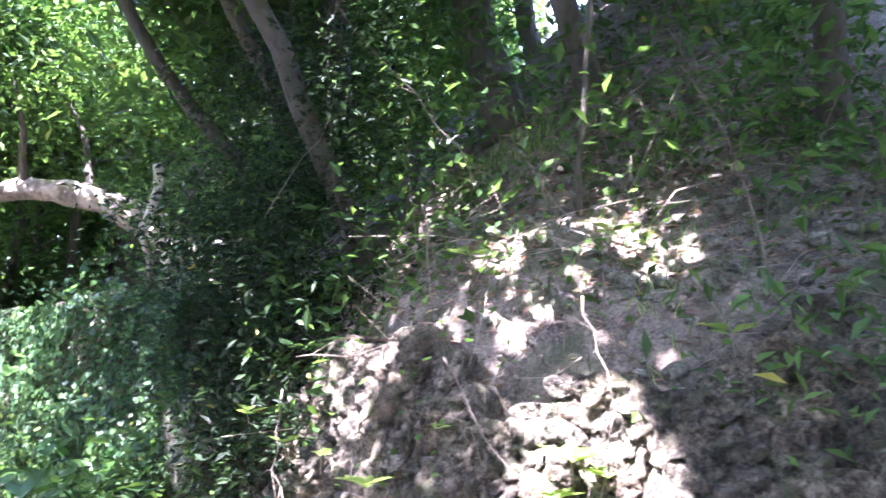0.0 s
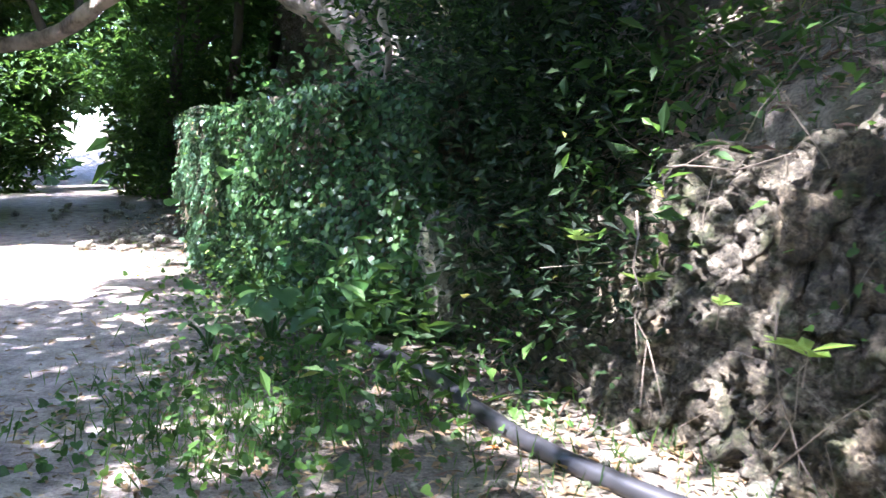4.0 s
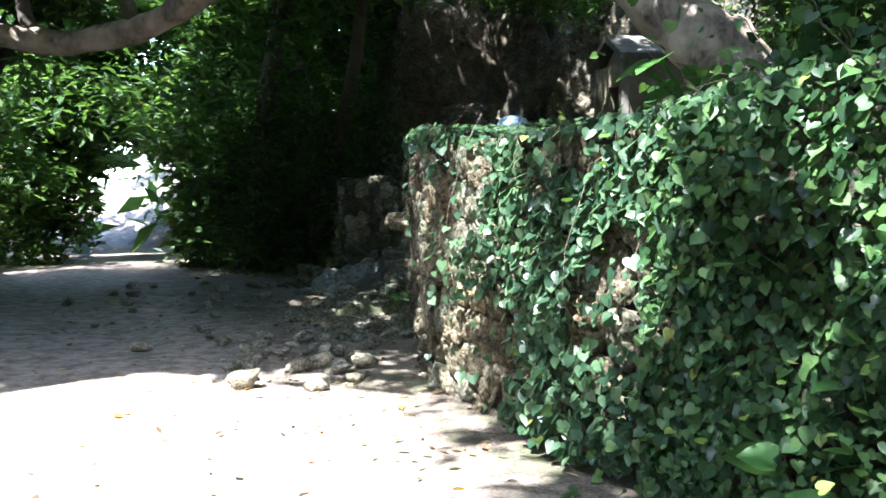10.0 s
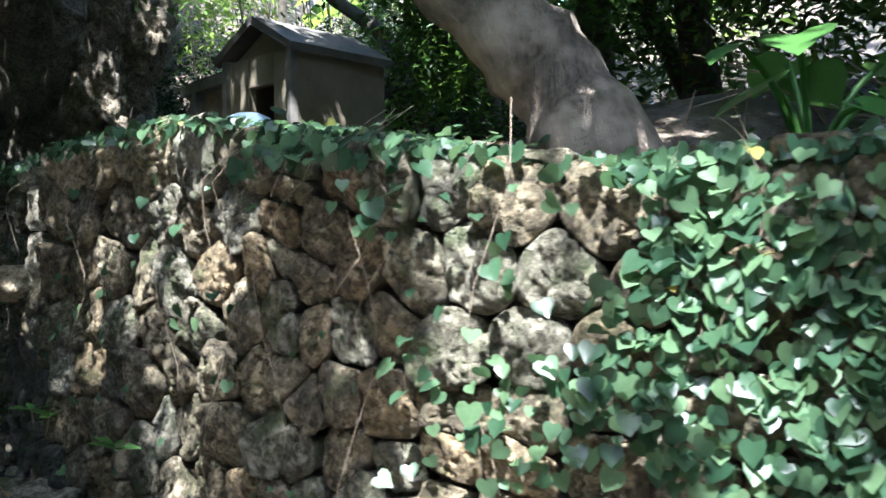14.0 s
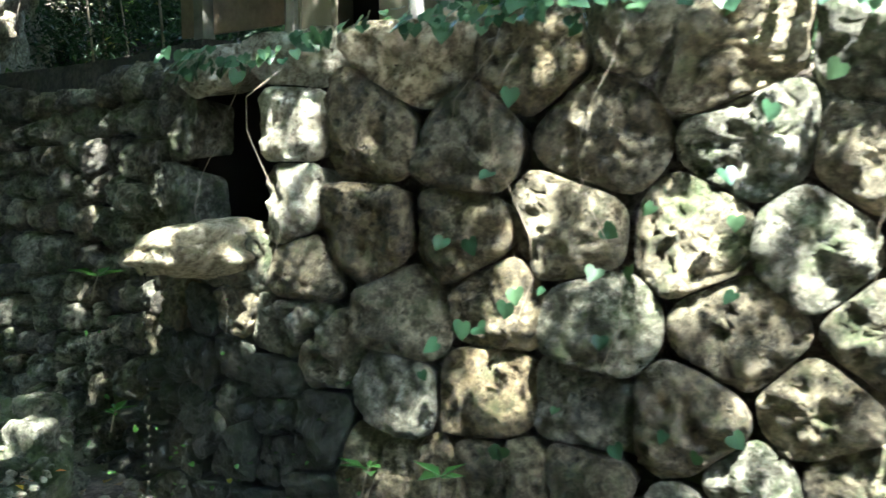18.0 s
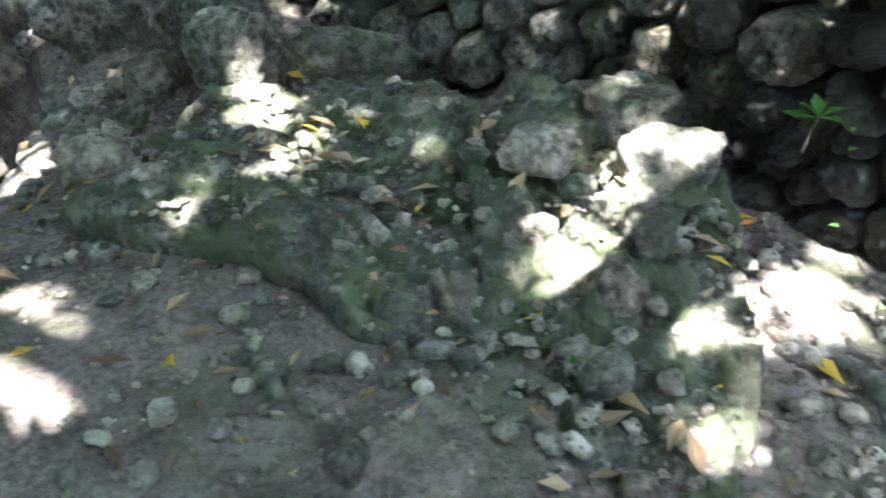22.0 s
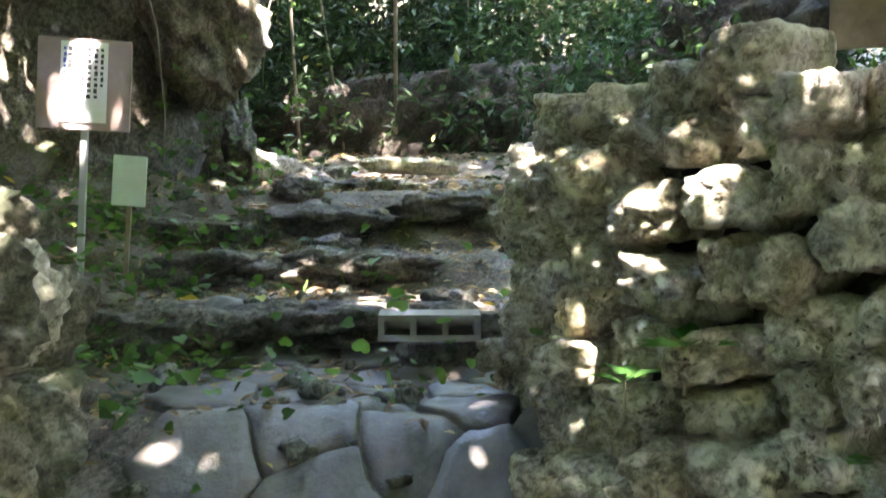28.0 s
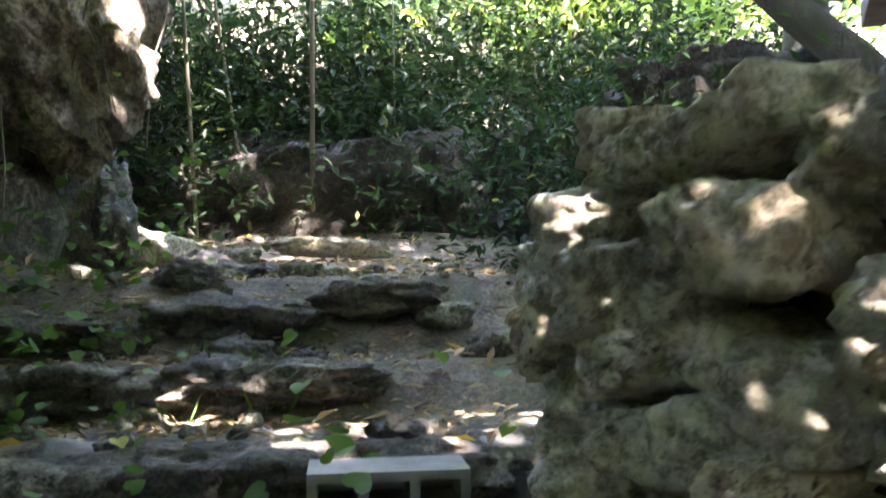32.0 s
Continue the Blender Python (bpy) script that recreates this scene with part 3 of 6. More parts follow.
def packed_wall(parent, line, seeds, span, foot, top, materials, seed, joint=0.005, round_off=2, bulge=0.25, rough=0.2, pit=0.36, lean=0.03, out=0.0, sides=40, roles=None, wet=None):
    """Rough stones fitted to one another round their middles (s, z); roles names those that belong to another thing, or None for a gap."""
    rr = random.Random(seed)
    for i, (s, z) in enumerate(seeds):
        if not span[0] < s < span[1]:
            continue
        name, owner, mat = "stone", parent, rr.choice(materials)
        if wet and wet(s, z):
            mat = WET_ROCK
        if roles and (s, z) in roles:
            if roles[(s, z)] is None:
                continue
            name, owner, mat = roles[(s, z)]
        poly = [(s - 0.5, z - 0.4), (s + 0.5, z - 0.4), (s + 0.5, z + 0.4), (s - 0.5, z + 0.4)]
        near = sorted((((a - s) ** 2 + (b - z) ** 2), a, b) for a, b in seeds if abs(a - s) < 0.9 and abs(b - z) < 0.7)[1:16]
        for _, a, b in near:
            if poly:
                poly = clip_half(poly, (a + s) / 2, (b + z) / 2, a - s, b - z)
        poly = clip_half(poly, s, top(s) + rr.uniform(-0.04, 0.03), 0.0, 1.0) if poly else poly
        poly = clip_half(poly, s, foot, 0.0, -1.0) if poly else poly
        if not poly or len(poly) < 3 or max(p[1] for p in poly) - min(p[1] for p in poly) < 0.05:
            continue
        me, o = fitted_stone(poly, line, seed * 31 + i, mat, joint, round_off, bulge, rough, pit, lean, out, sides)
        part(name, me, owner, m=Matrix.Translation(o - owner.location))


def loose_courses(s0, s1, z0, z1, tall, wide, seed):
    """Middles of stones laid in wandering courses."""
    rr = random.Random(seed)
    got = []
    z, row = z0 + tall * 0.5, 0
    while z < z1 + tall * 0.4:
        s = s0 - rr.uniform(0, wide[1])
        while s < s1 + 0.2:
            w = rr.uniform(*wide)
            got.append((s + w / 2, z + rr.uniform(-0.28, 0.28) * tall + 0.18 * tall * math.sin(s * 2.3 + row)))
            s += w
        z += tall
        row += 1
    return got


# the stone wall and the rock beyond the spring run on as one line
WALL_LINE = Line(FOOT[BANK_END:WALL_END])
FRONT = Line(FOOT[BANK_END:ROCK_END + 2])
HOLE_S = 9.22
stone_wall = tagged(new("wall_stone"), "dry-laid limestone wall half covered with ivy", "stone wall", kind="structure")
part("core", wall_core("core", WALL_LINE, 1.6, 0.45, SOIL, 0.0, HOLE_S - 0.3, lean=0.04), stone_wall)
spring = tagged(new("spring_mouth"), "square water outlet framed by dressed limestone blocks in the wall", "spring")
hx, hy, ha = FRONT.at(HOLE_S)
spring.location = (hx, hy, on_ground(hx, hy))


def wall_top(s):
    """How high the wall stands along its length."""
    return float(np.interp(np.interp(s, WALL_LINE.s, WALL_LINE.p[:, 1]), [8.3, 9.9, 11.2, 12.8], [1.84, 1.68, 1.60, 1.84]))


# middles of the stones beside the spring, course by course from the top down
COPING = [(7.62, 1.96), (7.43, 1.83), (6.97, 1.8), (6.61, 1.83), (6.35, 1.78), (7.95, 1.88)]
SECOND = [(8.52, 1.66), (8.16, 1.61), (7.74, 1.62), (7.35, 1.6), (7.02, 1.56), (6.7, 1.63), (6.39, 1.57)]
THIRD = [(8.53, 1.33), (8.18, 1.33), (7.82, 1.37), (7.47, 1.36), (7.17, 1.34), (6.87, 1.39), (6.5, 1.41), (6.26, 1.37)]
FOURTH = [(8.8, 1.15), (8.39, 1.06), (8.07, 1.12), (7.74, 1.09), (7.35, 1.11), (6.98, 1.13), (6.67, 1.21), (6.34, 1.18)]
FIFTH = [(8.71, 0.93), (8.42, 0.82), (8.07, 0.86), (7.78, 0.86), (7.47, 0.86), (7.14, 0.91), (6.81, 0.98), (6.51, 0.97), (6.27, 0.94)]
SIXTH = [(8.44, 0.55), (8.06, 0.57), (7.79, 0.61), (7.3, 0.67), (7.05, 0.74), (6.77, 0.76), (6.41, 0.76), (8.7, 0.64)]
lintels = [(9.36, 1.95), (8.86, 1.96), (8.36, 1.9)]
jambs = [(8.885, 1.68), (8.885, 1.44), (9.555, 1.68), (9.555, 1.45)]
sills = [(9.14, 1.18), (9.33, 1.18)]
hollow = [(9.135, 1.68), (9.305, 1.68), (9.135, 1.45), (9.305, 1.45)]
spring_roles = {q: ("lintel", spring, STONE_PALE) for q in lintels}
spring_roles.update({q: ("jamb", spring, STONE_PALE if q[0] < 9 else STONE_MOSSY) for q in jambs})
spring_roles.update({q: ("sill", spring, STONE_MOSSY) for q in sills})
spring_roles.update({q: None for q in hollow})
mouth = lintels + jambs + sills + hollow
beside = COPING + SECOND + THIRD + FOURTH + FIFTH + SIXTH
low = [q for q in loose_courses(6.2, 9.6, 0.0, 0.5, 0.2, (0.2, 0.34), 14)]
under = [q for q in loose_courses(8.95, 9.6, 0.35, 1.05, 0.19, (0.16, 0.26), 15)]
right = [q for q in loose_courses(-0.1, 6.12, 0.05, 2.0, 0.215, (0.17, 0.36), 16)]
knobs = [q for q in loose_courses(9.78, 11.9, 0.1, 1.95, 0.155, (0.11, 0.24), 17)]
every = right + beside + low + under + mouth + knobs


def wall_crest(s):
    if s > 9.46:
        return float(np.interp(s, [9.5, 11.2, 12.0, 12.5, 13.6, 14.5], [2.02, 1.95, 2.12, 2.24, 2.2, 2.12]))
    x, y, a = WALL_LINE.at(s)
    return wall_top(s) + on_ground(x - 0.25 * math.sin(a), y + 0.25 * math.cos(a)) + 0.02


def below_spring(s, z):
    """Where the dripping water keeps the wall wet."""
    return z < 1.08 - 0.9 * abs(s - 9.3) ** 1.5


packed_wall(stone_wall, FRONT, every, (-0.1, 9.62), -0.05, wall_crest, [STONE, STONE, STONE_MOSSY], 5, roles=spring_roles, wet=below_spring)
rock_wall = tagged(new("wall_rock"), "rough wall of pitted coral limestone boulders", "rock wall", kind="structure")
ROCK_LINE = Line(FOOT[WALL_END - 1:ROCK_END + 2])
# core coloured near black so that gaps between boulders look shaded
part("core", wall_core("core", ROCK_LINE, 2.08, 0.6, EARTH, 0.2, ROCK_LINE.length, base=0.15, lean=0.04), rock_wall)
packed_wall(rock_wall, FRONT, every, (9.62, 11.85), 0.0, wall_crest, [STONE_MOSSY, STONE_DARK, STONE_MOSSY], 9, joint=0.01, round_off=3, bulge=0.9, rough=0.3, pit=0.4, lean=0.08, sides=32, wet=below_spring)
CHUNKS = [rock_mesh("stone", 171 + i, 4, 0.55, 0.3, STONE_PALE, 0.5) for i in range(9)]
rnd = random.Random(77)
z = 0.3
while z < 2.14:
    tall, s = rnd.uniform(0.12, 0.19), 2.35 + rnd.uniform(0, 0.1)
    while s < ROCK_LINE.length - 0.2:
        w = rnd.uniform(0.12, 0.25)
        x, y, a = ROCK_LINE.at(s + w / 2)
        top = wall_crest(9.46 + s + w / 2)
        zz = z + tall * (0.5 + rnd.uniform(-0.2, 0.2)) + 0.05 * math.sin(s * 7.0)
        if zz < top:
            e = rnd.uniform(-0.06, 0.07) - 0.08 * zz + 0.02
            m = Matrix.Translation((x - math.sin(a) * e, y + math.cos(a) * e, zz)) @ Matrix.Rotation(a + rnd.uniform(-0.3, 0.3), 4, "Z") @ Matrix.Rotation(rnd.uniform(-0.3, 0.3), 4, "Y") @ Matrix.Diagonal((w * 0.97, 0.3 * rnd.uniform(0.85, 1.25), tall * rnd.uniform(0.9, 1.12), 1))
            part("stone", rnd.choice(CHUNKS), rock_wall, m=m @ Matrix.Rotation(rnd.choice((0, math.pi)), 4, "Z"))
        s += w
    z += tall


STUB = [(-8.2, 20.2), (-7.85, 19.72), (-8.12, 19.42), (-8.55, 19.6), (-8.95, 19.95), (-9.05, 20.7)]
STUB_LINE = Line(STUB)
stub_wall = tagged(new("wall_stub"), "low wall of mossy rounded limestone beside the steps", "stone wall", kind="structure")
part("core", wall_core("core", STUB_LINE, 1.6, 0.25, SOIL, 0.3, STUB_LINE.length - 0.3, base=0.25, lean=0.05), stub_wall)
packed_wall(stub_wall, STUB_LINE, loose_courses(0.0, STUB_LINE.length, 0.15, 1.95, 0.23, (0.2, 0.36), 29), (0.0, STUB_LINE.length), 0.1, lambda s: 1.9, [STONE_PALE, STONE_MOSSY, STONE_MOSSY], 29, joint=0.01, bulge=0.55, rough=0.32, pit=0.5, lean=0.04)


# ---- spring mouth ----
def stone_at(name, me, at, size, turn=0.0, tilt=0.0, parent=None, label="", category=""):
    m = Matrix.Translation(at) @ Matrix.Rotation(turn, 4, "Z") @ Matrix.Rotation(tilt, 4, "Y") @ Matrix.Diagonal((*size, 1))
    ob = new(name, me)
    ob.matrix_basis = m
    if parent is not None:
        ob.parent = parent
    return tagged(ob, label, category)


along = Vector((math.cos(ha), math.sin(ha), 0))
outw = Vector((-math.sin(ha), math.cos(ha), 0))
sub = Vector((0, 0, 1.57 - spring.location.z))
spout = rock_mesh("spout", 204, 4, 0.5, 0.3, STONE_PALE, 0.2)
stone_at("spout", spout, sub + along * 0.02 + outw * 0.05 + Vector((0, 0, -0.33)), (0.4, 0.5, 0.2), ha, 0.12, spring, "jutting spout stone")
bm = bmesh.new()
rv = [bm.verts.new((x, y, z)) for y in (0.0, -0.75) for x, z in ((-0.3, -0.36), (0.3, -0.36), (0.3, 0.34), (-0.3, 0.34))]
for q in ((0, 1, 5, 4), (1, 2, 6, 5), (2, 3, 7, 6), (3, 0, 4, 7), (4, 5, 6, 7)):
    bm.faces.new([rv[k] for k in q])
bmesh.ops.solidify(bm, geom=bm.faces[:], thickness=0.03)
# recess walls get the shade of the hollow as colour
part("recess", from_bm("recess", bm, DARK), spring, "hollow behind the opening, coloured near black for its shade", Matrix.Translation(sub - outw * 0.16) @ Matrix.Rotation(ha, 4, "Z"))
drip = []
for k in range(26):
    rr = random.Random(k)
    z1 = sub.z - 0.36 - 0.034 * k
    c = sub + along * (0.06 + rr.uniform(-0.012, 0.012)) + outw * 0.26
    drip.append(([(c.x, c.y, z1), (c.x + rr.uniform(-0.004, 0.004), c.y, z1 - rr.uniform(0.01, 0.026))], [0.005, 0.003]))
tagged(part("water_drip", join_tubes("water_drip", drip, WATER, 5), spring, "thin thread of dripping water"), kind="stuff")

pool = new("water_pool", mesh_of("water_pool", [(-6.85 + 0.5 * math.cos(a) * (1 + 0.2 * math.sin(3 * a)), 15.25 + 0.75 * math.sin(a) * (1 + 0.15 * math.cos(2 * a)), 0.135) for a in np.linspace(0, 2 * math.pi, 40)[:-1]], [tuple(range(39))], WATER))
tagged(pool, "shallow dark pool under the spring mouth", "water", kind="structure")

# ---- blocks and steps ----
def hollow_block(material, cells=3):
    """A 390 x 190 x 100 mm block lying flat, its cells opening to the front: shell pieces with the cells left open."""
    w, d, h, wall = 0.39, 0.19, 0.1, 0.024
    bm = bmesh.new()
    cw = (w - wall * (cells + 1)) / cells

    def add(x0, x1, z0, z1):
        bmesh.ops.create_cube(bm, size=1.0, matrix=Matrix.Translation(((x0 + x1) / 2, 0, (z0 + z1) / 2)) @ Matrix.Diagonal((x1 - x0, d, z1 - z0, 1)))

    add(0, w, 0, wall)
    add(0, w, h - wall, h)
    for k in range(cells + 1):
        x0 = k * (cw + wall)
        add(x0, x0 + wall, wall, h - wall)
    bmesh.ops.create_cube(bm, size=1.0, matrix=Matrix.Translation((w / 2, d / 2 - 0.02, h / 2)) @ Matrix.Diagonal((w - 0.01, 0.02, h - 0.01, 1)))
    bmesh.ops.translate(bm, verts=bm.verts, vec=(0, 0, -h))
    return from_bm("concrete_block", bm, material)


A, B, Cc = Vector((-8.008, 19.263, 0.74)), Vector((-7.789, 18.945, 0.745)), Vector((-7.585, 18.718, 0.76))
e_dir = (B - A)
e_dir.z = 0
e_dir.normalize()
e_ang = math.atan2(e_dir.y, e_dir.x)
back = Vector((-e_dir.y, e_dir.x, 0))
for k, (o, mat, lab) in enumerate(((A, CONCRETE, "pale grey hollow concrete block set as a step edge"), (A + e_dir * 0.395, CONCRETE_DARK, "damp dark hollow concrete block set as a step edge"))):
    blk = new("concrete_block", hollow_block(mat))
    c = o + back * 0.095
    blk.matrix_basis = Matrix.Translation((c.x, c.y, o.z)) @ Matrix.Rotation(e_ang, 4, "Z")
    tagged(blk, lab, "concrete block", "blocks along the step")
for k, (du, dv, w, d, mat) in enumerate(((0.0, 0.285, 0.39, 0.18, CONCRETE_DARK), (0.4, 0.3, 0.36, 0.2, CONCRETE), (0.74, 0.2, 0.32, 0.38, CONCRETE), (1.06, 0.16, 0.24, 0.3, CONCRETE))):
    c = A + e_dir * (du + w / 2) + back * dv
    me = from_bm("paver", box_bm(w, d, 0.1, 0.012), mat)
    ob = new("concrete_paver", me)
    ob.matrix_basis = Matrix.Translation((c.x, c.y, 0.69 + 0.004 * k)) @ Matrix.Rotation(e_ang + 0.03 * (k - 1) * (k > 1), 4, "Z")
    tagged(ob, "worn concrete paver mortared behind the block step", "paver", "pavers of the step")
UB = Vector((-6.42, 20.02, 1.47))
ublk = new("concrete_block", hollow_block(CONCRETE))
ublk.matrix_basis = Matrix.Translation(UB + back * 0.095) @ Matrix.Rotation(e_ang, 4, "Z")
tagged(ublk, "grey hollow concrete block used as an upper step", "concrete block", "blocks along the step")

# flat paving stones of the passage
V = Vector((-U.y, U.x, 0))
paving = tagged(new("pavement"), "cracked wet stone paving of the climbing passage", "paving", kind="structure")
paved = loose_courses(0.34, 2.2, -0.8, 0.75, 0.3, (0.2, 0.46), 41)
rnd = random.Random(4)
for i, (s, w) in enumerate(paved):
    if not (0.36 < s < 2.15 and -0.85 < w < 0.8):
        continue
    poly = [(s - 0.4, w - 0.35), (s + 0.4, w - 0.35), (s + 0.4, w + 0.35), (s - 0.4, w + 0.35)]
    for a, b in paved:
        if (a, b) != (s, w) and abs(a - s) < 0.9 and abs(b - w) < 0.8 and poly:
            poly = clip_half(poly, (a + s) / 2, (b + w) / 2, a - s, b - w)
    if len(poly) < 3:
        continue
    edge = []
    for k, p in enumerate(poly):
        q = poly[(k + 1) % len(poly)]
        edge += [(p[0] + (q[0] - p[0]) * t / 6, p[1] + (q[1] - p[1]) * t / 6) for t in range(6)]
    cs, cw = sum(p[0] for p in edge) / len(edge), sum(p[1] for p in edge) / len(edge)
    lift, mid = rnd.uniform(-0.012, 0.02), STEP0 + U * cs + V * cw
    verts = []
    for f, dz in ((0.97, -0.12), (0.97, 0.0), (0.945, 0.012), (0.7, 0.016), (0.4, 0.014), (0.15, 0.016)):
        for a, b in edge:
            a, b = cs + (a - cs) * f, cw + (b - cw) * f
            p = STEP0 + U * a + V * b
            p += Vector((noise.noise(p * 7.0), noise.noise(p * 7.0 + Vector((9, 0, 0))), 0)) * 0.03
            p.z = on_ground(p.x, p.y) + dz + lift + 0.012 * noise.noise(p * 9.0) + 0.02 * noise.noise(p * 3.5)
            verts.append(p - mid)
    n = len(edge)
    faces = [(j * n + k, j * n + (k + 1) % n, (j + 1) * n + (k + 1) % n, (j + 1) * n + k) for j in range(5) for k in range(n)] + [tuple(5 * n + k for k in range(n))]
    part("paving_stone", mesh_of("paving_stone", verts, faces, PAVING), paving, m=Matrix.Translation(mid))
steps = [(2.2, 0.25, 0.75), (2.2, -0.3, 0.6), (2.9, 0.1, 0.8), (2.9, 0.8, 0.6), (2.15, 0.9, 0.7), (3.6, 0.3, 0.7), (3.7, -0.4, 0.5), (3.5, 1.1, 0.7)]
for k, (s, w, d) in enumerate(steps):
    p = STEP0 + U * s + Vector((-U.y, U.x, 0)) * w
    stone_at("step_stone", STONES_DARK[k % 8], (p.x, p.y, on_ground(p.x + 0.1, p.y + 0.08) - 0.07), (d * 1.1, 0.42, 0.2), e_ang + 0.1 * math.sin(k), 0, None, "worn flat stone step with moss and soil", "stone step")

# ---- slabs and boulders by the spring ----
LEDGES = []


def rest_height(x, y):
    """The height of what lies under a loose thing: the ground, or the top of a ledge."""
    z = on_ground(x, y)
    for outline, heights in LEDGES:
        cx, cy = sum(p[0] for p in outline) / len(outline), sum(p[1] for p in outline) / len(outline)
        if abs(x - cx) > 0.9 or abs(y - cy) > 0.9:
            continue
        zc, dx, dy = sum(heights) / len(heights), x - cx, y - cy
        for k, a in enumerate(outline):
            b = outline[(k + 1) % len(outline)]
            ex, ey = b[0] - a[0], b[1] - a[1]
            den = dx * ey - dy * ex
            if abs(den) < 1e-9:
                continue
            t = ((a[0] - cx) * ey - (a[1] - cy) * ex) / den
            u = ((a[0] - cx) * dy - (a[1] - cy) * dx) / den
            if t > 1.0 and 0 <= u <= 1:
                z = max(z, zc + (heights[k] * (1 - u) + heights[(k + 1) % len(outline)] * u - zc) / t)
    return z


def slab_mesh(name, outline, heights, foot, material, seed, rough=0.02, flare=1.1):
    """A broad rock with an uneven flat top: outline on the plan, a height at each corner, sides down to foot."""
    LEDGES.append((outline, heights))
    o = Vector((sum(p[0] for p in outline) / len(outline), sum(p[1] for p in outline) / len(outline), 0))
    n = 120
    ring = []
    L = Line(list(outline) + [outline[0]])
    hs = list(heights) + [heights[0]]
    for k in range(n):
        q = L.length * k / n
        x, y, _ = L.at(q)
        ring.append(Vector((x - o.x, y - o.y, float(np.interp(q, L.s, hs)))))
    zc = sum(heights) / len(heights)
    verts, faces = [], []
    fr = (flare, flare * 0.985, 1.03, 1.0, *(0.97 - 0.95 * k / 30 for k in range(31)))
    for j, f in enumerate(fr):
        for k, p in enumerate(ring):
            wob = 1 + 0.07 * noise.noise(Vector((p.x * 3, p.y * 3, seed))) + 0.05 * noise.noise(Vector((p.x * 9, p.y * 9, seed)))
            z = p.z * f + zc * (1 - f) if j > 2 else (p.z - 0.035 if j == 2 else (foot + (p.z - foot) * 0.45 if j == 1 else foot))
            v = Vector((p.x * f * wob, p.y * f * wob, z))
            v.z += rough * (noise.noise(Vector((v.x * 4, v.y * 4, seed))) + 0.6 * noise.noise(Vector((v.x * 11, v.y * 11, seed + 3))) + 0.4 * noise.noise(Vector((v.x * 27, v.y * 27, seed + 7))) - 0.9 * max(0.0, noise.noise(Vector((v.x * 15, v.y * 15, seed + 1))) - 0.2)) * (1.0 if j > 2 else 0.5)
            verts.append(v)
    for j in range(len(fr) - 1):
        for k in range(n):
            k2 = (k + 1) % n
            faces.append((j * n + k, j * n + k2, (j + 1) * n + k2, (j + 1) * n + k))
    faces.append(tuple((len(fr) - 1) * n + k for k in range(n)))
    ob = new(name, mesh_of(name, verts, faces, material))
    ob.location = (o.x, o.y, 0)
    return ob


tagged(slab_mesh("slab_rock", [(-7.96, 19.1), (-8.0, 18.84), (-7.91, 18.58), (-7.97, 18.38), (-8.15, 18.14), (-8.45, 18.06), (-8.7, 18.14), (-8.92, 18.5), (-8.9, 19.02), (-8.6, 19.2), (-8.2, 19.18)], [0.63, 0.6, 0.54, 0.5, 0.4, 0.27, 0.25, 0.34, 0.42, 0.5, 0.58], 0.0, SLAB, 3, 0.085, 1.03), "large grey slab rock with a worn sloping top", "rock")
tagged(slab_mesh("slab_rock", [(-7.93, 18.98), (-7.79, 18.99), (-7.74, 18.66), (-7.88, 18.6)], [0.61, 0.63, 0.61, 0.57], 0.53, SLAB, 5, 0.012, 0.95), "small flat broken slab below the block step", "rock")
tagged(slab_mesh("rock_ledge", [(-7.2, 16.45), (-7.02, 16.2), (-6.98, 15.96), (-7.14, 15.68), (-7.44, 15.46), (-7.8, 15.3), (-7.97, 15.5), (-7.84, 15.82), (-7.64, 16.02), (-7.44, 16.28)], [0.46, 0.5, 0.48, 0.36, 0.31, 0.23, 0.19, 0.22, 0.32, 0.4], 0.0, MOSS_ROCK, 8, 0.09, 1.0), "mossy rock ledge beside the spring pool", "rock")
tagged(slab_mesh("rock_ledge", [(-8.16, 16.98), (-7.9, 17.12), (-7.6, 17.2), (-7.15, 16.9), (-7.12, 16.5), (-7.32, 16.2), (-7.52, 15.98), (-7.8, 15.84), (-7.97, 16.1), (-7.93, 16.31), (-7.97, 16.54), (-8.1, 16.76)], [0.27, 0.31, 0.34, 0.38, 0.4, 0.38, 0.33, 0.24, 0.25, 0.29, 0.31, 0.29], 0.0, MOSS_ROCK, 9, 0.06, 0.92), "low mossy rock mound strewn with rubble", "rock")
tagged(slab_mesh("rock_ledge", [(-7.7, 18.64), (-7.53, 18.6), (-7.3, 18.4), (-7.2, 18.0), (-7.46, 17.8), (-7.66, 17.92), (-7.63, 18.2), (-7.72, 18.4)], [0.6, 0.66, 0.68, 0.62, 0.46, 0.42, 0.52, 0.55], -0.05, STONE_MOSSY, 10, 0.10, 0.93), "pale pitted rock shelf beside the slab", "rock")
BOULDER = [rock_mesh("boulder", 411 + i, 4, 0.4, 0.35, STONE_MOSSY, 0.2) for i in range(5)]
PALE_B = [rock_mesh("boulder", 431 + i, 4, 0.3, 0.5, ROCK_GREY, 0.45) for i in range(4)]


def boulders(rows, label):
    for k, (x, y, z, sx, sy, sz, t, src) in enumerate(rows):
        stone_at("boulder", src, (x, y, z), (sx, sy, sz), t, 0.1 * math.sin(k), None, label, "boulder")


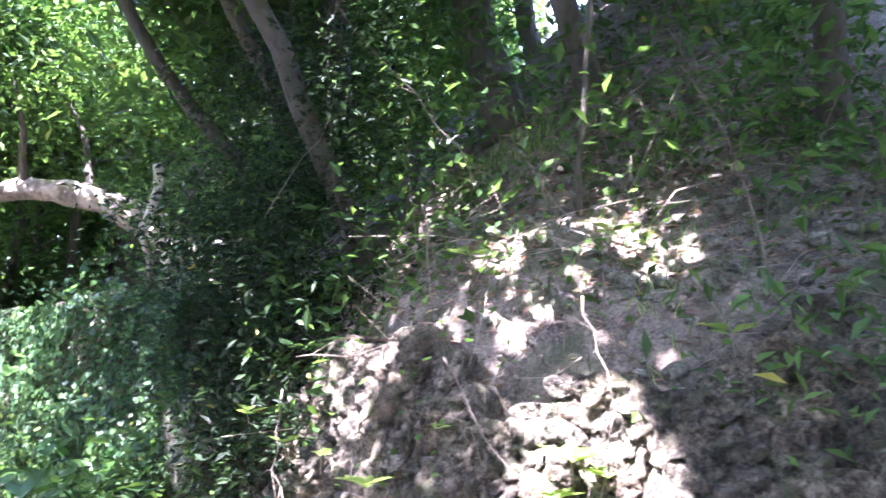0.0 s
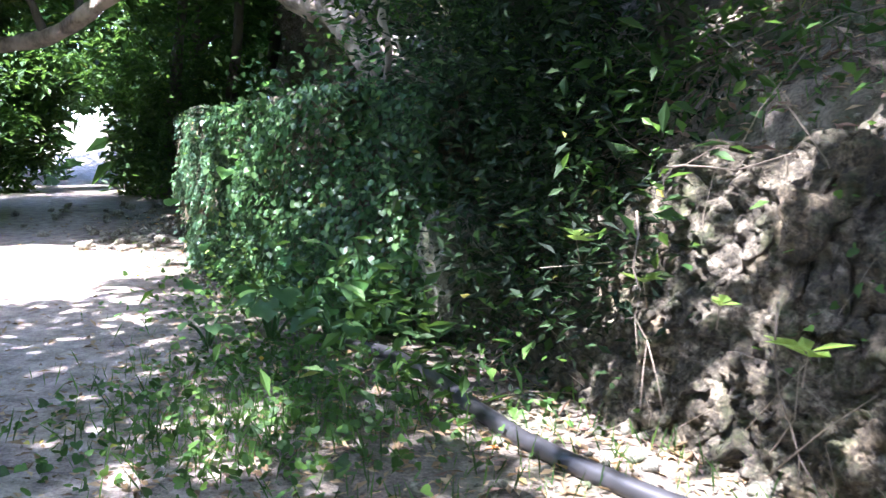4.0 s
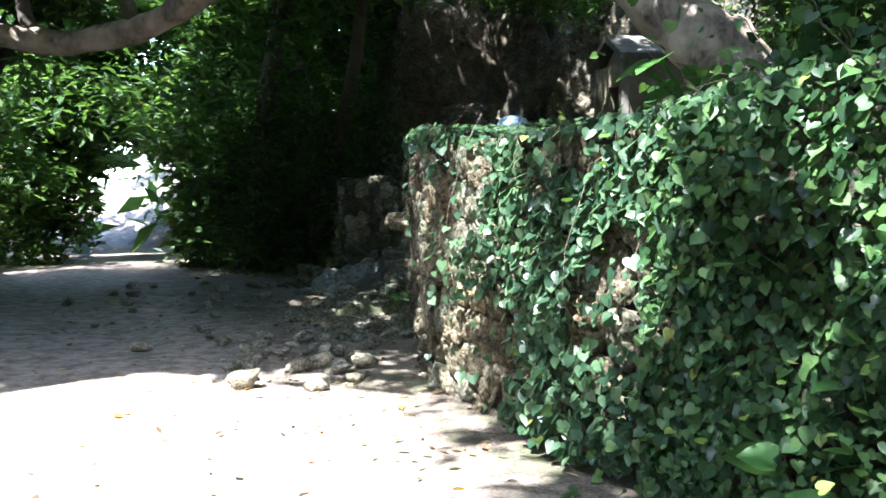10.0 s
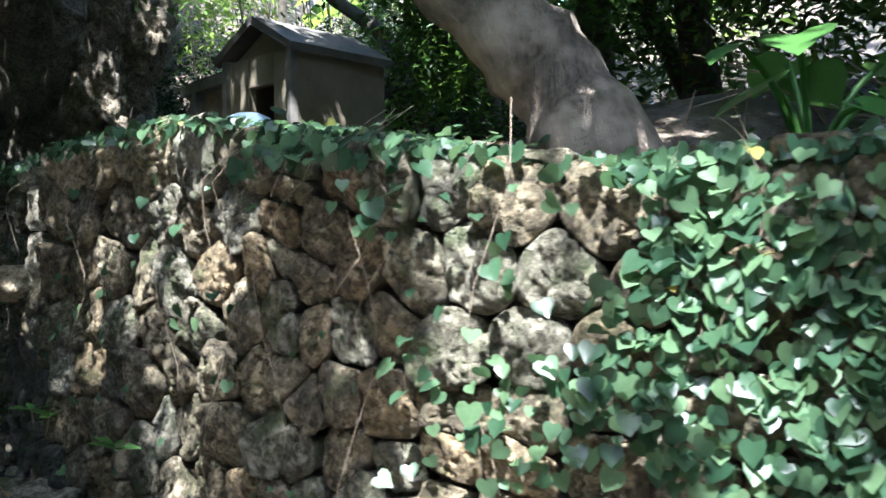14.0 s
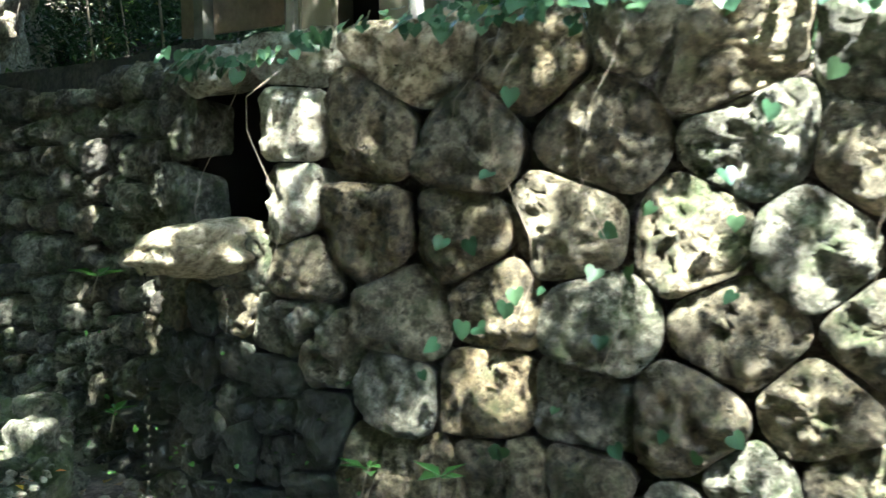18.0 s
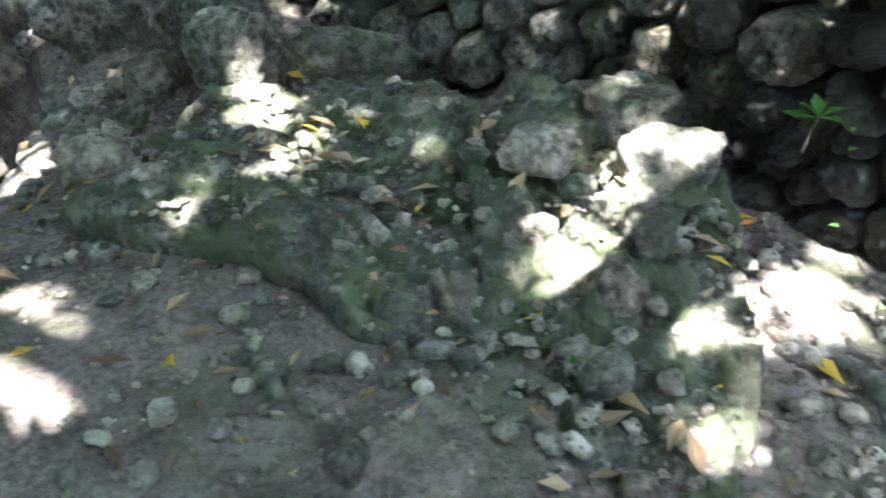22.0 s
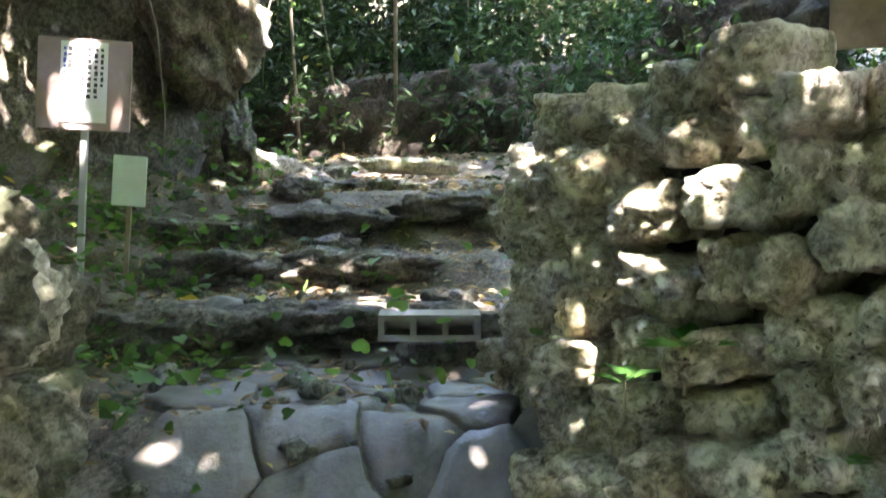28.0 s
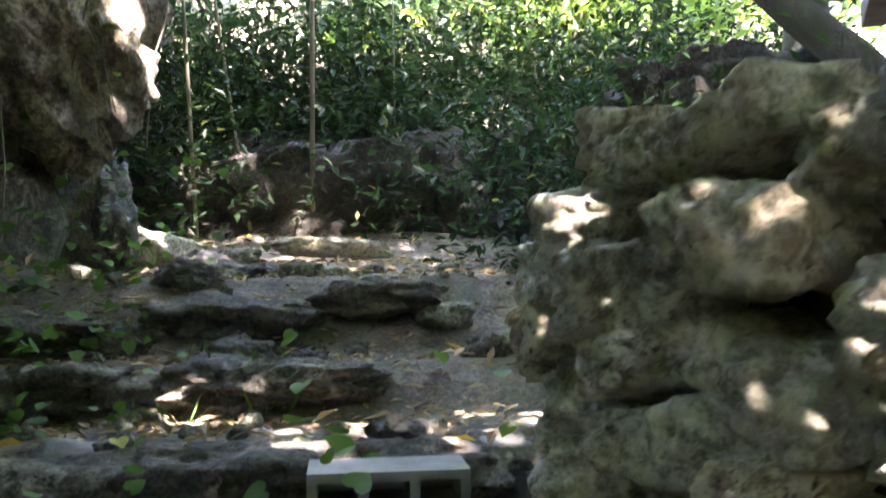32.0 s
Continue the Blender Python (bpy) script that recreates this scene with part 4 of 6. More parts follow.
boulders(((-7.42, 17.3, 0.4, 0.28, 0.28, 0.29, 0.3, BOULDER[0]), (-7.18, 17.0, 0.41, 0.4, 0.2, 0.18, -0.7, BOULDER[1]), (-7.55, 17.63, 0.26, 0.2, 0.17, 0.19, 0.1, BOULDER[2]), (-7.7, 17.52, 0.2, 0.12, 0.12, 0.12, 0.9, BOULDER[2])), "greenish rounded boulder lying before the rock wall")
boulders(((-7.08, 16.02, 0.5, 0.2, 0.24, 0.18, 0.2, BOULDER[3]), (-7.2, 15.85, 0.42, 0.16, 0.26, 0.24, 0.5, BOULDER[4]), (-7.35, 15.78, 0.36, 0.3, 0.13, 0.1, 0.4, BOULDER[1]), (-7.56, 15.72, 0.33, 0.16, 0.12, 0.1, 0.3, PALE_B[3])), "mossy angular stone lying on the rock ledge")
boulders(((-7.77, 16.0, 0.24, 0.13, 0.1, 0.16, 1.2, PALE_B[1]), (-7.86, 16.06, 0.2, 0.16, 0.14, 0.2, 0.4, BOULDER[1]), (-7.98, 15.86, 0.12, 0.2, 0.17, 0.16, 2.3, PALE_B[0]), (-6.98, 15.1, 0.16, 0.26, 0.2, 0.26, 1.3, BOULDER[2]), (-6.72, 14.6, 0.16, 0.2, 0.18, 0.22, 1.3, PALE_B[0])), "pale weathered stone at the foot of the ledge")
boulders(((-7.71, 18.47, 0.36, 0.17, 0.15, 0.36, 0.9, PALE_B[0]), (-7.7, 18.33, 0.32, 0.1, 0.1, 0.3, 0.2, PALE_B[2]), (-7.64, 18.25, 0.34, 0.1, 0.1, 0.26, 0.5, PALE_B[1]), (-7.83, 18.16, 0.24, 0.12, 0.11, 0.18, 0.2, PALE_B[3]), (-7.93, 18.36, 0.2, 0.13, 0.11, 0.26, 1.1, PALE_B[1])), "jagged pitted rock hanging over the dark gully")
boulders(((-7.56, 18.0, 0.42, 0.3, 0.26, 0.3, 2.1, PALE_B[2]), (-7.34, 17.82, 0.42, 0.24, 0.22, 0.34, 0.7, PALE_B[3]), (-7.36, 18.14, 0.6, 0.3, 0.22, 0.18, 1.5, PALE_B[0]), (-7.24, 17.64, 0.44, 0.3, 0.3, 0.4, 2.7, BOULDER[1]), (-7.5, 18.42, 0.6, 0.28, 0.2, 0.14, 0.3, PALE_B[1])), "rough pale rock heaped on the shelf")
boulders(((-8.92, 17.98, 0.14, 0.3, 0.24, 0.22, 0.4, BOULDER[0]), (-8.72, 18.06, 0.12, 0.24, 0.2, 0.2, 1.4, BOULDER[3]), (-9.2, 19.35, 0.35, 0.4, 0.35, 0.35, 0.4, BOULDER[3]), (-8.8, 19.35, 0.5, 0.35, 0.3, 0.3, 1.4, BOULDER[4])), "weathered limestone boulder beside the slab rock")

# ---- shrine ----
shrine = tagged(new("stone_shrine"), "small grey plaster shrine with a gabled roof and dark doorway", "shrine")
SH = Matrix.Translation((-4.21, 16.84, 2.0)) @ Matrix.Rotation(radians(-74), 4, "Z") @ Matrix.Diagonal((0.58, 0.7, 0.9, 1))
shrine.matrix_basis = SH


def shrine_part(name, x, y, z, at, mat, label="", bevel=0.01):
    part(name, from_bm(name, box_bm(x, y, z, bevel, at), mat), shrine, label)


shrine_part("side_wall", 0.12, 1.5, 1.25, (0.8, 0, 0.62), PLASTER)
shrine_part("side_wall", 0.12, 1.5, 1.25, (-0.8, 0, 0.62), PLASTER)
shrine_part("back_wall", 1.48, 0.12, 1.25, (0, 0.69, 0.62), PLASTER)
shrine_part("front_wall", 0.42, 0.12, 1.25, (-0.53, -0.66, 0.62), PLASTER)
shrine_part("front_wall", 0.42, 0.12, 1.25, (0.53, -0.66, 0.62), PLASTER)
shrine_part("lintel", 0.64, 0.12, 0.3, (0, -0.66, 1.1), PLASTER)
# near-black sheet in place of the shade behind the doorway
shrine_part("interior", 1.4, 0.1, 1.2, (0, 0.2, 0.6), DARK, "near-black sheet for the shade inside")
shrine_part("pillar", 0.12, 0.12, 1.25, (-0.82, -0.76, 0.62), CONCRETE)
shrine_part("pillar", 0.12, 0.12, 1.25, (0.82, -0.76, 0.62), CONCRETE)
bm = bmesh.new()
prof = [(-0.98, 1.2), (-0.98, 1.28), (0, 1.62), (0.98, 1.28), (0.98, 1.2), (0, 1.53)]
fr = [bm.verts.new((x, -0.88, z)) for x, z in prof]
bk = [bm.verts.new((x, 0.84, z)) for x, z in prof]
for k in range(6):
    bm.faces.new((fr[k], fr[(k + 1) % 6], bk[(k + 1) % 6], bk[k]))
bm.faces.new(fr[::-1])
bm.faces.new(bk)
bmesh.ops.recalc_face_normals(bm, faces=bm.faces)
part("roof", from_bm("roof", bm, CONCRETE_DARK), shrine, "weathered grey gabled roof")
bm = bmesh.new()
g = [bm.verts.new(v) for v in ((-0.84, -0.64, 1.23), (0.84, -0.64, 1.23), (0, -0.64, 1.52), (-0.84, 0.7, 1.23), (0.84, 0.7, 1.23), (0, 0.7, 1.52))]
for q in ((0, 1, 2), (5, 4, 3), (0, 3, 4, 1), (1, 4, 5, 2), (2, 5, 3, 0)):
    bm.faces.new([g[i] for i in q])
part("gable", from_bm("gable", bm, PLASTER), shrine)

# ---- concrete shelter above the rock wall ----
shelter = tagged(new("shelter"), "small concrete shelter with a beam and brown panels on the rocks", "shelter")
shelter.matrix_basis = Matrix.Translation((-4.8, 18.78, 1.86)) @ Matrix.Rotation(radians(-84), 4, "Z") @ Matrix.Diagonal((0.78, 0.78, 0.78, 1))
for nm, dx, dy, dz, at, mat in (("beam", 2.0, 0.16, 0.13, (0.98, 0, 1.55), CONCRETE), ("beam", 0.14, 1.0, 0.13, (0.05, 0.585, 1.55), CONCRETE), ("post", 0.15, 0.15, 2.1, (0.48, -0.004, 0.43), CONCRETE), ("post", 0.15, 0.15, 2.1, (1.8, -0.004, 0.43), CONCRETE),
                                ("panel", 0.34, 0.03, 0.55, (0.22, 0.05, 1.2), WOOD), ("panel", 1.1, 0.03, 0.55, (1.12, 0.05, 1.2), WOOD), ("roof", 1.9, 1.0, 0.06, (1.0, 0.5, 1.645), CONCRETE_DARK)):
    part(nm, from_bm(nm, box_bm(dx, dy, dz, 0.012, at), mat), shelter)

# ---- notice boards ----
def notice_board(at, turn, w, h, low, roof, label, bars, post_mat=WOOD, tilt=0.0, panel=WHITE):
    """A white board on two posts; its writing is too far off to read, so plain bars stand for it."""
    ob = tagged(new("notice_board"), label, "sign")
    ob.matrix_basis = Matrix.Translation(at) @ Matrix.Rotation(turn, 4, "Z") @ Matrix.Rotation(tilt, 4, "Y")
    part("board", from_bm("board", box_bm(w, 0.03, h, 0.004, (0, 0, low + h / 2)), panel), ob)
    for sx in (-1, 1):
        part("post", from_bm("post", box_bm(0.07, 0.07, low + h + 0.08, 0.006, (sx * (w / 2 + 0.02 if roof else w / 2 - 0.06), 0.055, (low + h) / 2)), post_mat), ob)
    if roof:
        part("roof", from_bm("roof", box_bm(w * 1.25, 0.45, 0.06, 0.01, (0, 0, low + h + 0.12)), WOOD), ob)
        part("frame", from_bm("frame", box_bm(w, 0.05, 0.05, 0.004, (0, -0.01, low - 0.03)), WOOD), ob)
    for k, (x, z, bw, bh, mat) in enumerate(bars):
        part("lettering", from_bm("lettering", box_bm(bw * w, 0.004, bh * h, 0, (x * w, -0.019, low + h * (0.5 + z))), mat), ob)
    return ob


cols = [(-0.30 + 0.065 * k, -0.03 * (k % 3), 0.009, 0.6 + 0.1 * ((k * 7) % 3), INK) for k in range(11)]
notice_board((-16.4, 21.1, on_ground(-16.4, 21.1)), radians(38), 0.98, 0.78, 1.08, True, "white notice board with a small roof beside the road", cols + [(-0.4, 0.3, 0.07, 0.1, INK)])
notice_board((-12.73, 13.39, on_ground(-12.73, 13.39)), radians(45), 0.52, 0.62, 0.42, False, "small white notice board on short posts beside the road", [(-0.3 + 0.15 * k, 0.03, 0.035, 0.74 - 0.12 * (k % 2), INK) for k in range(5)])
sg = tagged(new("sign"), "brown board with a white printed sheet on a steel post", "sign")
sg.matrix_basis = Matrix.Translation((-6.58, 21.67, 1.62)) @ Matrix.Rotation(radians(-50), 4, "Z") @ Matrix.Rotation(radians(3), 4, "Y")
part("board", from_bm("board", box_bm(0.42, 0.02, 0.42, 0.003, (0, 0, 0.83)), PANEL), sg)
part("sheet", from_bm("sheet", box_bm(0.21, 0.004, 0.37, 0, (0.0, -0.014, 0.84)), WHITE), sg, "white printed sheet")
part("post", from_bm("post", box_bm(0.03, 0.03, 1.0, 0.003, (0, 0.03, 0.4)), METAL), sg, "steel post")
for k, (x, n, mat) in enumerate(((0.08, 7, INK), (0.053, 9, INK), (0.022, 9, INK), (-0.006, 8, INK_RED), (-0.034, 9, INK), (-0.062, 6, INK), (-0.086, 5, INK_BLUE))):
    for j in range(n):
        part("lettering", from_bm("lettering", box_bm(0.012 + 0.003 * ((j * 3 + k) % 3), 0.002, 0.013 + 0.005 * ((j + k) % 3), 0, (x + 0.002 * ((j + k) % 2), -0.018, 0.99 - 0.027 * j)), mat), sg)
plate = tagged(new("plate", from_bm("plate", box_bm(0.15, 0.02, 0.23, 0.006, (0, 0, 0.1)), plain_material("pale_green_plate", (0.42, 0.5, 0.36), (0.55, 0.62, 0.47), 7.0, 0.6, 0.1, 0.003))), "pale green plate standing at the foot of the sign", "plate")
part("stake", from_bm("stake", box_bm(0.022, 0.022, 0.5, 0.003, (0, 0.022, -0.1)), WOOD), plate, "thin wooden stake")
plate.matrix_basis = Matrix.Translation((-6.5, 21.4, 1.9)) @ Matrix.Rotation(radians(-50), 4, "Z") @ Matrix.Rotation(radians(4), 4, "Y")

# ---- black pipe ----
pp = curve_points([(-2.84, 7.12, 0.1), (-2.35, 6.75, 0.1), (-1.72, 5.7, 0.09), (-1.25, 5.0, 0.08), (-0.68, 4.5, 0.07), (-0.3, 4.1, 0.06), (0.6, 3.3, 0.06)], 8)
pipe = new("drain_pipe", join_tubes("drain_pipe", [([(p.x, p.y, on_ground(p.x, p.y) + 0.04) for p in pp], [0.045] * len(pp))], PIPE, 12))
tagged(pipe, "black plastic pipe lying along the foot of the bank", "pipe")


# ---- trees ----
def tree(name, x, y, height, radius, crown_r, leaves, size, material, bark, label, seed, lean=(0, 0), low=0.45, flat=0.6, keep=None, limbs=5, clumps=46):
    """Tapered trunk with limbs, and a crown of single leaves in clumps round the limbs' ends."""
    rr = np.random.default_rng(seed)
    z0 = on_ground(x, y) - 0.1
    ob = tagged(new("tree"), label, "tree")
    ob.location = (x, y, z0)
    top = Vector((lean[0], lean[1], height))
    tp = curve_points([(0, 0, 0), tuple(top * 0.35 + Vector((rr.normal(0, 0.15), rr.normal(0, 0.15), 0))), tuple(top * 0.7 + Vector((rr.normal(0, 0.2), rr.normal(0, 0.2), 0))), tuple(top)], 5, 0.06, seed)
    n = len(tp)
    lines = [(tp, [radius * (1.25 if i == 0 else 1.0 - 0.75 * i / n) for i in range(n)])]
    ends = [top]
    for k in range(limbs):
        a = rr.uniform(0, 2 * math.pi)
        b = tp[int(n * rr.uniform(low, 0.9))]
        e = b + Vector((math.cos(a), math.sin(a), rr.uniform(0.1, 0.6))) * crown_r * rr.uniform(0.5, 0.95)
        lp = curve_points([tuple(b), tuple(b.lerp(e, 0.5) + Vector((0, 0, 0.15))), tuple(e)], 4, 0.1, seed + k)
        lines.append((lp, [radius * 0.45 * (1 - 0.8 * i / len(lp)) for i in range(len(lp))]))
        ends += [e, lp[len(lp) // 2]]
    part("trunk", join_tubes("trunk", lines, bark, 9), ob)
    cc = np.array([tuple(ends[i % len(ends)]) for i in range(clumps)]) + rr.normal(0, 1, (clumps, 3)) * np.array([crown_r, crown_r, crown_r * flat]) * 0.42
    who = rr.integers(0, clumps, leaves)
    pos = cc[who] + rr.normal(0, 1, (leaves, 3)) * np.array([0.34, 0.34, 0.22]) * (0.4 + crown_r * 0.22)
    if keep is not None:
        pos = pos[keep(pos + np.array([x, y, z0]))]
    nrm = rr.normal(0, 0.55, (len(pos), 3)) + np.array([0, 0, 1.0])
    part("crown", leaf_cloud("crown", pos, nrm, rr.uniform(0.7, 1.3, len(pos)) * size, material, "blade", rr.normal(0, 1, (len(pos), 3)), 3.1), ob)
    return ob


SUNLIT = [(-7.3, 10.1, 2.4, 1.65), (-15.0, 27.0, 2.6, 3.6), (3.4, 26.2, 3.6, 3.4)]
# smaller openings, cut to aim sunlight: the place that the sun reaches through each, and its radius
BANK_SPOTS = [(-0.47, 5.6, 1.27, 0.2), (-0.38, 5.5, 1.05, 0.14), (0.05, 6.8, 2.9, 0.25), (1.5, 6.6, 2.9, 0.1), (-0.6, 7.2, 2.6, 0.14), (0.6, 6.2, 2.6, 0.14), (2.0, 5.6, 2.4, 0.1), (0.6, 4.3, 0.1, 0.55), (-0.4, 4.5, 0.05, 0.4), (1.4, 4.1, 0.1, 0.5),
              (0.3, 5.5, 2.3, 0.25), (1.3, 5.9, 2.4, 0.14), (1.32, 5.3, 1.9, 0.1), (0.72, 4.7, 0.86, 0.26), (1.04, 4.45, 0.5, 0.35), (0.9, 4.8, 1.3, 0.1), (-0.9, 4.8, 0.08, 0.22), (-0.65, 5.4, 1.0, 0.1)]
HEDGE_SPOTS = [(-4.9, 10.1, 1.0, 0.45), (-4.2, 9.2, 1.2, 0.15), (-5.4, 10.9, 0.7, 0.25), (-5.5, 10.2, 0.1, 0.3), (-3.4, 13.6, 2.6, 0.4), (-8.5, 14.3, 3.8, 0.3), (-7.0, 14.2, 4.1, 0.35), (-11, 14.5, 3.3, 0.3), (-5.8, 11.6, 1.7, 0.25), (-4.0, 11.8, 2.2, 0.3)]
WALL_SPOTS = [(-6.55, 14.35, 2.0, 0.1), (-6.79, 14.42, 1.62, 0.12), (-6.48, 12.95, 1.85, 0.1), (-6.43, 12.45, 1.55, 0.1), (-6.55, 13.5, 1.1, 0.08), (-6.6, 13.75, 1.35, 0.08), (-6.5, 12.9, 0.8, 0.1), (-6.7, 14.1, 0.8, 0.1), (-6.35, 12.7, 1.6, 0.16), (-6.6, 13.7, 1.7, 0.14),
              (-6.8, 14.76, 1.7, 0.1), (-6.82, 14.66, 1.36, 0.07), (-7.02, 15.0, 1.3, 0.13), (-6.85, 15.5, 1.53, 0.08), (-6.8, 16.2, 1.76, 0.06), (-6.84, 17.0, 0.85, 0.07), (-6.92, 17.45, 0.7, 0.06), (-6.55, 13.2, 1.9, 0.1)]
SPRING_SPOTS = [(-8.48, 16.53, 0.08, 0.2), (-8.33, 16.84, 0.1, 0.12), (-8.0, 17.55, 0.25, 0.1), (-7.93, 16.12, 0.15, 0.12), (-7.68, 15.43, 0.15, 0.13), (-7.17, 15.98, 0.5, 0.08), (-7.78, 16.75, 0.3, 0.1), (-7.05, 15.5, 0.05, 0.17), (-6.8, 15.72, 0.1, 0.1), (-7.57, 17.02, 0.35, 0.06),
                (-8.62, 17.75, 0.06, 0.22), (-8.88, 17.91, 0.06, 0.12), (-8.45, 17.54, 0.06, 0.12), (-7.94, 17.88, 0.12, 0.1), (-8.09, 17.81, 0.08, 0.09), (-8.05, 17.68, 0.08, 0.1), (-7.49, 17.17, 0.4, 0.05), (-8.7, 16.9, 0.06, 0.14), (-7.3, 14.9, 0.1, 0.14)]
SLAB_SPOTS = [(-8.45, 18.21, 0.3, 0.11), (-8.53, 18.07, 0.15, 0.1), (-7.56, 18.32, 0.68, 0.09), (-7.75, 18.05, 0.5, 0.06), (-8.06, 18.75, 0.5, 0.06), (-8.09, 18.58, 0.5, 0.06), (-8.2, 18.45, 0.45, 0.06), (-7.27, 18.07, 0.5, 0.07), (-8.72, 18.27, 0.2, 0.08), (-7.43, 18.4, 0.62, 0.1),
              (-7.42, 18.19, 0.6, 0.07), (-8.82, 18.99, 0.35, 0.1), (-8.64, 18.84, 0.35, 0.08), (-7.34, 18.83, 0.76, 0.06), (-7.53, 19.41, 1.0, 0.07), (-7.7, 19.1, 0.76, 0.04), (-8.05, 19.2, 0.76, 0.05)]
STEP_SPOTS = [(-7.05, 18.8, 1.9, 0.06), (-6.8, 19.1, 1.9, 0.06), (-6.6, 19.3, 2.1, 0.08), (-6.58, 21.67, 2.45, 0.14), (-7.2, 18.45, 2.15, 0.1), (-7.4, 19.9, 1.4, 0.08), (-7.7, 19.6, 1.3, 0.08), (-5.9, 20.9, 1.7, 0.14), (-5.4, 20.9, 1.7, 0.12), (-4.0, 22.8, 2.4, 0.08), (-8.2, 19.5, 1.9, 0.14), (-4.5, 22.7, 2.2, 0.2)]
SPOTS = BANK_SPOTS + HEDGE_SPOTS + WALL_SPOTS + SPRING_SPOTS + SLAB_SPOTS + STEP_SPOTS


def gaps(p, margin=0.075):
    """Cuts openings into the crowns, aimed so the sun lands on set places, and thins the crowns elsewhere."""
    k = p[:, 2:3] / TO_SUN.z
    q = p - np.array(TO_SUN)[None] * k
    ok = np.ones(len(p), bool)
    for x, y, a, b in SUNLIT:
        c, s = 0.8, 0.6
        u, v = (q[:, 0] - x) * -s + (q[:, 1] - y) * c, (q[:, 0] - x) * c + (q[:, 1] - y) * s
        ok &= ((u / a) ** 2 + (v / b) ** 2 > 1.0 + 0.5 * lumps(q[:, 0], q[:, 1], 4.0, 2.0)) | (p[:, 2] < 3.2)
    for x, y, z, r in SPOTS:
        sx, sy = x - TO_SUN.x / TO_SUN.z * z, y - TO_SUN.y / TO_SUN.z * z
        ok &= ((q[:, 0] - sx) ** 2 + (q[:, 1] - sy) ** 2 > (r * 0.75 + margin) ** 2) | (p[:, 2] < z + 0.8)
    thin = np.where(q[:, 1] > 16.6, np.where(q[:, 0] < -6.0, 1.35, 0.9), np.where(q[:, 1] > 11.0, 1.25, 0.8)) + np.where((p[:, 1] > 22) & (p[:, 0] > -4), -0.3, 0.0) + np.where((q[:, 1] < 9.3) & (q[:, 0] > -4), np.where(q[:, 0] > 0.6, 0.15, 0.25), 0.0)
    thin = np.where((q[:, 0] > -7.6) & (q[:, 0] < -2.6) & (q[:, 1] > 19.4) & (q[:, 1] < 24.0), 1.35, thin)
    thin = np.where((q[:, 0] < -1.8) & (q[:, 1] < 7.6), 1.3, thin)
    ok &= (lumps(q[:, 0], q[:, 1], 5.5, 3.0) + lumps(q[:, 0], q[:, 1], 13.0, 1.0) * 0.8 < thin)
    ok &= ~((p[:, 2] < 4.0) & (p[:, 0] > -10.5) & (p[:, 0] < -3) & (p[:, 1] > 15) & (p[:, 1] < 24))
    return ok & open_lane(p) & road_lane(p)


def wide_gaps(p):
    """The same openings for larger leaves."""
    return gaps(p, 0.12)


def road_lane(p):
    """The road runs on between the trees to the daylight at its end."""
    side = np.abs((p[:, 0] + 3.6) * 0.875 + (p[:, 1] - 4.1) * 0.485)
    return ~((side < 0.8 + 0.25 * lumps(p[:, 2], p[:, 1], 3.0, 1.0)) & (p[:, 1] > 14) & (p[:, 2] < 2.2 + 0.4 * lumps(p[:, 0], p[:, 1], 1.4, 2.0)))


def open_lane(p):
    """The bright opening above the slope behind the steps."""
    lane = (np.abs((p[:, 0] + 9) * 0.633 - (p[:, 1] - 18) * 0.765) < 1.0 + 0.45 * lumps(p[:, 0], p[:, 2], 2.0, 1.0)) & (p[:, 0] > -3) & (p[:, 2] > 4.6 + 0.1 * (p[:, 0] + 2))
    return ~lane


# canopy trees, crowns mostly out of view, placed to keep the grove shaded
CANOPY = [(-12.5, -2, 8), (-9.5, 3.0, 9), (-12.8, 7.8, 9), (-2.0, -4, 9), (2.5, -1.5, 8), (-6, -1, 9), (3.5, 5.5, 7), (0.6, 7.5, 7), (-1.2, 10.5, 7), (-1.5, 14.5, 7), (-15.8, 17.0, 8), (-14.8, 11.0, 8.5),
          (-11.5, 22.5, 8), (-0.2, 19.6, 8), (-0.8, 16.6, 7), (1.5, 12.0, 8), (-16, 10, 9), (-14.5, 3, 9), (-8.5, 24.5, 9), (-12.4, 25.5, 8), (-18, 17.5, 8), (5, 1, 8)]
for k, (x, y, h) in enumerate(CANOPY):
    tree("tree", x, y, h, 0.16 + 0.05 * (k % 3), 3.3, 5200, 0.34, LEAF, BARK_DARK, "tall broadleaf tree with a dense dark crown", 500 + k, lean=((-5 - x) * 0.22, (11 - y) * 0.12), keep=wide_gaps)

# added trees whose crowns above the view shade bank and hedge
for k, (x, y, h, ln) in enumerate(((-0.6, 7.4, 6.5, (-3.0, -2.2)), (1.2, 6.6, 6.0, (-2.2, -2.6)), (-0.9, 9.6, 6.5, (-3.2, -1.6)), (-1.0, 12.6, 7.0, (-3.4, -0.6)), (-0.5, 15.2, 7.0, (-4.0, 0.0)), (2.6, 5.6, 6.0, (-1.6, -2.6)), (-1.4, 10.4, 6.5, (-4.2, -1.5)))):
    tree("tree", x, y, h, 0.11, 2.6, 4800, 0.3, LEAF, BARK_DARK, "dark tree added for shade, leaning out over the road from the bank", 560 + k, lean=ln, keep=wide_gaps)

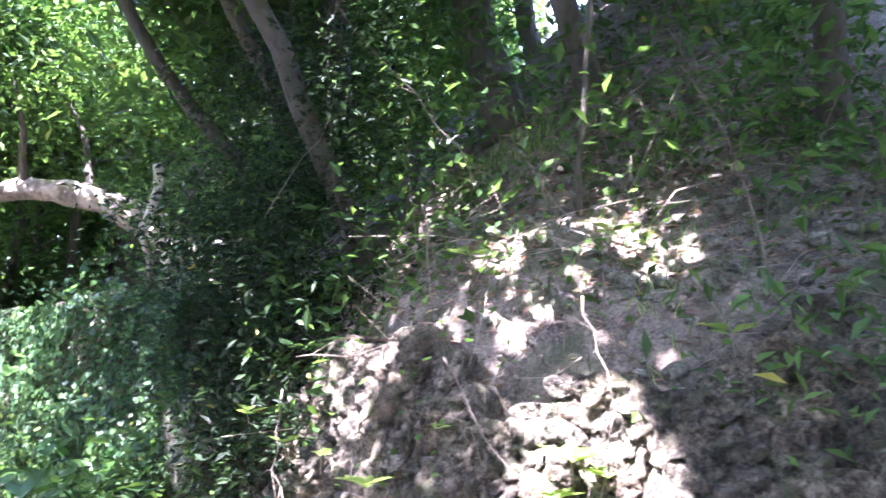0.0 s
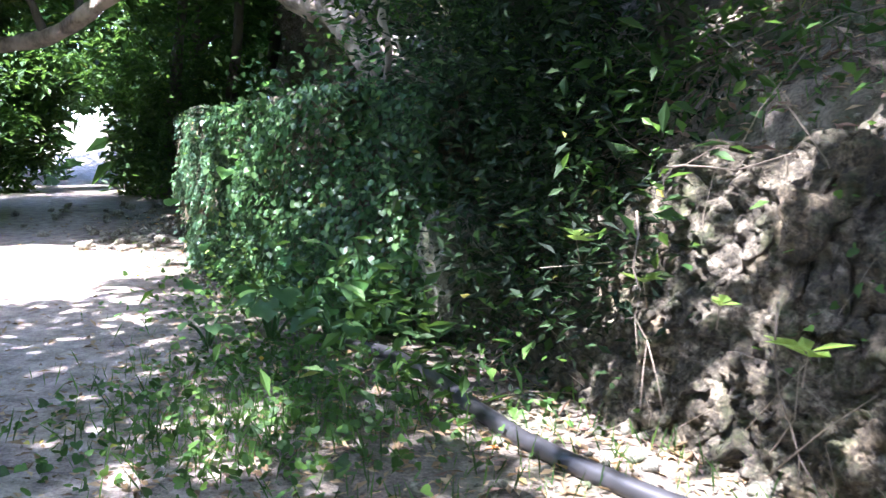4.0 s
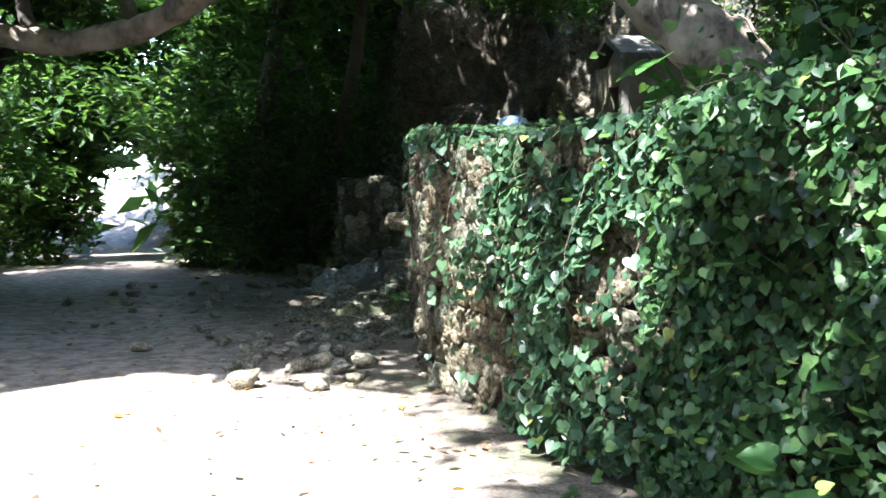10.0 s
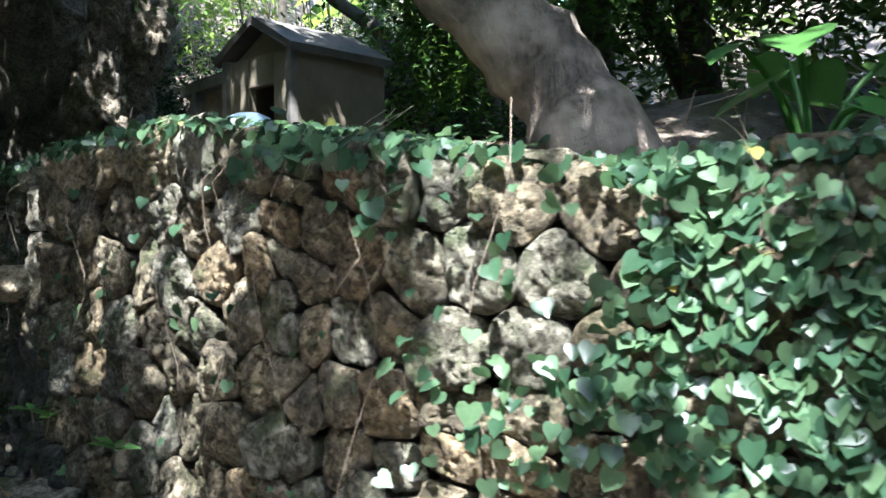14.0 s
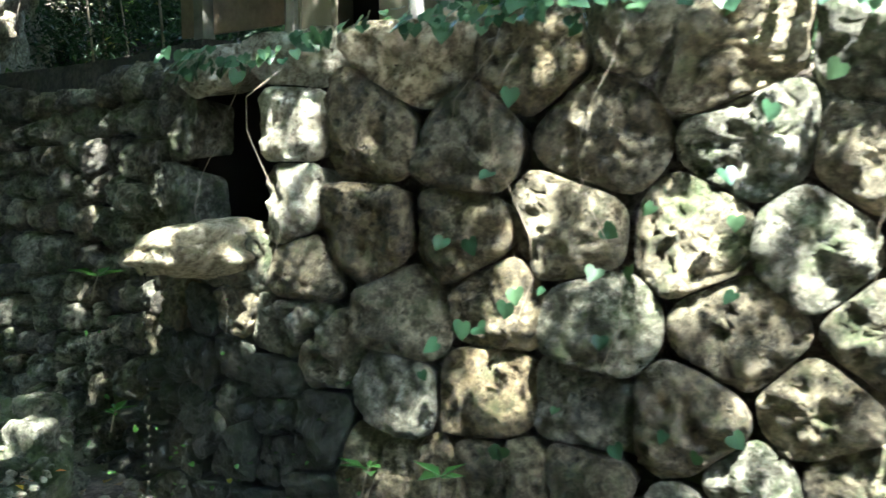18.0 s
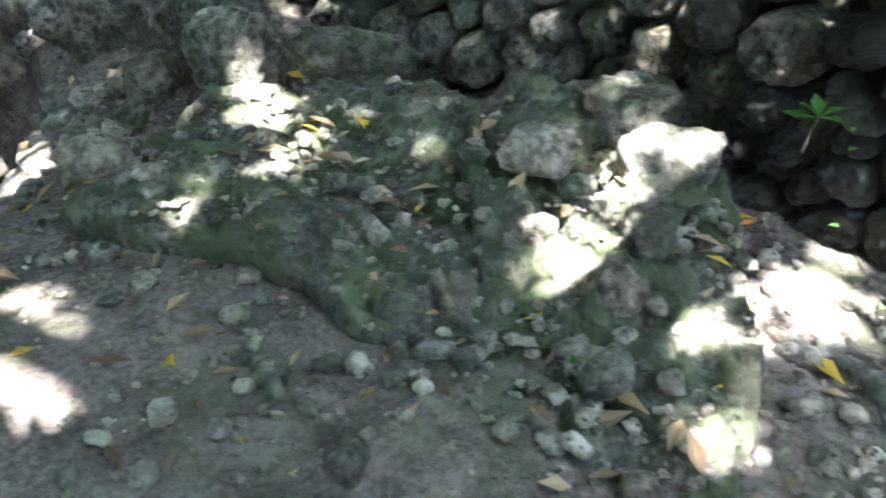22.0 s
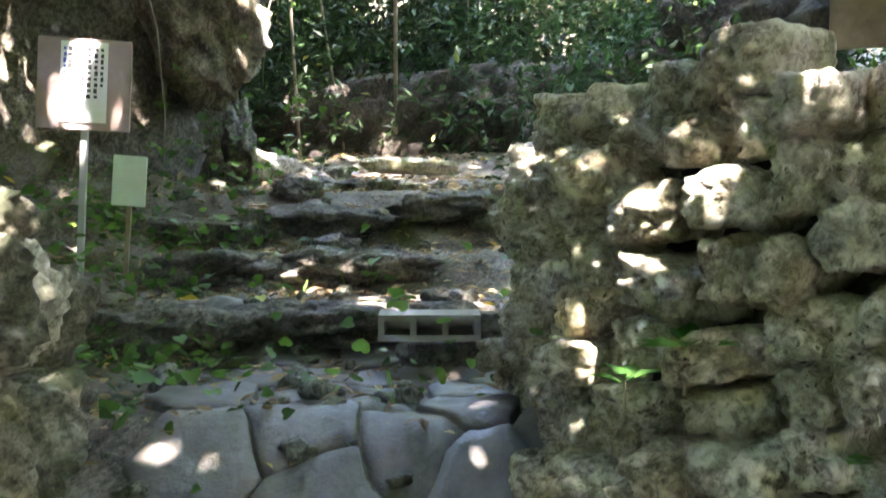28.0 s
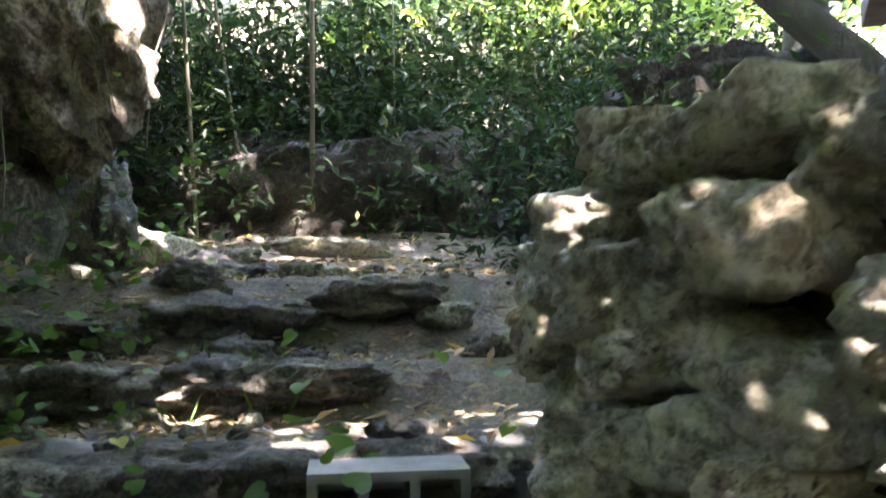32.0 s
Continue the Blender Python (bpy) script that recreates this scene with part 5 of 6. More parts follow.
# added trees, set towards the sun to shade the spring and the steps
for k, (x, y, h, ln) in enumerate(((-14.3, 14.6, 7.5, (4.0, 1.4)), (-14.4, 11.6, 7.5, (4.6, 0.6)), (-11.2, 22.4, 8.0, (2.0, -2.6)), (-14.6, 9.0, 7.5, (4.6, 0.6)), (-15.9, 18.4, 8.0, (5.4, -0.4)), (-9.6, 24.4, 8.5, (3.6, -2.6)), (-1.0, 18.0, 7.5, (-3.6, 1.8)), (-10.3, 22.7, 8.0, (3.0, -4.2)))):
    tree("tree", x, y, h, 0.17, 3.0, 10000, 0.22, LEAF, BARK_DARK, "dark tree added for shade, leaning out over the spring and the steps", 580 + k, lean=ln, low=0.6, keep=gaps)

# added crowns, unseen overhead, that block the sun above the spring
for k, (x, y, ln) in enumerate(((-15.6, 11.4, (5.8, 1.8)), (-16.6, 13.0, (6.9, 2.1)), (-16.4, 9.6, (5.9, 5.8)))):
    tree("tree", x, y, 8.5, 0.2, 3.6, 8000, 0.24, LEAF, BARK_DARK, "broad dark tree added to shade the spring with dense leaves", 610 + k, lean=ln, low=0.75, flat=0.22, keep=wide_gaps, limbs=9, clumps=150)

# one more added crown, to shade the near end of the hedge
for k, (x, y, ln) in enumerate(((-10.6, 3.0, (5.2, 2.0)),)):
    tree("tree", x, y, 7.5, 0.2, 2.2, 2600, 0.22, LEAF, BARK_DARK, "broad dark tree added for shade, reaching over the road towards the hedge", 620 + k, lean=ln, low=0.75, flat=0.25, keep=wide_gaps, limbs=8, clumps=120)

# the great leaning tree over the road, its limb arching across
fig = tagged(new("tree"), "old fig tree with a leaning pale trunk arching over the road", "tree")
fig.location = (-3.0, 13.2, 1.7)
base = Vector(fig.location)
arch = curve_points([(-3.3, 13.1, 1.4), (-3.72, 13.4, 2.1), (-4.1, 13.75, 2.8), (-4.7, 14.05, 3.42), (-5.74, 14.15, 3.88), (-6.9, 14.2, 4.05), (-8.15, 14.2, 3.8), (-9.2, 14.4, 3.32), (-10.4, 14.6, 3.08), (-11.6, 14.4, 3.3), (-12.9, 14.0, 3.55), (-14.2, 13.5, 3.8)], 6, 0.07, 3)
part("trunk", join_tubes("trunk", [([p - base for p in arch], [(0.40 - 0.27 * min(1, i / 36)) * (1 + 0.09 * math.sin(i * 1.3) + 0.06 * math.sin(i * 2.9 + 1)) for i in range(len(arch))])], BARK, 24), fig, "pale mottled leaning trunk")
for k, (i, d) in enumerate(((14, (0.3, 0.5, 2.2)), (24, (-0.6, 0.4, 1.8)), (30, (0.2, -0.9, 1.6)), (40, (-0.8, 0.5, 1.6)), (44, (-0.5, -0.4, 1.4)), (50, (-0.6, 0.2, 1.5)), (36, (0.5, 0.7, 0.9)))):
    b = arch[i] - base
    lp = curve_points([tuple(b), tuple(b + Vector(d) * 0.5 + Vector((0.1, 0, 0))), tuple(b + Vector(d))], 5, 0.08, k)
    part("limb", join_tubes("limb", [(lp, [0.085 * (1 - 0.07 * j) for j in range(len(lp))])], BARK_DARK, 8), fig)


crown_at = RNG.integers(0, 7, 5200)
tips = np.array([tuple(arch[i] - base + Vector(d)) for i, d in ((14, (0.3, 0.5, 2.2)), (24, (-0.6, 0.4, 1.8)), (30, (0.2, -0.9, 1.6)), (40, (-0.8, 0.5, 1.6)), (44, (-0.5, -0.4, 1.4)), (50, (-0.6, 0.2, 1.5)), (36, (0.5, 0.7, 0.9)))])
fp = tips[crown_at] + RNG.normal(0, 1, (5200, 3)) * np.array([0.7, 0.7, 0.45])
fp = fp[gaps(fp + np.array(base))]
part("crown", leaf_cloud("crown", fp, RNG.normal(0, 0.6, fp.shape) + np.array([0, 0, 1.0]), RNG.uniform(0.12, 0.22, len(fp)), LEAF, "blade", RNG.normal(0, 1, fp.shape), 3.1), fig)


# ---- undergrowth ----
def thicket(name, label, boxes, size, material, seed, category="bushes", shape="blade", up=0.6, keep=None):
    """Undergrowth of single leaves, thick in clumps; boxes are (x, y, rx, ry, z0, z1, count)."""
    rr = np.random.default_rng(seed)
    allp = []
    for x, y, rx, ry, z0, z1, n in boxes:
        nc = max(6, n // 90)
        c = np.stack([rr.uniform(x - rx, x + rx, nc), rr.uniform(y - ry, y + ry, nc), rr.uniform(0, 1, nc) ** 0.8], 1)
        gz = ground_height(c[:, 0], c[:, 1])
        c[:, 2] = np.minimum(gz, 6.0) + z0 + c[:, 2] * (z1 - z0)
        p = c[rr.integers(0, nc, n)] + rr.normal(0, 1, (n, 3)) * np.array([0.3, 0.3, 0.24])
        g = np.minimum(ground_height(p[:, 0], p[:, 1]), 9.0)
        p[:, 2] = np.maximum(p[:, 2], g + 0.03) if z1 > 0.15 else g + 0.02 + np.abs(rr.normal(0, 0.6, n)) * z1
        allp.append(p)
    p = np.concatenate(allp)
    if keep is not None:
        p = p[keep(p)]
    ob = new(name, leaf_cloud(name, p, rr.normal(0, up, p.shape) + np.array([0, 0, 1.0]), rr.uniform(0.6, 1.35, len(p)) * size, material, shape, rr.normal(0, 1, p.shape), 3.1))
    return tagged(ob, label, category, kind="stuff")


thicket("undergrowth", "dense dark undergrowth along the far side of the road", [(-16.3, 14, 1.4, 5, 0, 4.5, 9000), (-15.5, 5, 2.0, 6, 0, 4, 5000), (-17.2, 23.5, 1.2, 1.2, 0, 4, 3500), (-19, 21, 2.2, 4, 0, 5, 6000), (-12.5, 23.5, 1.2, 2.5, 0.0, 3.5, 4500), (-10.6, 27, 2.5, 2.5, 0, 5, 6000), (-24, 30, 2.5, 5, 0, 7, 6000), (-16.9, 24.8, 0.7, 0.8, 0, 6, 5000), (-12.9, 25.4, 0.7, 1.2, 0, 6, 5000), (-14.9, 26.0, 1.6, 0.8, 2.7, 7.0, 8000), (-11.2, 22.6, 0.5, 0.8, 0, 3.0, 2500), (-11.0, 34, 3, 3, 0, 7, 6000), (-21.0, 33.0, 1.2, 2.0, 0, 6, 4000), (-15.6, 37.0, 1.4, 2.0, 0, 6, 4000), (-28.4, 57.3, 2.4, 2.0, 0, 8, 3500), (-36.8, 52.6, 2.4, 2.0, 0, 8, 3500), (-32.6, 54.2, 3.0, 1.5, 4.0, 9, 4500)], 0.3, LEAF, 61, keep=road_lane)
thicket("undergrowth", "dark small-leaved bushes behind the low wall", [(-9.3, 21.5, 0.8, 0.6, 0.0, 3.4, 7000), (-10.6, 21.6, 0.6, 0.8, 0.0, 3.4, 4500), (0.2, 13.4, 1.2, 1.6, 0, 3.8, 6000), (0.6, 16.6, 1.0, 1.6, 0, 3.5, 5000)], 0.13, LEAF, 65)
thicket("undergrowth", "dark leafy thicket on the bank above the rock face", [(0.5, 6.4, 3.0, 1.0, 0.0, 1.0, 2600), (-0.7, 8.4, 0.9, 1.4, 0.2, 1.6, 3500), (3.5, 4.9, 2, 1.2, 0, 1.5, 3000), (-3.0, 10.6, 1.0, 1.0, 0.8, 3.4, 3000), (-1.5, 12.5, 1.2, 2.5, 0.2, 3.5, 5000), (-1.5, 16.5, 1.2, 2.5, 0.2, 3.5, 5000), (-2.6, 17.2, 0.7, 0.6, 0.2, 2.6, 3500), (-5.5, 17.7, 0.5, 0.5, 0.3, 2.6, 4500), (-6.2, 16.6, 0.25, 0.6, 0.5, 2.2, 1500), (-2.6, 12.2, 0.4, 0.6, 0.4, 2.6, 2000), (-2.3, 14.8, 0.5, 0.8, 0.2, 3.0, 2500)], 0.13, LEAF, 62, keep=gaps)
thicket("undergrowth", "sunlit green growth on the slope behind the steps", [(-1.5, 25.4, 2.2, 1.4, 0.8, 2.4, 1500), (1.8, 23.8, 2.2, 2.2, 0.8, 2.8, 1900), (-2.5, 28.0, 3.0, 1.6, 0, 3, 3500), (4.0, 27, 3, 3, 0, 4, 5000), (5, 20.8, 2.0, 2.0, 0, 3.5, 4000), (1.4, 21.4, 1.2, 1.2, 0.4, 1.8, 2400)], 0.17, LEAF_BRIGHT, 63, keep=open_lane)
stems = []
sr = random.Random(8)
for k in range(90):
    x, y = sr.uniform(-3.5, 4.5), sr.uniform(22.6, 28.5)
    if (x + 9) * 0.5 + (y - 18) * 0.5 < 4.6:
        continue
    z = on_ground(x, y)
    h = sr.uniform(2.0, 6.0)
    d = Vector((sr.uniform(-0.25, 0.25), sr.uniform(-0.25, 0.25), 1)) * h
    r = sr.uniform(0.006, 0.022)
    stems.append(([Vector((x, y, z)), Vector((x, y, z)) + d * 0.5 + Vector((sr.uniform(-0.1, 0.1), 0, 0)), Vector((x, y, z)) + d], [r, r * 0.8, r * 0.5]))
for pts, radii in stems:
    st = new("stem", join_tubes("stem", [([p - pts[0] for p in pts], radii)], TWIG, 5))
    st.location = pts[0]
    tagged(st, "thin upright bare stem growing on the slope", "stem", "stems on the slope")
# the leaves of these bushes carry the shade of the slope as colour
thicket("undergrowth", "shaded dark bushes on the earth bank", [(-2.9, 24.2, 1.3, 0.6, 0.2, 1.7, 5200), (-0.9, 23.2, 1.2, 0.9, 0.0, 1.6, 6000), (0.0, 21.4, 0.9, 1.0, 0.0, 1.6, 5200), (-0.6, 19.8, 0.8, 0.6, 0.2, 1.2, 2600)], 0.11, LEAF_SHADED, 66)
thicket("undergrowth", "dark scrub at the foot of the slope", [(-2.9, 23.7, 1.3, 0.45, 0.0, 1.2, 6500), (-1.4, 22.7, 1.1, 0.7, 0.0, 0.9, 5500), (-0.8, 21.2, 1.0, 0.8, 0.0, 0.9, 4500), (-2.2, 20.6, 1.2, 0.6, 0, 1.0, 2800), (0.8, 20.2, 1.2, 0.8, 0, 1.6, 3000)], 0.1, LEAF_SHADED, 64)
slender = [(0.23, 22.72), (0.65, 21.73), (0.88, 20.97), (-0.48, 23.94), (0.46, 22.21), (-1.2, 25.2), (1.6, 25.2), (-3.0, 26.5), (2.2, 22.6), (2.8, 24.4), (2.6, 20.6), (1.2, 23.4)]
for k, (x, y) in enumerate(slender):
    tree("tree", x, y, 7.5 + (k % 3), 0.06 + 0.02 * (k % 3), 2.0, 1000, 0.22, LEAF_BRIGHT, BARK_DARK, "slender young tree on the slope with sunlit leaves", 800 + k, low=0.5, limbs=4, keep=open_lane)
for k, (x, y) in enumerate([(-13.4, 29.5), (-16.25, 35.5), (-18.8, 24.2), (-17.6, 13.8), (-12.9, 25.8), (-20, 26)]):
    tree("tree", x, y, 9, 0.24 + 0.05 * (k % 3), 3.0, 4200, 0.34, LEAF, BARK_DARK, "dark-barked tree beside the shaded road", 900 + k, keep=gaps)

leaner = tagged(new("tree"), "dark crooked tree trunk leaning over the rock wall", "tree")
leaner.location = (-2.0, 17.5, on_ground(-2.0, 17.5))
lb = Vector(leaner.location)
for nm, pts, r0, r1 in (("trunk", [(-2.0, 17.5, 1.8), (-1.95, 18.1, 2.5), (-1.85, 18.9, 3.25), (-1.86, 19.5, 4.0), (-2.0, 20.15, 4.5), (-2.2, 20.9, 5.0), (-2.3, 21.6, 5.9)], 0.17, 0.07), ("limb", [(-1.88, 19.4, 3.85), (-1.7, 19.45, 4.5), (-1.75, 19.3, 5.4)], 0.07, 0.03), ("limb", [(-1.86, 19.2, 3.6), (-1.5, 19.1, 4.4), (-1.2, 19.0, 5.2)], 0.06, 0.03)):
    lp = curve_points(pts, 5, 0.06, 9)
    part(nm, join_tubes(nm, [([p - lb for p in lp], [r0 + (r1 - r0) * i / len(lp) for i in range(len(lp))])], BARK_DARK, 10), leaner)

# ---- ivy on the wall ----
def ivy(s0, s1, count, zlo, zhi, out, size, seed, patch=None):
    rr = np.random.default_rng(seed)
    pos, nrm = [], []
    while len(pos) < count:
        s, z = rr.uniform(s0, s1), rr.uniform(zlo, zhi)
        if patch and rr.random() > patch(s, z):
            continue
        x, y, a = WALL_LINE.at(s)
        n = np.array((-math.sin(a), math.cos(a), 0.0))
        b = on_ground(x + 0.25 * n[0], y + 0.25 * n[1])
        o = out * float(np.interp(s, [1.6, 3.8], [1.0, 0.36])) * (0.6 + 0.5 * math.sin(s * 2.7) * math.sin(z * 3.1 + s)) * rr.uniform(0.35, 1.0) - 0.03 * min(z, 1.85) + 0.07
        if s < 3.6:
            o += 0.12 * min(1.0, 3.6 - s) * math.sin(s * 4.3 + 1.0) * math.sin(z * 5.2) - 0.5 * min(1.0, 3.6 - s) * max(0.0, z - 1.3) ** 2
        top = max(0.0, z - wall_top(s) + 0.06)
        pos.append((x + n[0] * o - n[0] * top * 2.2, y + n[1] * o - n[1] * top * 2.2, b + min(z, wall_top(s) - 0.02) + 0.05 * rr.random()))
        nrm.append(n * (0.9 - top * 2.5) + np.array([0, 0, 0.45 + top * 6]) + rr.normal(0, 0.48, 3))
    return np.array(pos), np.array(nrm), rr.uniform(0.35, 1.0, count) * 1.4 * size


L0, L1 = 0.0, WALL_LINE.length


def ivy_cover(s, z):
    k = 0.5 + 0.5 * math.sin(s * 3.3 + z * 2.0) * math.sin(z * 4.1 - s * 1.3)
    if s < 3.4:
        return 1.0
    edge = 5.7 + 0.5 * (z - 0.9)
    return max(0.0, min(1.0, (edge - s) * 0.8)) * (1.0 if k > 0.42 else 0.12) if z < 1.6 else 0.9


hp, hn, hs = ivy(-0.2, 3.6, 14000, 0.0, 2.12, 0.46, 0.05, 1)
tagged(new("hedge", leaf_cloud("hedge", hp, hn, hs, HEDGE, "heart")), "thick green hedge of climbing leaves over the wall", "hedge", kind="stuff")
ip, inn, isz = [np.concatenate(q) for q in zip(ivy(3.2, 6.4, 4600, 0.05, 2.15, 0.34, 0.06, 2, ivy_cover), ivy(0.0, L1, 3200, 1.74, 2.2, 0.3, 0.05, 3), ivy(5.2, L1 - 1.2, 80, 0.2, 1.6, 0.3, 0.05, 4))]
tagged(new("ivy", leaf_cloud("ivy", ip, inn, isz, IVY, "heart")), "glossy heart-leaved ivy covering the stone wall", "ivy", kind="stuff")
vines = []
vr = random.Random(3)
for k in range(26):
    s = vr.uniform(0.1, L1 - 0.3)
    x, y, a = WALL_LINE.at(s)
    n = Vector((-math.sin(a), math.cos(a), 0))
    b = on_ground(x + 0.25 * n.x, y + 0.25 * n.y)
    ln = vr.uniform(0.4, 1.5)
    pts = [Vector((x, y, b + 1.8)) - n * 0.1]
    for j in range(8):
        z = 1.75 - ln * (j + 1) / 8
        pts.append(Vector((x, y, b + z)) + n * (0.12 - 0.03 * z + 0.03 * math.sin(j + k)) + Vector((math.cos(a), math.sin(a), 0)) * 0.06 * math.sin(j * 0.9 + k))
    vines.append((pts, [0.0016] * len(pts)))
tagged(new("ivy_stems", join_tubes("ivy_stems", vines, TWIG, 4)), "thin brown ivy stems hanging on the wall", "ivy stems", kind="stuff")

# ---- the rock face of the bank ----
BANK_LINE = Line([(5.5, 2.9), (2.5, 3.85), (0.9, 4.25), (0.15, 4.45), (-0.4, 4.9), (-1.0, 5.65), (-1.5, 6.75), (-1.85, 7.6)])
bank_rock = tagged(new("wall_bank"), "crumbling dark rock face of the bank with roots and leaf litter", "rock face", kind="structure")
packed_wall(bank_rock, BANK_LINE, loose_courses(0.0, BANK_LINE.length, 0.0, 1.55, 0.21, (0.14, 0.44), 39), (0.1, BANK_LINE.length - 0.1), -0.05, lambda s: 1.35 + 0.2 * math.sin(s * 2.1) + 0.12 * math.sin(s * 5.3), [BANK_ROCK], 39, joint=-0.022, round_off=3, bulge=0.26, rough=0.5, pit=0.35, lean=0.26, out=0.04, sides=36)
stone_at("boulder", STONES_MOSSY[2], (-2.05, 7.5, 0.62), (0.62, 0.6, 0.95), 0.4, 0, None, "mottled boulder standing at the dark end of the hedge", "boulder")

# twigs, roots and stems all over the bank
tw = random.Random(21)
lines = []
for k in range(320):
    x, y = tw.uniform(-1.6, 3.6), 0.0
    y = float(np.interp(-x, [-4.5, -2.5, -0.9, -0.15, 0.4, 1.0, 1.5], [3.3, 3.9, 4.3, 4.5, 4.95, 5.7, 6.8])) + tw.uniform(-0.15, 2.2)
    z = on_ground(x, y) + tw.uniform(0.0, 0.25)
    a, ln = Vector((x, y - 0.1, z)), tw.uniform(0.25, 1.0)
    d = Vector((tw.uniform(-1, 1), tw.uniform(-0.5, 0.2), tw.uniform(-0.9, 1.0))).normalized() * ln
    m = a + d * 0.5 + Vector((tw.uniform(-0.06, 0.06), tw.uniform(-0.06, 0.06), tw.uniform(-0.06, 0.06)))
    r = tw.uniform(0.0015, 0.005)
    lines.append(([a, m, a + d], [r, r * 0.8, r * 0.4]))
tagged(new("twigs", join_tubes("twigs", lines, TWIG, 4)), "tangle of bare twigs and roots on the bank", "twigs", kind="stuff")

# ---- the cliff beyond the steps ----
cl = rock_mesh("cliff", 601, 6, 0.6, 0.3, ROCK_GREY, 0.3)
cliff = stone_at("cliff", cl, (-6.5, 24.7, 3.6), (5.6, 4.6, 8.6), 0.12, 0.0, None, "dark overhanging limestone cliff hung with roots", "cliff")
stone_at("cliff", rock_mesh("cliff", 602, 5, 0.3, 0.5, STONE_DARK, 0.4), (-5.5, 22.9, 1.7), (1.7, 0.9, 1.9), 0.2, 0.1, None, "dark rock buttress at the foot of the cliff", "cliff")
crag = rock_mesh("cliff", 603, 5, 0.3, 0.5, ROCK_GREY, 0.4)
cr = random.Random(17)
for k in range(18):
    x, z = cr.uniform(-7.6, -4.15), cr.uniform(1.8, 6.2)
    m = Matrix.Translation((x, 22.55 + 0.25 * max(0.0, x + 5.2) + cr.uniform(-0.1, 0.15), z)) @ Euler((cr.uniform(-0.4, 0.4), cr.uniform(-0.5, 0.5), cr.uniform(0, 6))).to_matrix().to_4x4() @ Matrix.Diagonal((cr.uniform(0.6, 1.3), cr.uniform(0.5, 0.9), cr.uniform(0.5, 1.1), 1))
    part("outcrop", crag, cliff, "", cliff.matrix_basis.inverted() @ m)
hang = random.Random(44)
for k in range(16):
    x, y, z = hang.uniform(-7.6, -4.6), 22.45 - hang.uniform(0, 0.25), hang.uniform(4.4, 6.4)
    n = 9
    lp = [(x + 0.05 * math.sin(j * 0.8 + k), y + 0.04 * math.cos(j + k), z - hang.uniform(0.85, 1.0) * j * 0.3) for j in range(n)]
    tagged(new("hanging_root", join_tubes("hanging_root", [(lp, [0.009 - 0.0006 * j for j in range(n)])], ROOT, 5)), "thin root hanging down the cliff face", "root")
# earth banks in the same near-black colour, shade included
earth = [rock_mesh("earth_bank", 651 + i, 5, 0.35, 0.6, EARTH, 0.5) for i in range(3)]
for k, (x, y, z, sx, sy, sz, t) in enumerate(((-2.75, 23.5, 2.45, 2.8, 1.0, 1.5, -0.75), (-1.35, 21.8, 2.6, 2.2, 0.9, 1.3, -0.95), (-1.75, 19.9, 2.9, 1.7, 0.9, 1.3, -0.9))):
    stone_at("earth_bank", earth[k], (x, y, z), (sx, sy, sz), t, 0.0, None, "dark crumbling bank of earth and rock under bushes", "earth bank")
flatrock = rock_mesh("rock", 631, 4, 0.1, 0.35, STONE_PALE, 0.2)
stone_at("rock", flatrock, (-4.3, 22.85, 2.16), (1.0, 0.6, 0.3), 0.2, 0.12, None, "pale flat jagged rock lying before the cliff", "rock")
stone_at("rock", STONES_PALE[5], (-3.45, 22.0, 2.2), (0.85, 0.3, 0.14), -0.6, 0.03, None, "pale flat stone slab on the bare earth", "rock")
stone_at("rock", STONES_DARK[4], (-4.62, 22.7, 2.4), (0.26, 0.22, 0.7), 0.9, 0.7, None, "grey slanting rock leaning on the cliff", "rock")
dr = random.Random(12)
for k in range(22):
    s, w = dr.uniform(1.9, 5.2), dr.uniform(-0.9, 1.6)
    p = STEP0 + U * s + Vector((-U.y, U.x, 0)) * w
    d = dr.uniform(0.12, 0.36)
    stone_at("rock", dr.choice(STONES_DARK + STONES_MOSSY), (p.x, p.y, on_ground(p.x, p.y) + d * 0.1), (d, d * 0.8, d * 0.55), dr.uniform(0, 6), 0, None, "mossy stone half sunk in the earth of the steps", "stone")

# ---- rubble and litter ----
def scatter_stones(name, label, spots, seed, meshes, category="rubble"):
    """Small loose stones, far too many to count, as one object."""
    rr = random.Random(seed)
    verts, faces = [], []
    for x, y, rx, ry, n, lo, hi in spots:
        for _ in range(n):
            me = rr.choice(meshes)
            px, py = rr.gauss(x, rx), rr.gauss(y, ry)
            d = lo + (hi - lo) * rr.random() ** 2.2
            m = Matrix.Translation((px, py, rest_height(px, py) + d * 0.2)) @ Euler((rr.uniform(-0.4, 0.4), rr.uniform(-0.4, 0.4), rr.uniform(0, 6.3))).to_matrix().to_4x4() @ Matrix.Diagonal((d, d * rr.uniform(0.6, 0.95), d * rr.uniform(0.4, 0.75), 1))
            o = len(verts)
            verts += [m @ v.co for v in me.vertices]
            faces += [tuple(i + o for i in q.vertices) for q in me.polygons]
    ob = new(name, mesh_of(name, verts, faces, meshes[0].materials[0]))
    return tagged(ob, label, category, kind="stuff")


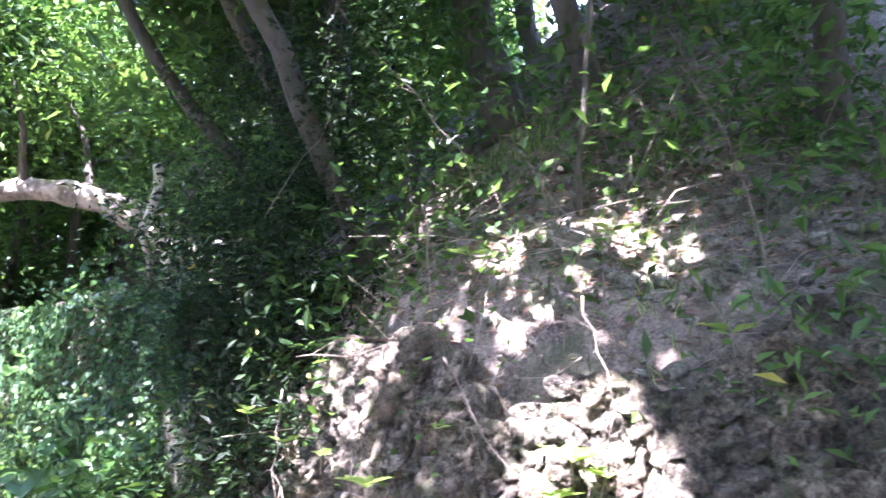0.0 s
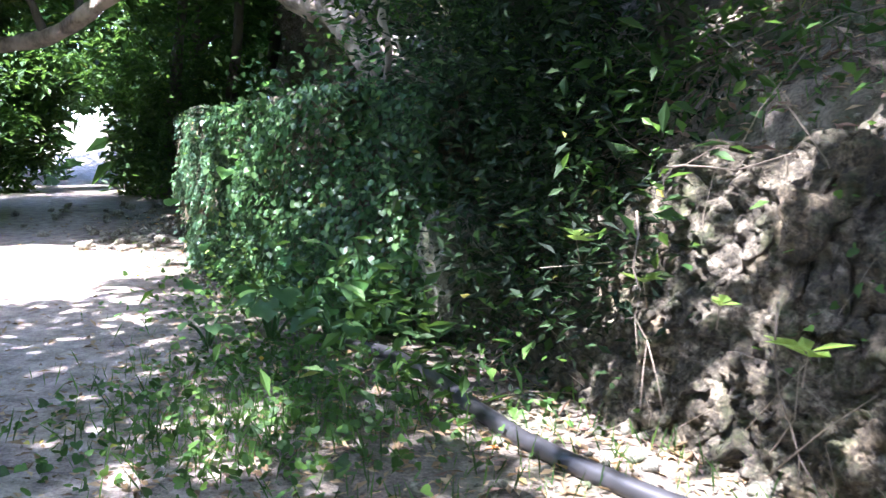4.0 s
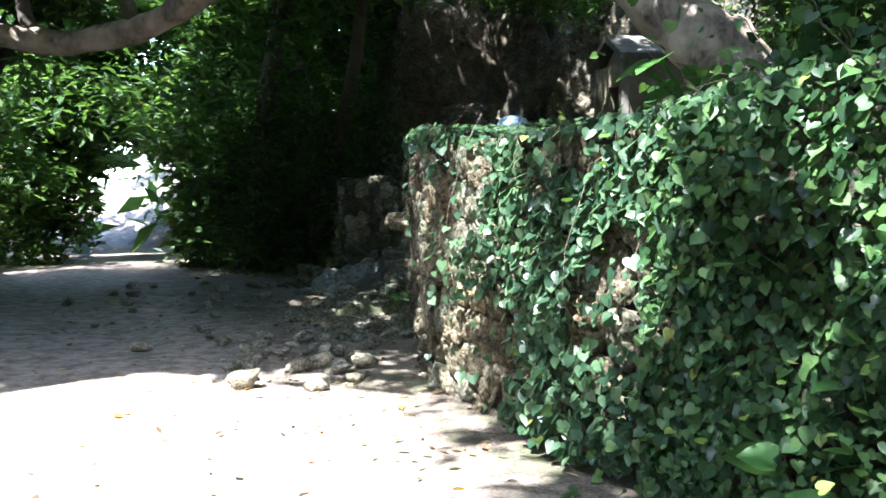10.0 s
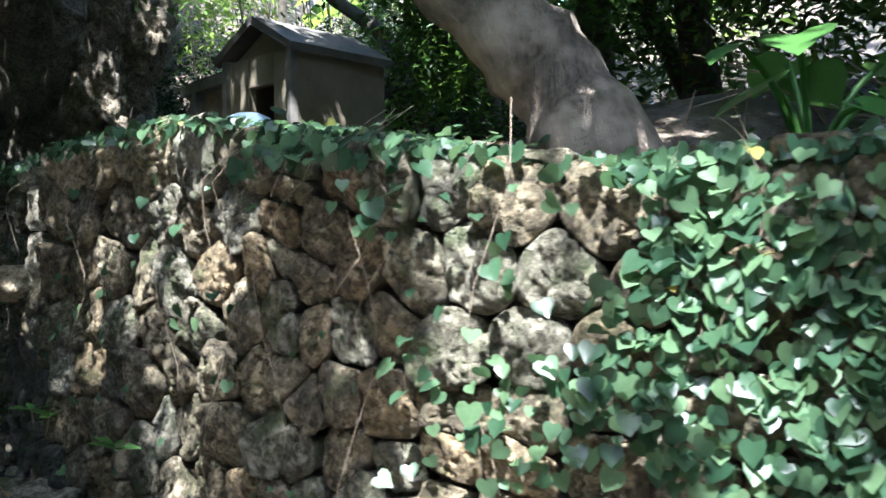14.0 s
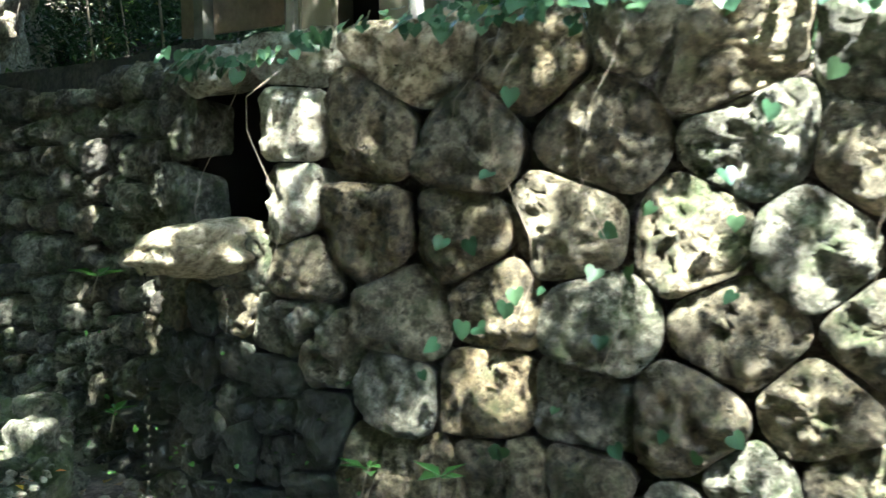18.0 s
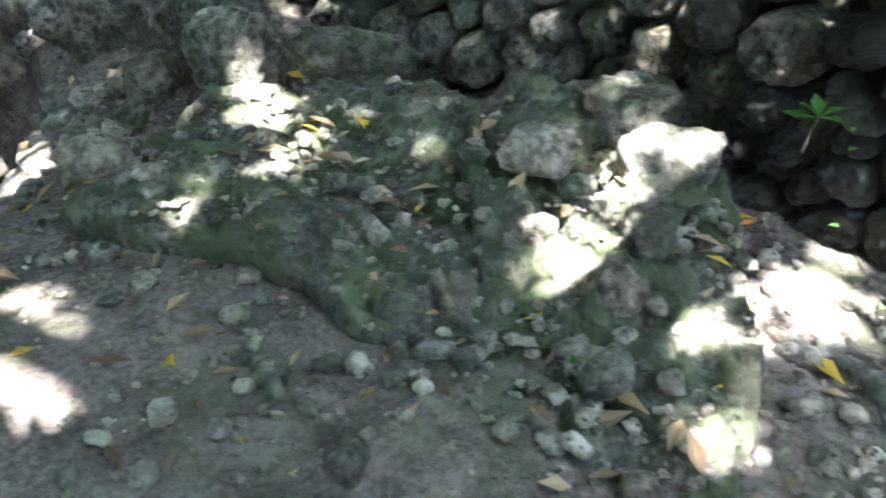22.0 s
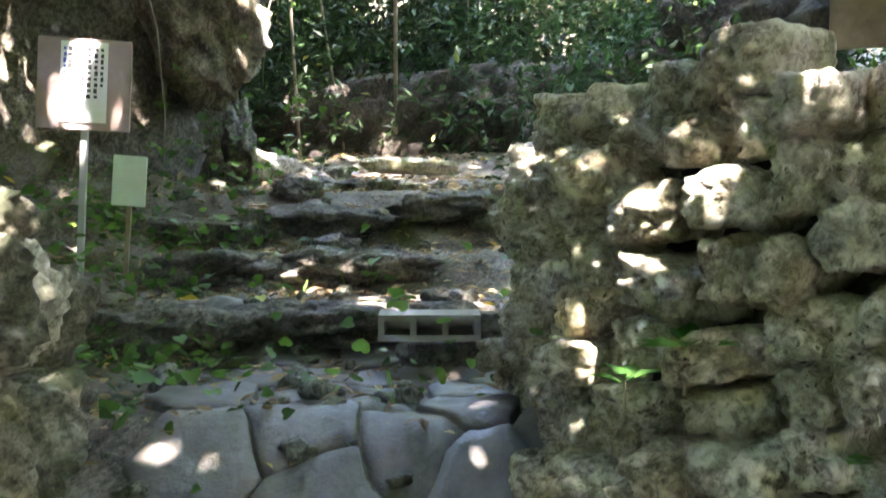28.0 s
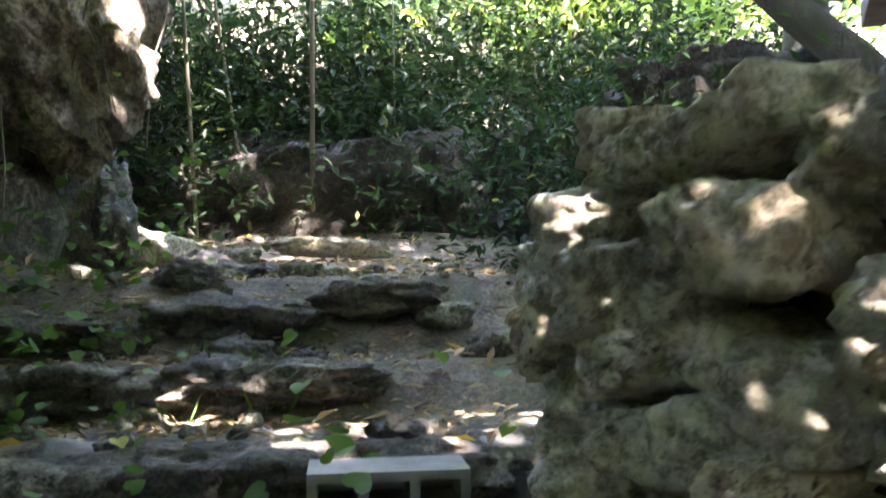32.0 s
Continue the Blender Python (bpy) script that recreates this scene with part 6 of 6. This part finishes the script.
PEBBLE = [rock_mesh("pebble", 701 + i, 2, 0.7, 0.6, STONE_PALE) for i in range(5)]
PEBBLE_D = [rock_mesh("pebble", 711 + i, 2, 0.7, 0.6, STONE_MOSSY) for i in range(5)]
scatter_stones("rubble", "pale limestone rubble and pebbles before the spring", [(-7.7, 16.4, 0.4, 0.7, 300, 0.012, 0.08), (-7.3, 15.2, 0.3, 0.4, 260, 0.015, 0.08), (-7.6, 15.2, 0.4, 0.4, 650, 0.008, 0.035), (-7.9, 16.3, 0.35, 0.6, 500, 0.008, 0.035), (-7.8, 17.9, 0.3, 0.4, 120, 0.02, 0.12), (-8.4, 16.6, 0.5, 1.0, 160, 0.01, 0.06), (-7.0, 12.3, 0.4, 0.6, 40, 0.03, 0.22), (-7.6, 13.3, 0.5, 0.7, 50, 0.03, 0.2), (-9.5, 17.5, 1.5, 2, 60, 0.03, 0.25)], 1, PEBBLE)
scatter_stones("rubble", "mossy rubble and stones on the damp ground", [(-7.7, 16.6, 0.5, 0.9, 240, 0.015, 0.1), (-6.9, 20.0, 0.8, 0.8, 160, 0.02, 0.14), (-5.2, 21.2, 0.9, 0.7, 160, 0.02, 0.12), (-7.1, 14.3, 0.25, 0.8, 90, 0.03, 0.18), (-9.5, 19.2, 0.3, 0.3, 60, 0.03, 0.2), (-1.2, 4.6, 0.8, 0.7, 120, 0.02, 0.12), (2.0, 4.9, 0.8, 0.6, 260, 0.03, 0.18), (0.6, 5.6, 0.8, 0.5, 160, 0.03, 0.14)], 2, PEBBLE_D)


def litter(name, label, spots, size, material, seed):
    rr = np.random.default_rng(seed)
    p = np.concatenate([np.stack([rr.normal(x, rx, n), rr.normal(y, ry, n), np.zeros(n)], 1) for x, y, rx, ry, n in spots])
    p[:, 2] = np.array([rest_height(a, b) for a, b in p[:, :2].tolist()]) + 0.012
    nr = rr.normal(0, 0.3, p.shape) + np.array([0, 0, 1.0])
    ob = new(name, leaf_cloud(name, p, nr, rr.uniform(0.5, 1.3, len(p)) * size, material, "blade", rr.normal(0, 1, p.shape), 3.1))
    return tagged(ob, label, "fallen leaves", kind="stuff")


litter("leaf_litter", "dry brown fallen leaves on the ground", [(-3.0, 5.5, 1.6, 1.6, 1800), (-1.0, 4.0, 1.2, 0.9, 1200), (-6.5, 10.5, 1.4, 2.0, 220), (-8, 14, 1.3, 2.5, 500), (-7.7, 16.8, 0.6, 1.0, 220), (-6, 21, 1.3, 1.0, 2600), (-3.8, 22, 1.2, 0.9, 1600), (0.8, 5.4, 1.6, 0.7, 1800), (-3.5, 11.5, 0.8, 1.4, 800)], 0.075, LEAF_DRY, 71)
litter("yellow_leaves", "scattered yellow and orange fallen leaves", [(-7.8, 16.2, 0.6, 0.9, 30), (-7.3, 15.1, 0.3, 0.3, 18), (-6.0, 20.6, 1.0, 0.8, 22), (-4.2, 21.8, 0.8, 0.6, 12), (-6.6, 11.0, 0.6, 1.0, 14), (-2.5, 5.0, 1.2, 1.0, 8)], 0.085, LEAF_YELLOW, 72)

litter("leaf_litter", "pinkish brown withered leaves caught on the bank", [(0.8, 6.2, 1.1, 0.8, 1300), (-0.4, 6.2, 0.6, 0.5, 400), (2.4, 5.4, 0.8, 0.8, 900), (0.6, 4.5, 0.8, 0.25, 300)], 0.1, LEAF_PINK, 73)

# low herbs and grass
thicket("herbs", "low green herbs and seedlings along the road edge", [(-3.0, 6.6, 0.9, 0.8, 0, 0.06, 400), (-3.7, 8.1, 0.7, 0.4, 0, 0.3, 700), (-2.0, 5.6, 0.9, 0.8, 0, 0.05, 250), (-3.0, 5.4, 0.7, 0.6, 0, 0.08, 500), (-2.6, 4.9, 0.5, 0.4, 0, 0.08, 300), (-3.1, 6.6, 0.5, 0.4, 0, 0.1, 300), (0.6, 5.0, 1.0, 0.4, 0, 0.25, 200), (1.0, 5.8, 1.0, 0.4, 0, 0.25, 200), (2.6, 5.2, 0.8, 0.7, 0, 0.3, 400), (2.2, 6.4, 0.9, 0.6, 0, 0.4, 400), (0.2, 6.8, 0.8, 0.4, 0, 0.4, 300), (-4.8, 9.9, 0.3, 0.6, 0, 0.2, 260), (-1.2, 6.4, 0.4, 0.8, 0, 0.35, 120), (-2.2, 7.1, 0.4, 0.4, 0, 0.4, 160)], 0.045, LEAF, 81, "herbs", "heart")
thicket("herbs", "bright young leaves sprouting at the wall's foot", [(-4.3, 8.6, 0.5, 0.4, 0.05, 0.5, 120), (-3.3, 7.6, 0.4, 0.2, 0, 0.3, 40), (2.2, 5.2, 0.6, 0.6, 0, 0.6, 40)], 0.045, LEAF_BRIGHT, 82, "herbs", "heart")


thicket("herbs", "low mossy herbs beside the stone steps", [(-6.9, 21.0, 0.3, 0.3, 0.0, 0.14, 260), (-6.2, 21.7, 0.4, 0.3, 0.0, 0.14, 300), (-5.3, 22.2, 0.5, 0.3, 0.0, 0.2, 260), (-7.4, 20.4, 0.15, 0.2, 0.0, 0.14, 120), (-6.6, 19.75, 0.1, 0.1, 0.0, 0.2, 60)], 0.05, LEAF, 87, "herbs", "heart")
thicket("ferns", "tiny bright ferns on the wet stones under the spring", [(-6.72, 14.98, 0.05, 0.1, 0.2, 0.4, 90), (-6.88, 15.05, 0.05, 0.08, 0.12, 0.25, 70), (-6.8, 14.7, 0.05, 0.1, 0.1, 0.3, 60), (-6.75, 15.6, 0.05, 0.05, 0.2, 0.3, 8)], 0.018, LEAF_BROAD, 84, "ferns", "heart")


thicket("herbs", "large bright heart-leaved plant at the foot of the hedge", [(-4.15, 9.3, 0.25, 0.2, 0.1, 0.5, 70), (-3.9, 8.9, 0.2, 0.2, 0.1, 0.5, 40), (-3.2, 7.75, 0.3, 0.15, 0.1, 0.5, 30), (-3.4, 7.5, 0.3, 0.12, 0.1, 0.3, 16), (-2.85, 7.7, 0.2, 0.15, 0.2, 0.5, 16)], 0.13, LEAF_BROAD, 85, "herbs", "heart")
# leaf colour darkened to stand in for the shade of the hollow
thicket("undergrowth", "small leaves filling the hollow beside the hedge, coloured dark for shade", [(-1.55, 7.1, 0.35, 0.6, 0.1, 1.5, 4200), (-1.1, 6.2, 0.3, 0.4, 0.3, 1.0, 1500), (-1.7, 7.5, 0.6, 0.6, 1.5, 2.8, 6000), (-1.0, 6.9, 0.5, 0.5, 0.8, 2.2, 3500)], 0.08, LEAF_SHADED, 86)


def grass(name, label, spots, seed, material):
    rr = np.random.default_rng(seed)
    p = np.concatenate([np.stack([rr.normal(x, r, n), rr.normal(y, r, n), np.zeros(n)], 1) for x, y, r, n in spots])
    p[:, 2] = ground_height(p[:, 0], p[:, 1])
    nr = rr.normal(0, 1, p.shape) * np.array([1, 1, 0.2])
    up = np.tile(np.array([0, 0, 1.0]), (len(p), 1)) + rr.normal(0, 0.35, p.shape)
    ob = new(name, leaf_cloud(name, p, nr, rr.uniform(0.06, 0.18, len(p)), material, "grass", up, 0.5))
    ob.data.update()
    return tagged(ob, label, "grass", kind="stuff")


grass("grass", "thin dry grass and weeds beside the pipe", [(-2.9, 5.3, 0.4, 500), (-2.2, 5.4, 0.5, 160), (-3.2, 6.4, 0.7, 240), (-1.6, 4.8, 0.4, 90), (-5.7, 20.9, 0.25, 30), (-0.5, 5.5, 0.5, 200), (0.8, 5.4, 0.7, 500), (2.0, 5.0, 0.6, 300), (0.2, 6.6, 0.8, 500), (1.4, 6.4, 0.6, 400)], 91, LEAF)


grass("grass", "tufts of fresh green grass on the bank", [(0.75, 6.5, 0.16, 160), (0.4, 6.9, 0.14, 120), (1.5, 5.9, 0.1, 60), (1.2, 4.9, 0.08, 50), (2.4, 5.6, 0.12, 80), (0.72, 4.75, 0.06, 30)], 92, LEAF_BRIGHT)


# ---- twigs, roots and dead branches ----
def dead_branch(name, label, at, heading, length, seed, material=TWIG, thick=0.012, rise=0.3, category="branch", forks=5):
    rr = random.Random(seed)
    h = Vector(heading).normalized()
    pts = [Vector((0, 0, 0))]
    for k in range(7):
        pts.append(pts[-1] + (h + Vector((rr.uniform(-0.35, 0.35), rr.uniform(-0.35, 0.35), rr.uniform(-0.3, 0.3)))) * length / 7)
    lines = [(pts, [thick * (1 - 0.1 * i) for i in range(8)])]
    for k in range(forks):
        b = pts[rr.randint(1, 6)]
        d = (h + Vector((rr.uniform(-1, 1), rr.uniform(-1, 1), rr.uniform(-0.4, 0.9)))).normalized() * length * rr.uniform(0.15, 0.4)
        lines.append(([b, b + d * 0.5 + Vector((0, 0, 0.02)), b + d], [thick * 0.5, thick * 0.35, thick * 0.15]))
    ob = new(name, join_tubes(name, lines[:1], material, 6))
    for q in lines[1:]:
        part("twig", join_tubes("twig", [q], material, 4), ob)
    ob.location = at
    return tagged(ob, label, category)


for k in range(16):
    rr = random.Random(k)
    x, y = rr.uniform(-4.1, -3.0), rr.uniform(10.6, 11.8)
    dead_branch("dead_branch", "dry grey dead branch piled on the terrace", (x, y, on_ground(x, y) + rr.uniform(0.03, 0.32)), (rr.uniform(-1, 1), rr.uniform(-0.6, 0.6), rr.uniform(-0.05, 0.22)), rr.uniform(0.6, 1.2), 100 + k, thick=0.01, forks=7)
for k, (x, y, z, h, ln) in enumerate(((0.0, 3.75, 1.4, (0.5, -0.2, -0.5), 0.8), (-0.5, 4.1, 0.9, (0.2, -0.2, -1), 0.8), (-0.1, 3.8, 2.2, (0.1, 0, -1), 0.9), (0.9, 3.4, 0.3, (1, -0.1, 0.2), 0.9), (-1.0, 4.7, 1.2, (0.1, -0.3, -1), 0.9), (-0.9, 4.6, 1.4, (1, 0.1, 0.1), 0.7), (0.7, 3.6, 1.7, (0.3, 0, -1), 0.8), (1.6, 3.5, 1.8, (-0.2, 0, 1), 1.4), (-1.3, 5.6, 2.4, (0.4, 0, 0.8), 1.2), (0.2, 4.3, 2.4, (-0.5, 0, 0.8), 1.3))):
    dead_branch("root", "bare root or twig hanging on the rock face", (x, y + 0.75, z), h, ln, 200 + k, ROOT, 0.006, forks=3, category="root")
dead_branch("branch", "bare pale branch hanging down before the hedge", (-2.55, 7.75, 3.1), (-0.05, 0.2, -1), 1.5, 250, BARK, 0.05, forks=4)
for k, (x, y, h, lean) in enumerate(((-1.5, 8.9, 5, (0.2, 0.3)), (0.9, 5.6, 5, (0.2, 0)), (-0.7, 6.9, 5.5, (-0.2, 0.2)), (2.4, 4.6, 5, (0.1, 0)))):
    tree("tree", x, y, h, 0.022, 1.3, 700, 0.14, LEAF, BARK_DARK, "thin pale-stemmed sapling on the bank", 950 + k, lean=lean, limbs=4)

# ---- small plants ----
def sprig(x, y, z, leaves, size, seed, label, material, name="seedling"):
    """A short stem with a whorl of narrow leaves."""
    rr = random.Random(seed)
    ob = tagged(new(name), label, "plant")
    ob.location = (x, y, z)
    tip = Vector((rr.uniform(-0.3, 0.3), rr.uniform(-0.5, 0.0), 0.9)) * size
    part("stem", join_tubes("stem", [([(0, 0, -0.03), tuple(tip * 0.5), tuple(tip)], [0.004, 0.003, 0.002])], TWIG, 5), ob)
    for k in range(leaves):
        a = 2 * math.pi * k / leaves + rr.uniform(-0.3, 0.3)
        d = Vector((math.cos(a), math.sin(a), rr.uniform(-0.35, 0.35)))
        b = tip * rr.uniform(0.75, 1.0)
        n = np.array([[-d.x * 0.35, -d.y * 0.35, 1.0]])
        part("leaf", leaf_cloud("leaf", np.array([tuple(b)]), n, [size * rr.uniform(0.9, 1.5)], material, "blade", np.array([tuple(d)])), ob)
    return ob


for k, (x, y, z, n, sz) in enumerate(((-0.42, 4.75, 0.62, 6, 0.14), (0.62, 4.3, 0.78, 8, 0.16), (0.75, 4.36, 0.7, 7, 0.14), (0.55, 4.32, 0.62, 7, 0.12), (-0.95, 5.35, 0.8, 6, 0.12), (-1.25, 5.7, 0.95, 5, 0.12), (-0.05, 4.75, 0.95, 5, 0.09), (-0.7, 5.0, 0.78, 5, 0.1), (1.5, 4.5, 1.4, 6, 0.14), (0.2, 5.3, 1.9, 6, 0.14), (1.0, 5.2, 2.0, 6, 0.14))):
    sprig(x, y, z, n, sz, 300 + k, "bright narrow-leaved seedling rooted in the rock face", LEAF_BRIGHT)
for k, (x, y, z, n, sz) in enumerate(((-6.98, 15.62, 0.5, 6, 0.07), (-6.84, 16.05, 0.98, 9, 0.1), (-6.86, 13.9, 0.62, 7, 0.08), (-6.62, 13.2, 0.55, 8, 0.09), (-6.75, 14.35, 0.5, 8, 0.08), (-7.15, 18.6, 1.5, 8, 0.1), (-7.12, 18.75, 1.42, 7, 0.08), (-7.12, 18.3, 1.3, 7, 0.08))):
    sprig(x, y, z, n, sz, 330 + k, "small bright fern growing between the wet stones", LEAF_BROAD, "fern")

# ---- broad-leaved plants ----
def elephant_ear(x, y, z, leaves, size, seed, label, material=LEAF_BROAD):
    rr = random.Random(seed)
    ob = tagged(new("elephant_ear_plant"), label, "plant")
    ob.location = (x, y, z)
    for k in range(leaves):
        a = 2 * math.pi * k / leaves + rr.uniform(-0.4, 0.4)
        r, h = size * rr.uniform(0.5, 1.1), size * rr.uniform(0.9, 1.8)
        e = Vector((math.cos(a) * r, math.sin(a) * r, h))
        part("stalk", join_tubes("stalk", [(curve_points([(0, 0, 0), tuple(e * 0.5 + Vector((0, 0, size * 0.3))), tuple(e)], 4), [0.012] * 9)], material, 6), ob)
        n = np.array([[math.cos(a) * 0.5, math.sin(a) * 0.5, 1.0]])
        part("leaf", leaf_cloud("leaf", np.array([tuple(e)]), n, [size * rr.uniform(0.75, 1.1)], material, "heart", np.array([[math.cos(a), math.sin(a), -0.5]])), ob)
    return ob


for k, (x, y, n, sz) in enumerate(((-3.35, 7.15, 7, 0.24), (-2.9, 7.35, 7, 0.26), (-2.8, 6.9, 6, 0.2), (-3.75, 7.0, 5, 0.15), (-4.12, 8.95, 7, 0.2), (-4.35, 9.25, 5, 0.17))):
    elephant_ear(x, y, on_ground(x, y) - 0.02, n, sz, 40 + k, "soft broad-leaved green herb at the foot of the hedge", HEDGE)
elephant_ear(-4.5, 11.3, on_ground(-4.5, 11.3), 8, 0.3, 1, "bright green elephant-ear plant growing on top of the wall")
for k, (x, y, sz) in enumerate(((-1.0, 23.4, 0.5), (0.3, 24.3, 0.6), (1.3, 23.0, 0.55), (-0.3, 25.0, 0.6), (-2.3, 24.6, 0.5), (0.9, 22.0, 0.5))):
    elephant_ear(x, y, on_ground(x, y) + 0.3, 6, sz, 20 + k, "large-leaved green plant on the sunlit slope", LEAF_BRIGHT)

thicket("ivy_tufts", "loose ivy shoots standing up along the hedge top", [(-2.7, 8.25, 0.4, 0.25, 0.0, 0.3, 900), (-3.4, 8.75, 0.4, 0.3, 0.0, 0.25, 900), (-4.2, 9.7, 0.35, 0.4, 0.0, 0.2, 700), (-2.2, 8.2, 0.3, 0.3, 0.0, 0.5, 900)], 0.06, HEDGE, 88, "ivy", "heart", 0.9)
thicket("ground_ivy", "ivy spreading over the terrace behind the wall", [(-4.4, 11.2, 0.5, 0.8, 0.02, 0.08, 300), (-5.2, 12.5, 0.6, 0.7, 0.02, 0.08, 250), (-5.7, 13.9, 0.5, 0.9, 0.02, 0.08, 220), (-3.4, 10.0, 0.6, 0.7, 0.02, 0.12, 300)], 0.08, IVY, 83, "ivy", "heart", 0.35)

# ---- overturned basin and cloth on the terrace ----
bm = bmesh.new()
prof = [(0.17, 0.0), (0.165, 0.03), (0.15, 0.1), (0.12, 0.16), (0.06, 0.185), (0.0, 0.19)]
vs = [bm.verts.new((r, 0, z)) for r, z in prof]
es = [bm.edges.new((vs[i], vs[i + 1])) for i in range(5)]
bmesh.ops.spin(bm, geom=vs + es, cent=(0, 0, 0), axis=(0, 0, 1), angle=2 * math.pi, steps=28)
bmesh.ops.remove_doubles(bm, verts=bm.verts, dist=0.0005)
bmesh.ops.recalc_face_normals(bm, faces=bm.faces)
basin = new("plastic_basin", from_bm("plastic_basin", bm, plain_material("pale_blue_plastic", (0.30, 0.42, 0.55), (0.42, 0.55, 0.68), 5.0, 0.35, 0.03, 0.001), True))
basin.location = (-5.73, 14.02, on_ground(-5.73, 14.02) - 0.01)
tagged(basin, "overturned pale blue plastic basin on the terrace", "basin")

# ---- glowing panel for the daylight at the end of the road ----
glow = Nodes("daylight_glow")
# no lamp: the emission stands in for sunlit country beyond the trees
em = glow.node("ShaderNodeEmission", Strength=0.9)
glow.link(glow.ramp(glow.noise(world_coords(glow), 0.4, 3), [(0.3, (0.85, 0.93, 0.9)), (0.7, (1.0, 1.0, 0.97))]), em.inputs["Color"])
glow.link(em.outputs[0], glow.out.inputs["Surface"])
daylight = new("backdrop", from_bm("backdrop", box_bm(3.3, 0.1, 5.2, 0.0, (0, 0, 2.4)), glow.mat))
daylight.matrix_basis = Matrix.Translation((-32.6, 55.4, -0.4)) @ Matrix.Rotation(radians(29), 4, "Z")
tagged(daylight, "glowing panel standing in for hazy bright country at the end of the road", "backdrop", kind="structure")

# ---- far woods ----
rr = np.random.default_rng(77)
N = 24000
ang = rr.uniform(0, 2 * math.pi, N)
rad = rr.uniform(19, 30, N)
fx, fy = -6 + np.cos(ang) * rad, 12 + np.sin(ang) * rad
fz = rr.uniform(0, 1, N) ** 0.9 * 13
open_way = ~road_lane(np.stack([fx, fy, fz], 1))
glow_gap = (np.abs((fx + 9) * 0.72 - (fy - 18) * 0.69) < 3.0) & (fx > 2) & (fz > 6)
q = np.stack([fx, fy, fz + np.minimum(ground_height(fx, fy), 3)], 1)[~open_way & ~glow_gap]
tagged(new("far_woods", leaf_cloud("far_woods", q, rr.normal(0, 0.8, q.shape) + np.array([0, 0, 0.6]), rr.uniform(0.7, 1.4, len(q)), LEAF, "blade", rr.normal(0, 1, q.shape), 3.1)), "dense dark woods surrounding the grove", "woods", kind="stuff")
